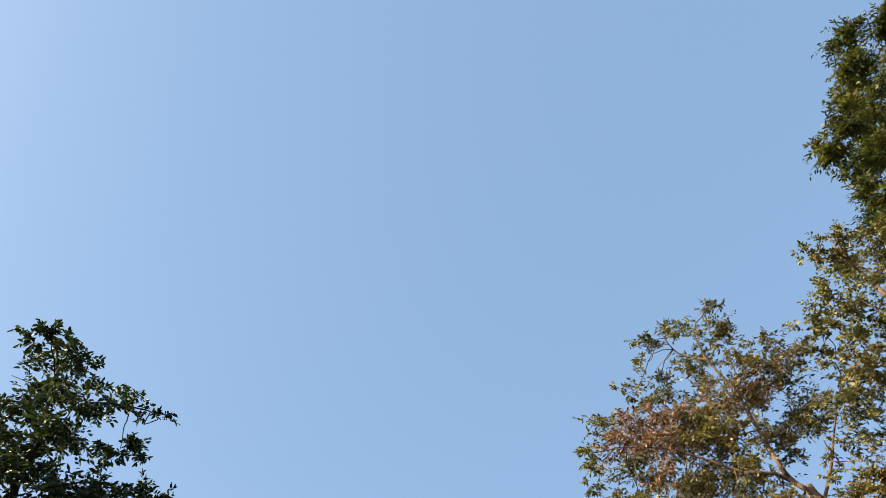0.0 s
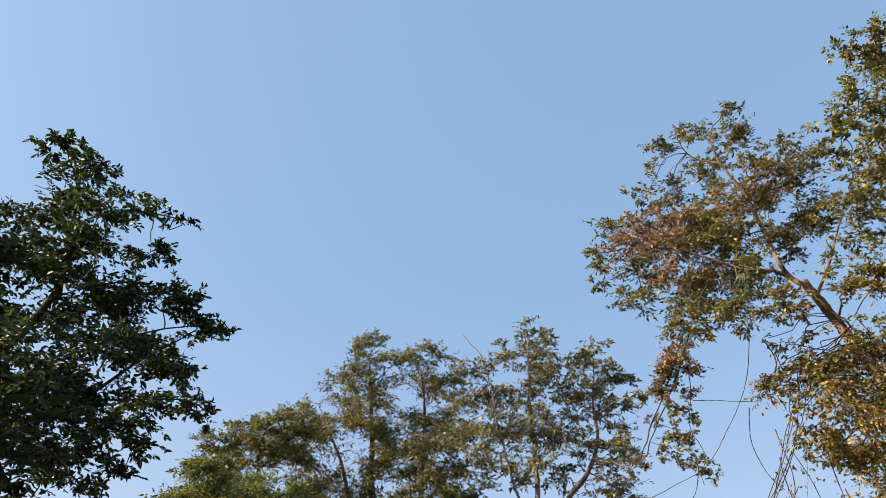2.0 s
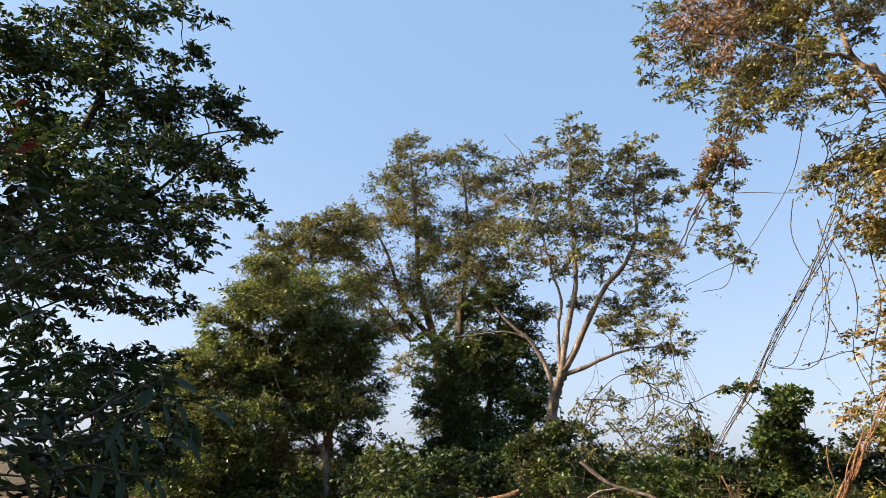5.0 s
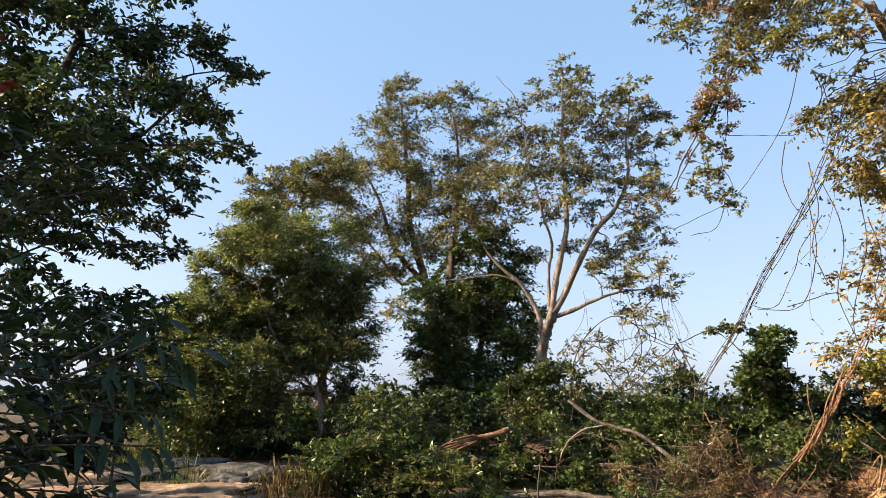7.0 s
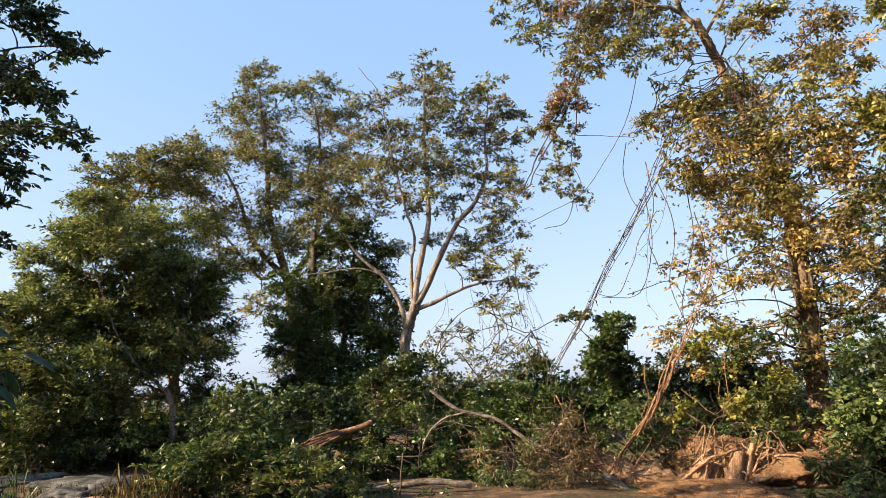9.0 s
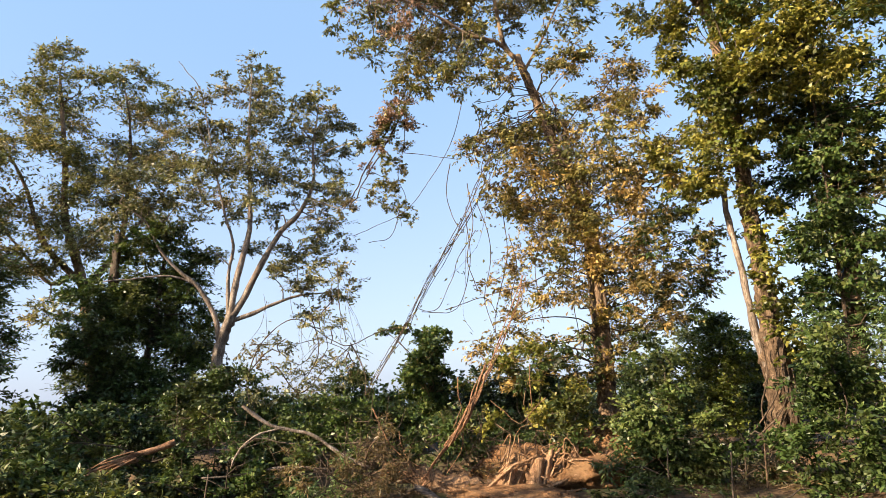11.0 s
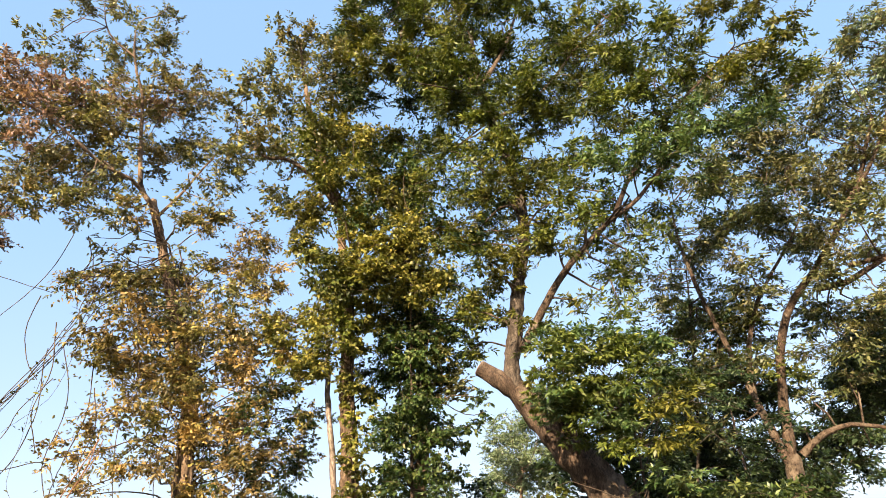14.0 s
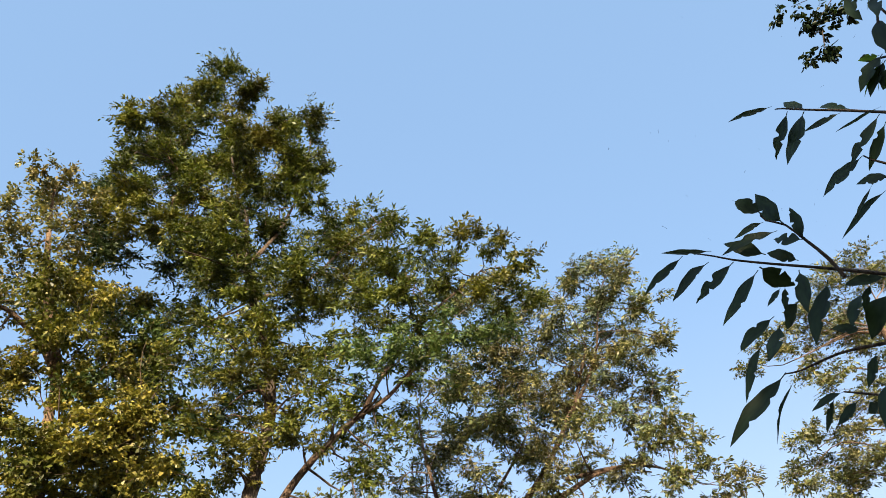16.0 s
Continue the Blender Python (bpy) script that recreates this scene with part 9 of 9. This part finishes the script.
long_leaf(near_shrub, (-1.789, 2.022, 2.598), (-1.756, 2.051, 2.671), 0.035, 0.4).data = RED_LEAF
long_leaf(near_shrub, (-1.842, 1.974, 2.604), (-1.797, 2.015, 2.606), 0.035, 0.4).data = RED_LEAF
stem_of(near_shrub, [(-1.925, 1.893, 2.312), (-1.856, 1.961, 2.534), (-1.822, 1.993, 2.641), (-1.821, 1.993, 2.723)], 0.006, 0.002)
drooping_spray(near_shrub, [(-1.327, 1.934, 1.635), (-1.259, 2.021, 1.708), (-1.210, 2.092, 1.767), (-1.139, 2.171, 1.823)], [((-1.111, 2.119, 1.813), (-0.987, 2.096, 1.767)), ((-1.155, 2.098, 1.791), (-1.151, 2.018, 1.675)), ((-1.195, 2.078, 1.767), (-1.180, 1.979, 1.878)), ((-1.227, 2.062, 1.738), (-1.235, 1.956, 1.805))])
drooping_spray(near_shrub, [(-1.295, 1.896, 1.602), (-1.198, 2.003, 1.671), (-1.101, 2.098, 1.741), (-1.005, 2.190, 1.732)], [((-1.105, 2.074, 1.732), (-1.026, 2.031, 1.635)), ((-1.071, 2.091, 1.737), (-0.981, 2.051, 1.657)), ((-0.980, 2.136, 1.726), (-0.856, 2.106, 1.661)), ((-1.035, 2.109, 1.735), (-0.933, 2.067, 1.757)), ((-1.159, 2.046, 1.702), (-1.077, 2.005, 1.590)), ((-1.203, 2.023, 1.674), (-1.189, 1.941, 1.572))])
drooping_spray(near_shrub, [(-1.237, 1.935, 1.587), (-1.188, 2.011, 1.626), (-1.133, 2.088, 1.616), (-1.058, 2.171, 1.627)], [((-1.033, 2.117, 1.632), (-0.940, 2.073, 1.562)), ((-1.123, 2.071, 1.615), (-1.035, 2.027, 1.594)), ((-1.076, 2.096, 1.618), (-0.979, 2.055, 1.592)), ((-1.172, 2.043, 1.624), (-1.100, 1.993, 1.527)), ((-1.223, 2.014, 1.614), (-1.144, 1.968, 1.514))])
drooping_spray(near_shrub, [(-1.257, 1.862, 1.516), (-1.214, 1.938, 1.531), (-1.163, 2.015, 1.510), (-1.102, 2.094, 1.504)], [((-1.108, 2.023, 1.505), (-1.022, 1.975, 1.445)), ((-1.074, 2.040, 1.505), (-0.986, 1.993, 1.434)), ((-1.148, 2.000, 1.510), (-1.110, 1.925, 1.416)), ((-1.200, 1.970, 1.526), (-1.167, 1.892, 1.417))])
drooping_spray(near_shrub, [(-1.218, 1.824, 1.436), (-1.163, 1.907, 1.439), (-1.112, 1.981, 1.409), (-1.046, 2.062, 1.407)], [((-1.102, 1.964, 1.407), (-0.999, 1.918, 1.309)), ((-1.019, 2.008, 1.408), (-0.933, 1.956, 1.350)), ((-1.060, 1.987, 1.409), (-0.986, 1.929, 1.340)), ((-1.149, 1.938, 1.430), (-1.104, 1.863, 1.332)), ((-1.208, 1.903, 1.435), (-1.162, 1.828, 1.341))])
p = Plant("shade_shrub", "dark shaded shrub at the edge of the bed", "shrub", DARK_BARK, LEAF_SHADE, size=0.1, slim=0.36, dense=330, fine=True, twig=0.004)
p.limb([(-2.9, 2.3, 0.0), (-2.9, 2.3, 0.7), (-2.8, 2.35, 1.5)], 0.04, 0.015, "stem")
p.lobes([(-2.463, 2.93, 1.805, 0.3, 0.25), (-2.243, 3.027, 1.662, 0.27, 0.23), (-2, 2.961, 1.419, 0.26, 0.22), (-2.25, 2.866, 1.413, 0.33, 0.28), (-1.853, 2.915, 1.497, 0.14, 0.12), (-2.226, 2.872, 1.934, 0.18, 0.15), (-2.391, 2.59, 2.161, 0.28, 0.24), (-2.031, 3.01, 1.179, 0.34, 0.29), (-2.17, 2.56, 2.413, 0.14, 0.12), (-2.564, 2.659, 2.759, 0.27, 0.23), (-1.954, 2.972, 1.796, 0.16, 0.14), (-1.758, 2.949, 1.452, 0.16, 0.13)], 0.7)
p.finish()


STEMS.clear()
near_branch = tagged(new("overhanging_branch"), "overhanging shaded branch with long drooping insect-bitten leaves", "branch")
stem_of(near_branch, [(1.273, -1.272, 2.604), (1.348, -1.193, 2.737), (1.384, -1.151, 2.806), (1.432, -1.091, 2.895), (1.455, -1.06, 2.942), (1.466, -1.045, 2.958)], 0.005, 0.0018)
stem_of(near_branch, [(1.416, -1.112, 2.27), (1.481, -1.023, 2.371), (1.519, -0.965, 2.431), (1.55, -0.915, 2.48), (1.583, -0.856, 2.533), (1.617, -0.79, 2.593), (1.634, -0.755, 2.631), (1.654, -0.711, 2.672)], 0.005, 0.0018)
stem_of(near_branch, [(1.521, -0.962, 2.41), (1.525, -0.957, 2.473), (1.534, -0.942, 2.542), (1.545, -0.924, 2.615), (1.562, -0.895, 2.656), (1.563, -0.893, 2.684)], 0.005, 0.0018)
stem_of(near_branch, [(1.453, -1.062, 2.171), (1.526, -0.954, 2.229), (1.574, -0.873, 2.251), (1.614, -0.798, 2.249), (1.629, -0.765, 2.256)], 0.005, 0.0018)
stem_of(near_branch, [(1.496, -1, 2.05), (1.556, -0.904, 2.127), (1.589, -0.845, 2.168)], 0.005, 0.0018)
stem_of(near_branch, [(1.323, -1.221, 2.494), (1.395, -1.138, 2.617), (1.411, -1.118, 2.67)], 0.005, 0.0018)
stem_of(near_branch, [(1.359, -1.181, 2.411), (1.406, -1.124, 2.586), (1.426, -1.098, 2.588)], 0.005, 0.0018)
stem_of(near_branch, [(1.201, -1.341, 2.807), (1.244, -1.301, 2.955), (1.241, -1.303, 3.041), (1.261, -1.285, 3.15)], 0.005, 0.0018)
stem_of(near_branch, [(1.217, -1.326, 2.775), (1.292, -1.253, 2.871), (1.308, -1.237, 2.888)], 0.005, 0.0018)
stem_of(near_branch, [(1.5, -1.3, 0.0), (1.45, -1.25, 1.2), (1.519, -0.966, 1.764), (1.428, -1.096, 2.016), (1.338, -1.204, 2.305), (1.206, -1.336, 2.597), (1.071, -1.447, 2.864)], 0.025, 0.012)
for a, b, w in [((1.49, -1.058, 2.995), (1.513, -0.938, 3.006), 0.02), ((1.453, -1.106, 2.916), (1.499, -1.102, 3.01), 0.03), ((1.428, -1.046, 2.9), (1.518, -0.98, 2.829), 0.04), ((1.445, -1.095, 2.902), (1.485, -0.99, 2.769), 0.05), ((1.391, -1.16, 2.816), (1.459, -1.146, 2.938), 0.02), ((1.375, -1.121, 2.798), (1.415, -1.036, 2.804), 0.02), ((1.33, -1.179, 2.743), (1.432, -1.114, 2.79), 0.01), ((1.339, -1.169, 2.726), (1.386, -1.048, 2.641), 0.03), ((1.338, -1.167, 2.698), (1.427, -1.113, 2.633), 0.03), ((1.397, -1.107, 2.658), (1.511, -1.03, 2.655), 0.04), ((1.379, -1.113, 2.566), (1.416, -1.059, 2.595), 0.03), ((1.41, -1.084, 2.572), (1.429, -1.003, 2.501), 0.01), ((1.4, -1.101, 2.545), (1.489, -0.988, 2.515), 0.02)]:
    long_leaf(near_branch, a, b, w * 1.05, RNG.uniform(-1.2, 1.2), open_side=1.0)
for a, b, w in [((1.547, -0.887, 2.671), (1.552, -0.845, 2.75), 0.04), ((1.565, -0.933, 2.635), (1.586, -0.917, 2.772), 0.05), ((1.51, -0.925, 2.537), (1.483, -0.924, 2.626), 0.03), ((1.57, -0.893, 2.659), (1.594, -0.811, 2.657), 0.02), ((1.535, -0.892, 2.596), (1.565, -0.751, 2.608), 0.03), ((1.529, -0.932, 2.547), (1.571, -0.886, 2.609), 0.04), ((1.582, -0.855, 2.563), (1.594, -0.774, 2.639), 0.04), ((1.544, -0.885, 2.513), (1.543, -0.846, 2.549), 0.03), ((1.27, -1.28, 3.13), (1.28, -1.27, 3.02), 0.032), ((1.218, -1.29, 3.037), (1.21, -1.24, 2.928), 0.03), ((1.261, -1.289, 2.991), (1.254, -1.229, 2.845), 0.04), ((1.284, -1.245, 2.876), (1.331, -1.165, 2.831), 0.04), ((1.292, -1.246, 2.86), (1.342, -1.182, 2.814), 0.04)]:
    long_leaf(near_branch, a, b, w * 1.05, RNG.uniform(-1.2, 1.2), open_side=1.0)
for a, b, w in [((1.32, -1.254, 2.911), (1.322, -1.222, 2.916), 0.03), ((1.287, -1.229, 2.827), (1.336, -1.219, 2.802), 0.04)]:
    long_leaf(near_branch, a, b, w * 1.05, RNG.uniform(-1.2, 1.2), open_side=1.0)
for a, b, w in [((1.619, -0.748, 2.638), (1.632, -0.624, 2.682), 0.02), ((1.636, -0.678, 2.657), (1.73, -0.555, 2.623), 0.03), ((1.652, -0.74, 2.63), (1.717, -0.613, 2.593), 0.04), ((1.596, -0.778, 2.573), (1.685, -0.657, 2.544), 0.04), ((1.576, -0.814, 2.52), (1.654, -0.692, 2.432), 0.04), ((1.573, -0.916, 2.517), (1.594, -0.87, 2.574), 0.03), ((1.58, -0.823, 2.531), (1.602, -0.883, 2.46), 0.05), ((1.537, -0.884, 2.469), (1.532, -0.846, 2.354), 0.04), ((1.616, -0.807, 2.401), (1.68, -0.699, 2.371), 0.04), ((1.592, -0.799, 2.363), (1.599, -0.732, 2.281), 0.04), ((1.574, -0.86, 2.405), (1.649, -0.821, 2.383), 0.04), ((1.565, -0.948, 2.437), (1.58, -0.84, 2.292), 0.05), ((1.654, -0.763, 2.357), (1.686, -0.661, 2.244), 0.03)]:
    long_leaf(near_branch, a, b, w * 1.05, RNG.uniform(-1.2, 1.2), open_side=1.0)
for a, b, w in [((1.575, -0.84, 2.454), (1.592, -0.794, 2.422), 0.02), ((1.56, -0.844, 2.446), (1.593, -0.828, 2.4), 0.02), ((1.639, -0.773, 2.261), (1.687, -0.588, 2.142), 0.04), ((1.598, -0.765, 2.225), (1.668, -0.667, 2.131), 0.01), ((1.564, -0.948, 2.294), (1.558, -0.885, 2.308), 0.03), ((1.526, -1.008, 2.382), (1.559, -0.967, 2.329), 0.02), ((1.478, -1, 2.323), (1.55, -0.935, 2.265), 0.05), ((1.496, -1.03, 2.371), (1.53, -0.951, 2.406), 0.03), ((1.52, -0.973, 2.361), (1.529, -0.904, 2.293), 0.04), ((1.594, -0.847, 2.17), (1.601, -0.767, 2.157), 0.02), ((1.592, -0.822, 2.161), (1.643, -0.785, 2.106), 0.02), ((1.597, -0.868, 2.145), (1.642, -0.817, 2.116), 0.03), ((1.586, -0.901, 2.128), (1.627, -0.884, 2.122), 0.03)]:
    long_leaf(near_branch, a, b, w * 1.05, RNG.uniform(-1.2, 1.2), open_side=1.0)
for a, b, w in [((1.545, -0.935, 2.221), (1.588, -0.896, 2.163), 0.03), ((1.525, -0.913, 2.149), (1.519, -0.834, 2.048), 0.03)]:
    long_leaf(near_branch, a, b, w * 1.05, RNG.uniform(-1.2, 1.2), open_side=1.0)
stem_of(near_branch, [(1.23, -1.32, 3.07), (1.26, -1.28, 2.97), (1.29, -1.26, 2.88), (1.3, -1.24, 2.82)], 0.004, 0.002)
# The sunlit look of these few leaves is in their colour.
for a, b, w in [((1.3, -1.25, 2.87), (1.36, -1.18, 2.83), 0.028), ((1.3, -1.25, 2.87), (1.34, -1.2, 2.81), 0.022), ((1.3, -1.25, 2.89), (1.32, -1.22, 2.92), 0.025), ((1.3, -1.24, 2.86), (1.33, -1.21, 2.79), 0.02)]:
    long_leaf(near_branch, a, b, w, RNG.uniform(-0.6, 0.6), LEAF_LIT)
p = Plant("fine_leaved_branch", "overhanging twig with small dark leaves", "branch", DARK_BARK, LEAF_DEEP_SHADE, size=0.046, slim=0.58, dense=190, fine=True, twig=0.0022, droop=0.6)
p.limb([(3.2, -4.2, 0.0), (3.3, -4.1, 2.5), (3.5, -3.6, 5.2), (2.65, -3.63, 5.38)], 0.05, 0.006, "trunk")
p.limb([(2.65, -3.63, 5.38), (2.99, -3.36, 5.59), (3.24, -3.12, 5.69), (3.39, -2.96, 5.54)], 0.006, 0.002, "limb")
p.limb([(2.99, -3.36, 5.59), (3.19, -3.17, 5.74), (3.38, -2.97, 5.93)], 0.005, 0.002, "limb")
p.lobes([(3.34, -2.9, 5.89, 0.18, 0.09), (3.4, -3.06, 5.75, 0.18, 0.12), (3.52, -3.03, 5.55, 0.18, 0.1), (3.3, -2.93, 5.23, 0.14, 0.07), (3.58, -2.96, 5.51, 0.07, 0.08), (3.31, -3.19, 5.62, 0.15, 0.13), (3.01, -3.21, 5.46, 0.27, 0.23)], 1)
p.finish()


# unseen broad trees, added behind so their shade lies over near branches and shrubs
for x, y, s in ((-8.8, 0.6, 0.9), (-7.4, -2.6, 1.0), (-7.2, -5.6, 1.0), (-13.7, 4.5, 0.8)):
    p = Plant("shade_tree", "unseen broad tree added behind the viewer to shade the bed", "tree", DARK_BARK, LEAF_SHADE_DARK, size=0.28, dense=500)
    p.limb([(x, y, -0.05), (x + 0.1, y, 2.0), (x, y + 0.2, 4.5 * s), (x + 0.2, y, 8.5 * s)], 0.26, 0.08, "trunk", flare=0.4)
    p.lobes([(u, v, w * s, r, h) for u, v, w, r, h in ((x, y, 3.4, 2.0, 1.4), (x + 1.2, y + 1.0, 5.0, 1.8, 1.5), (x - 1.0, y - 0.8, 5.6, 1.8, 1.5), (x + 0.3, y - 0.3, 7.4, 2.1, 1.6), (x, y + 1.4, 6.4, 1.6, 1.4), (x + 0.6, y - 1.5, 6.2, 1.7, 1.4), (x + 0.2, y, 9.4, 1.8, 1.5))])
    p.finish()
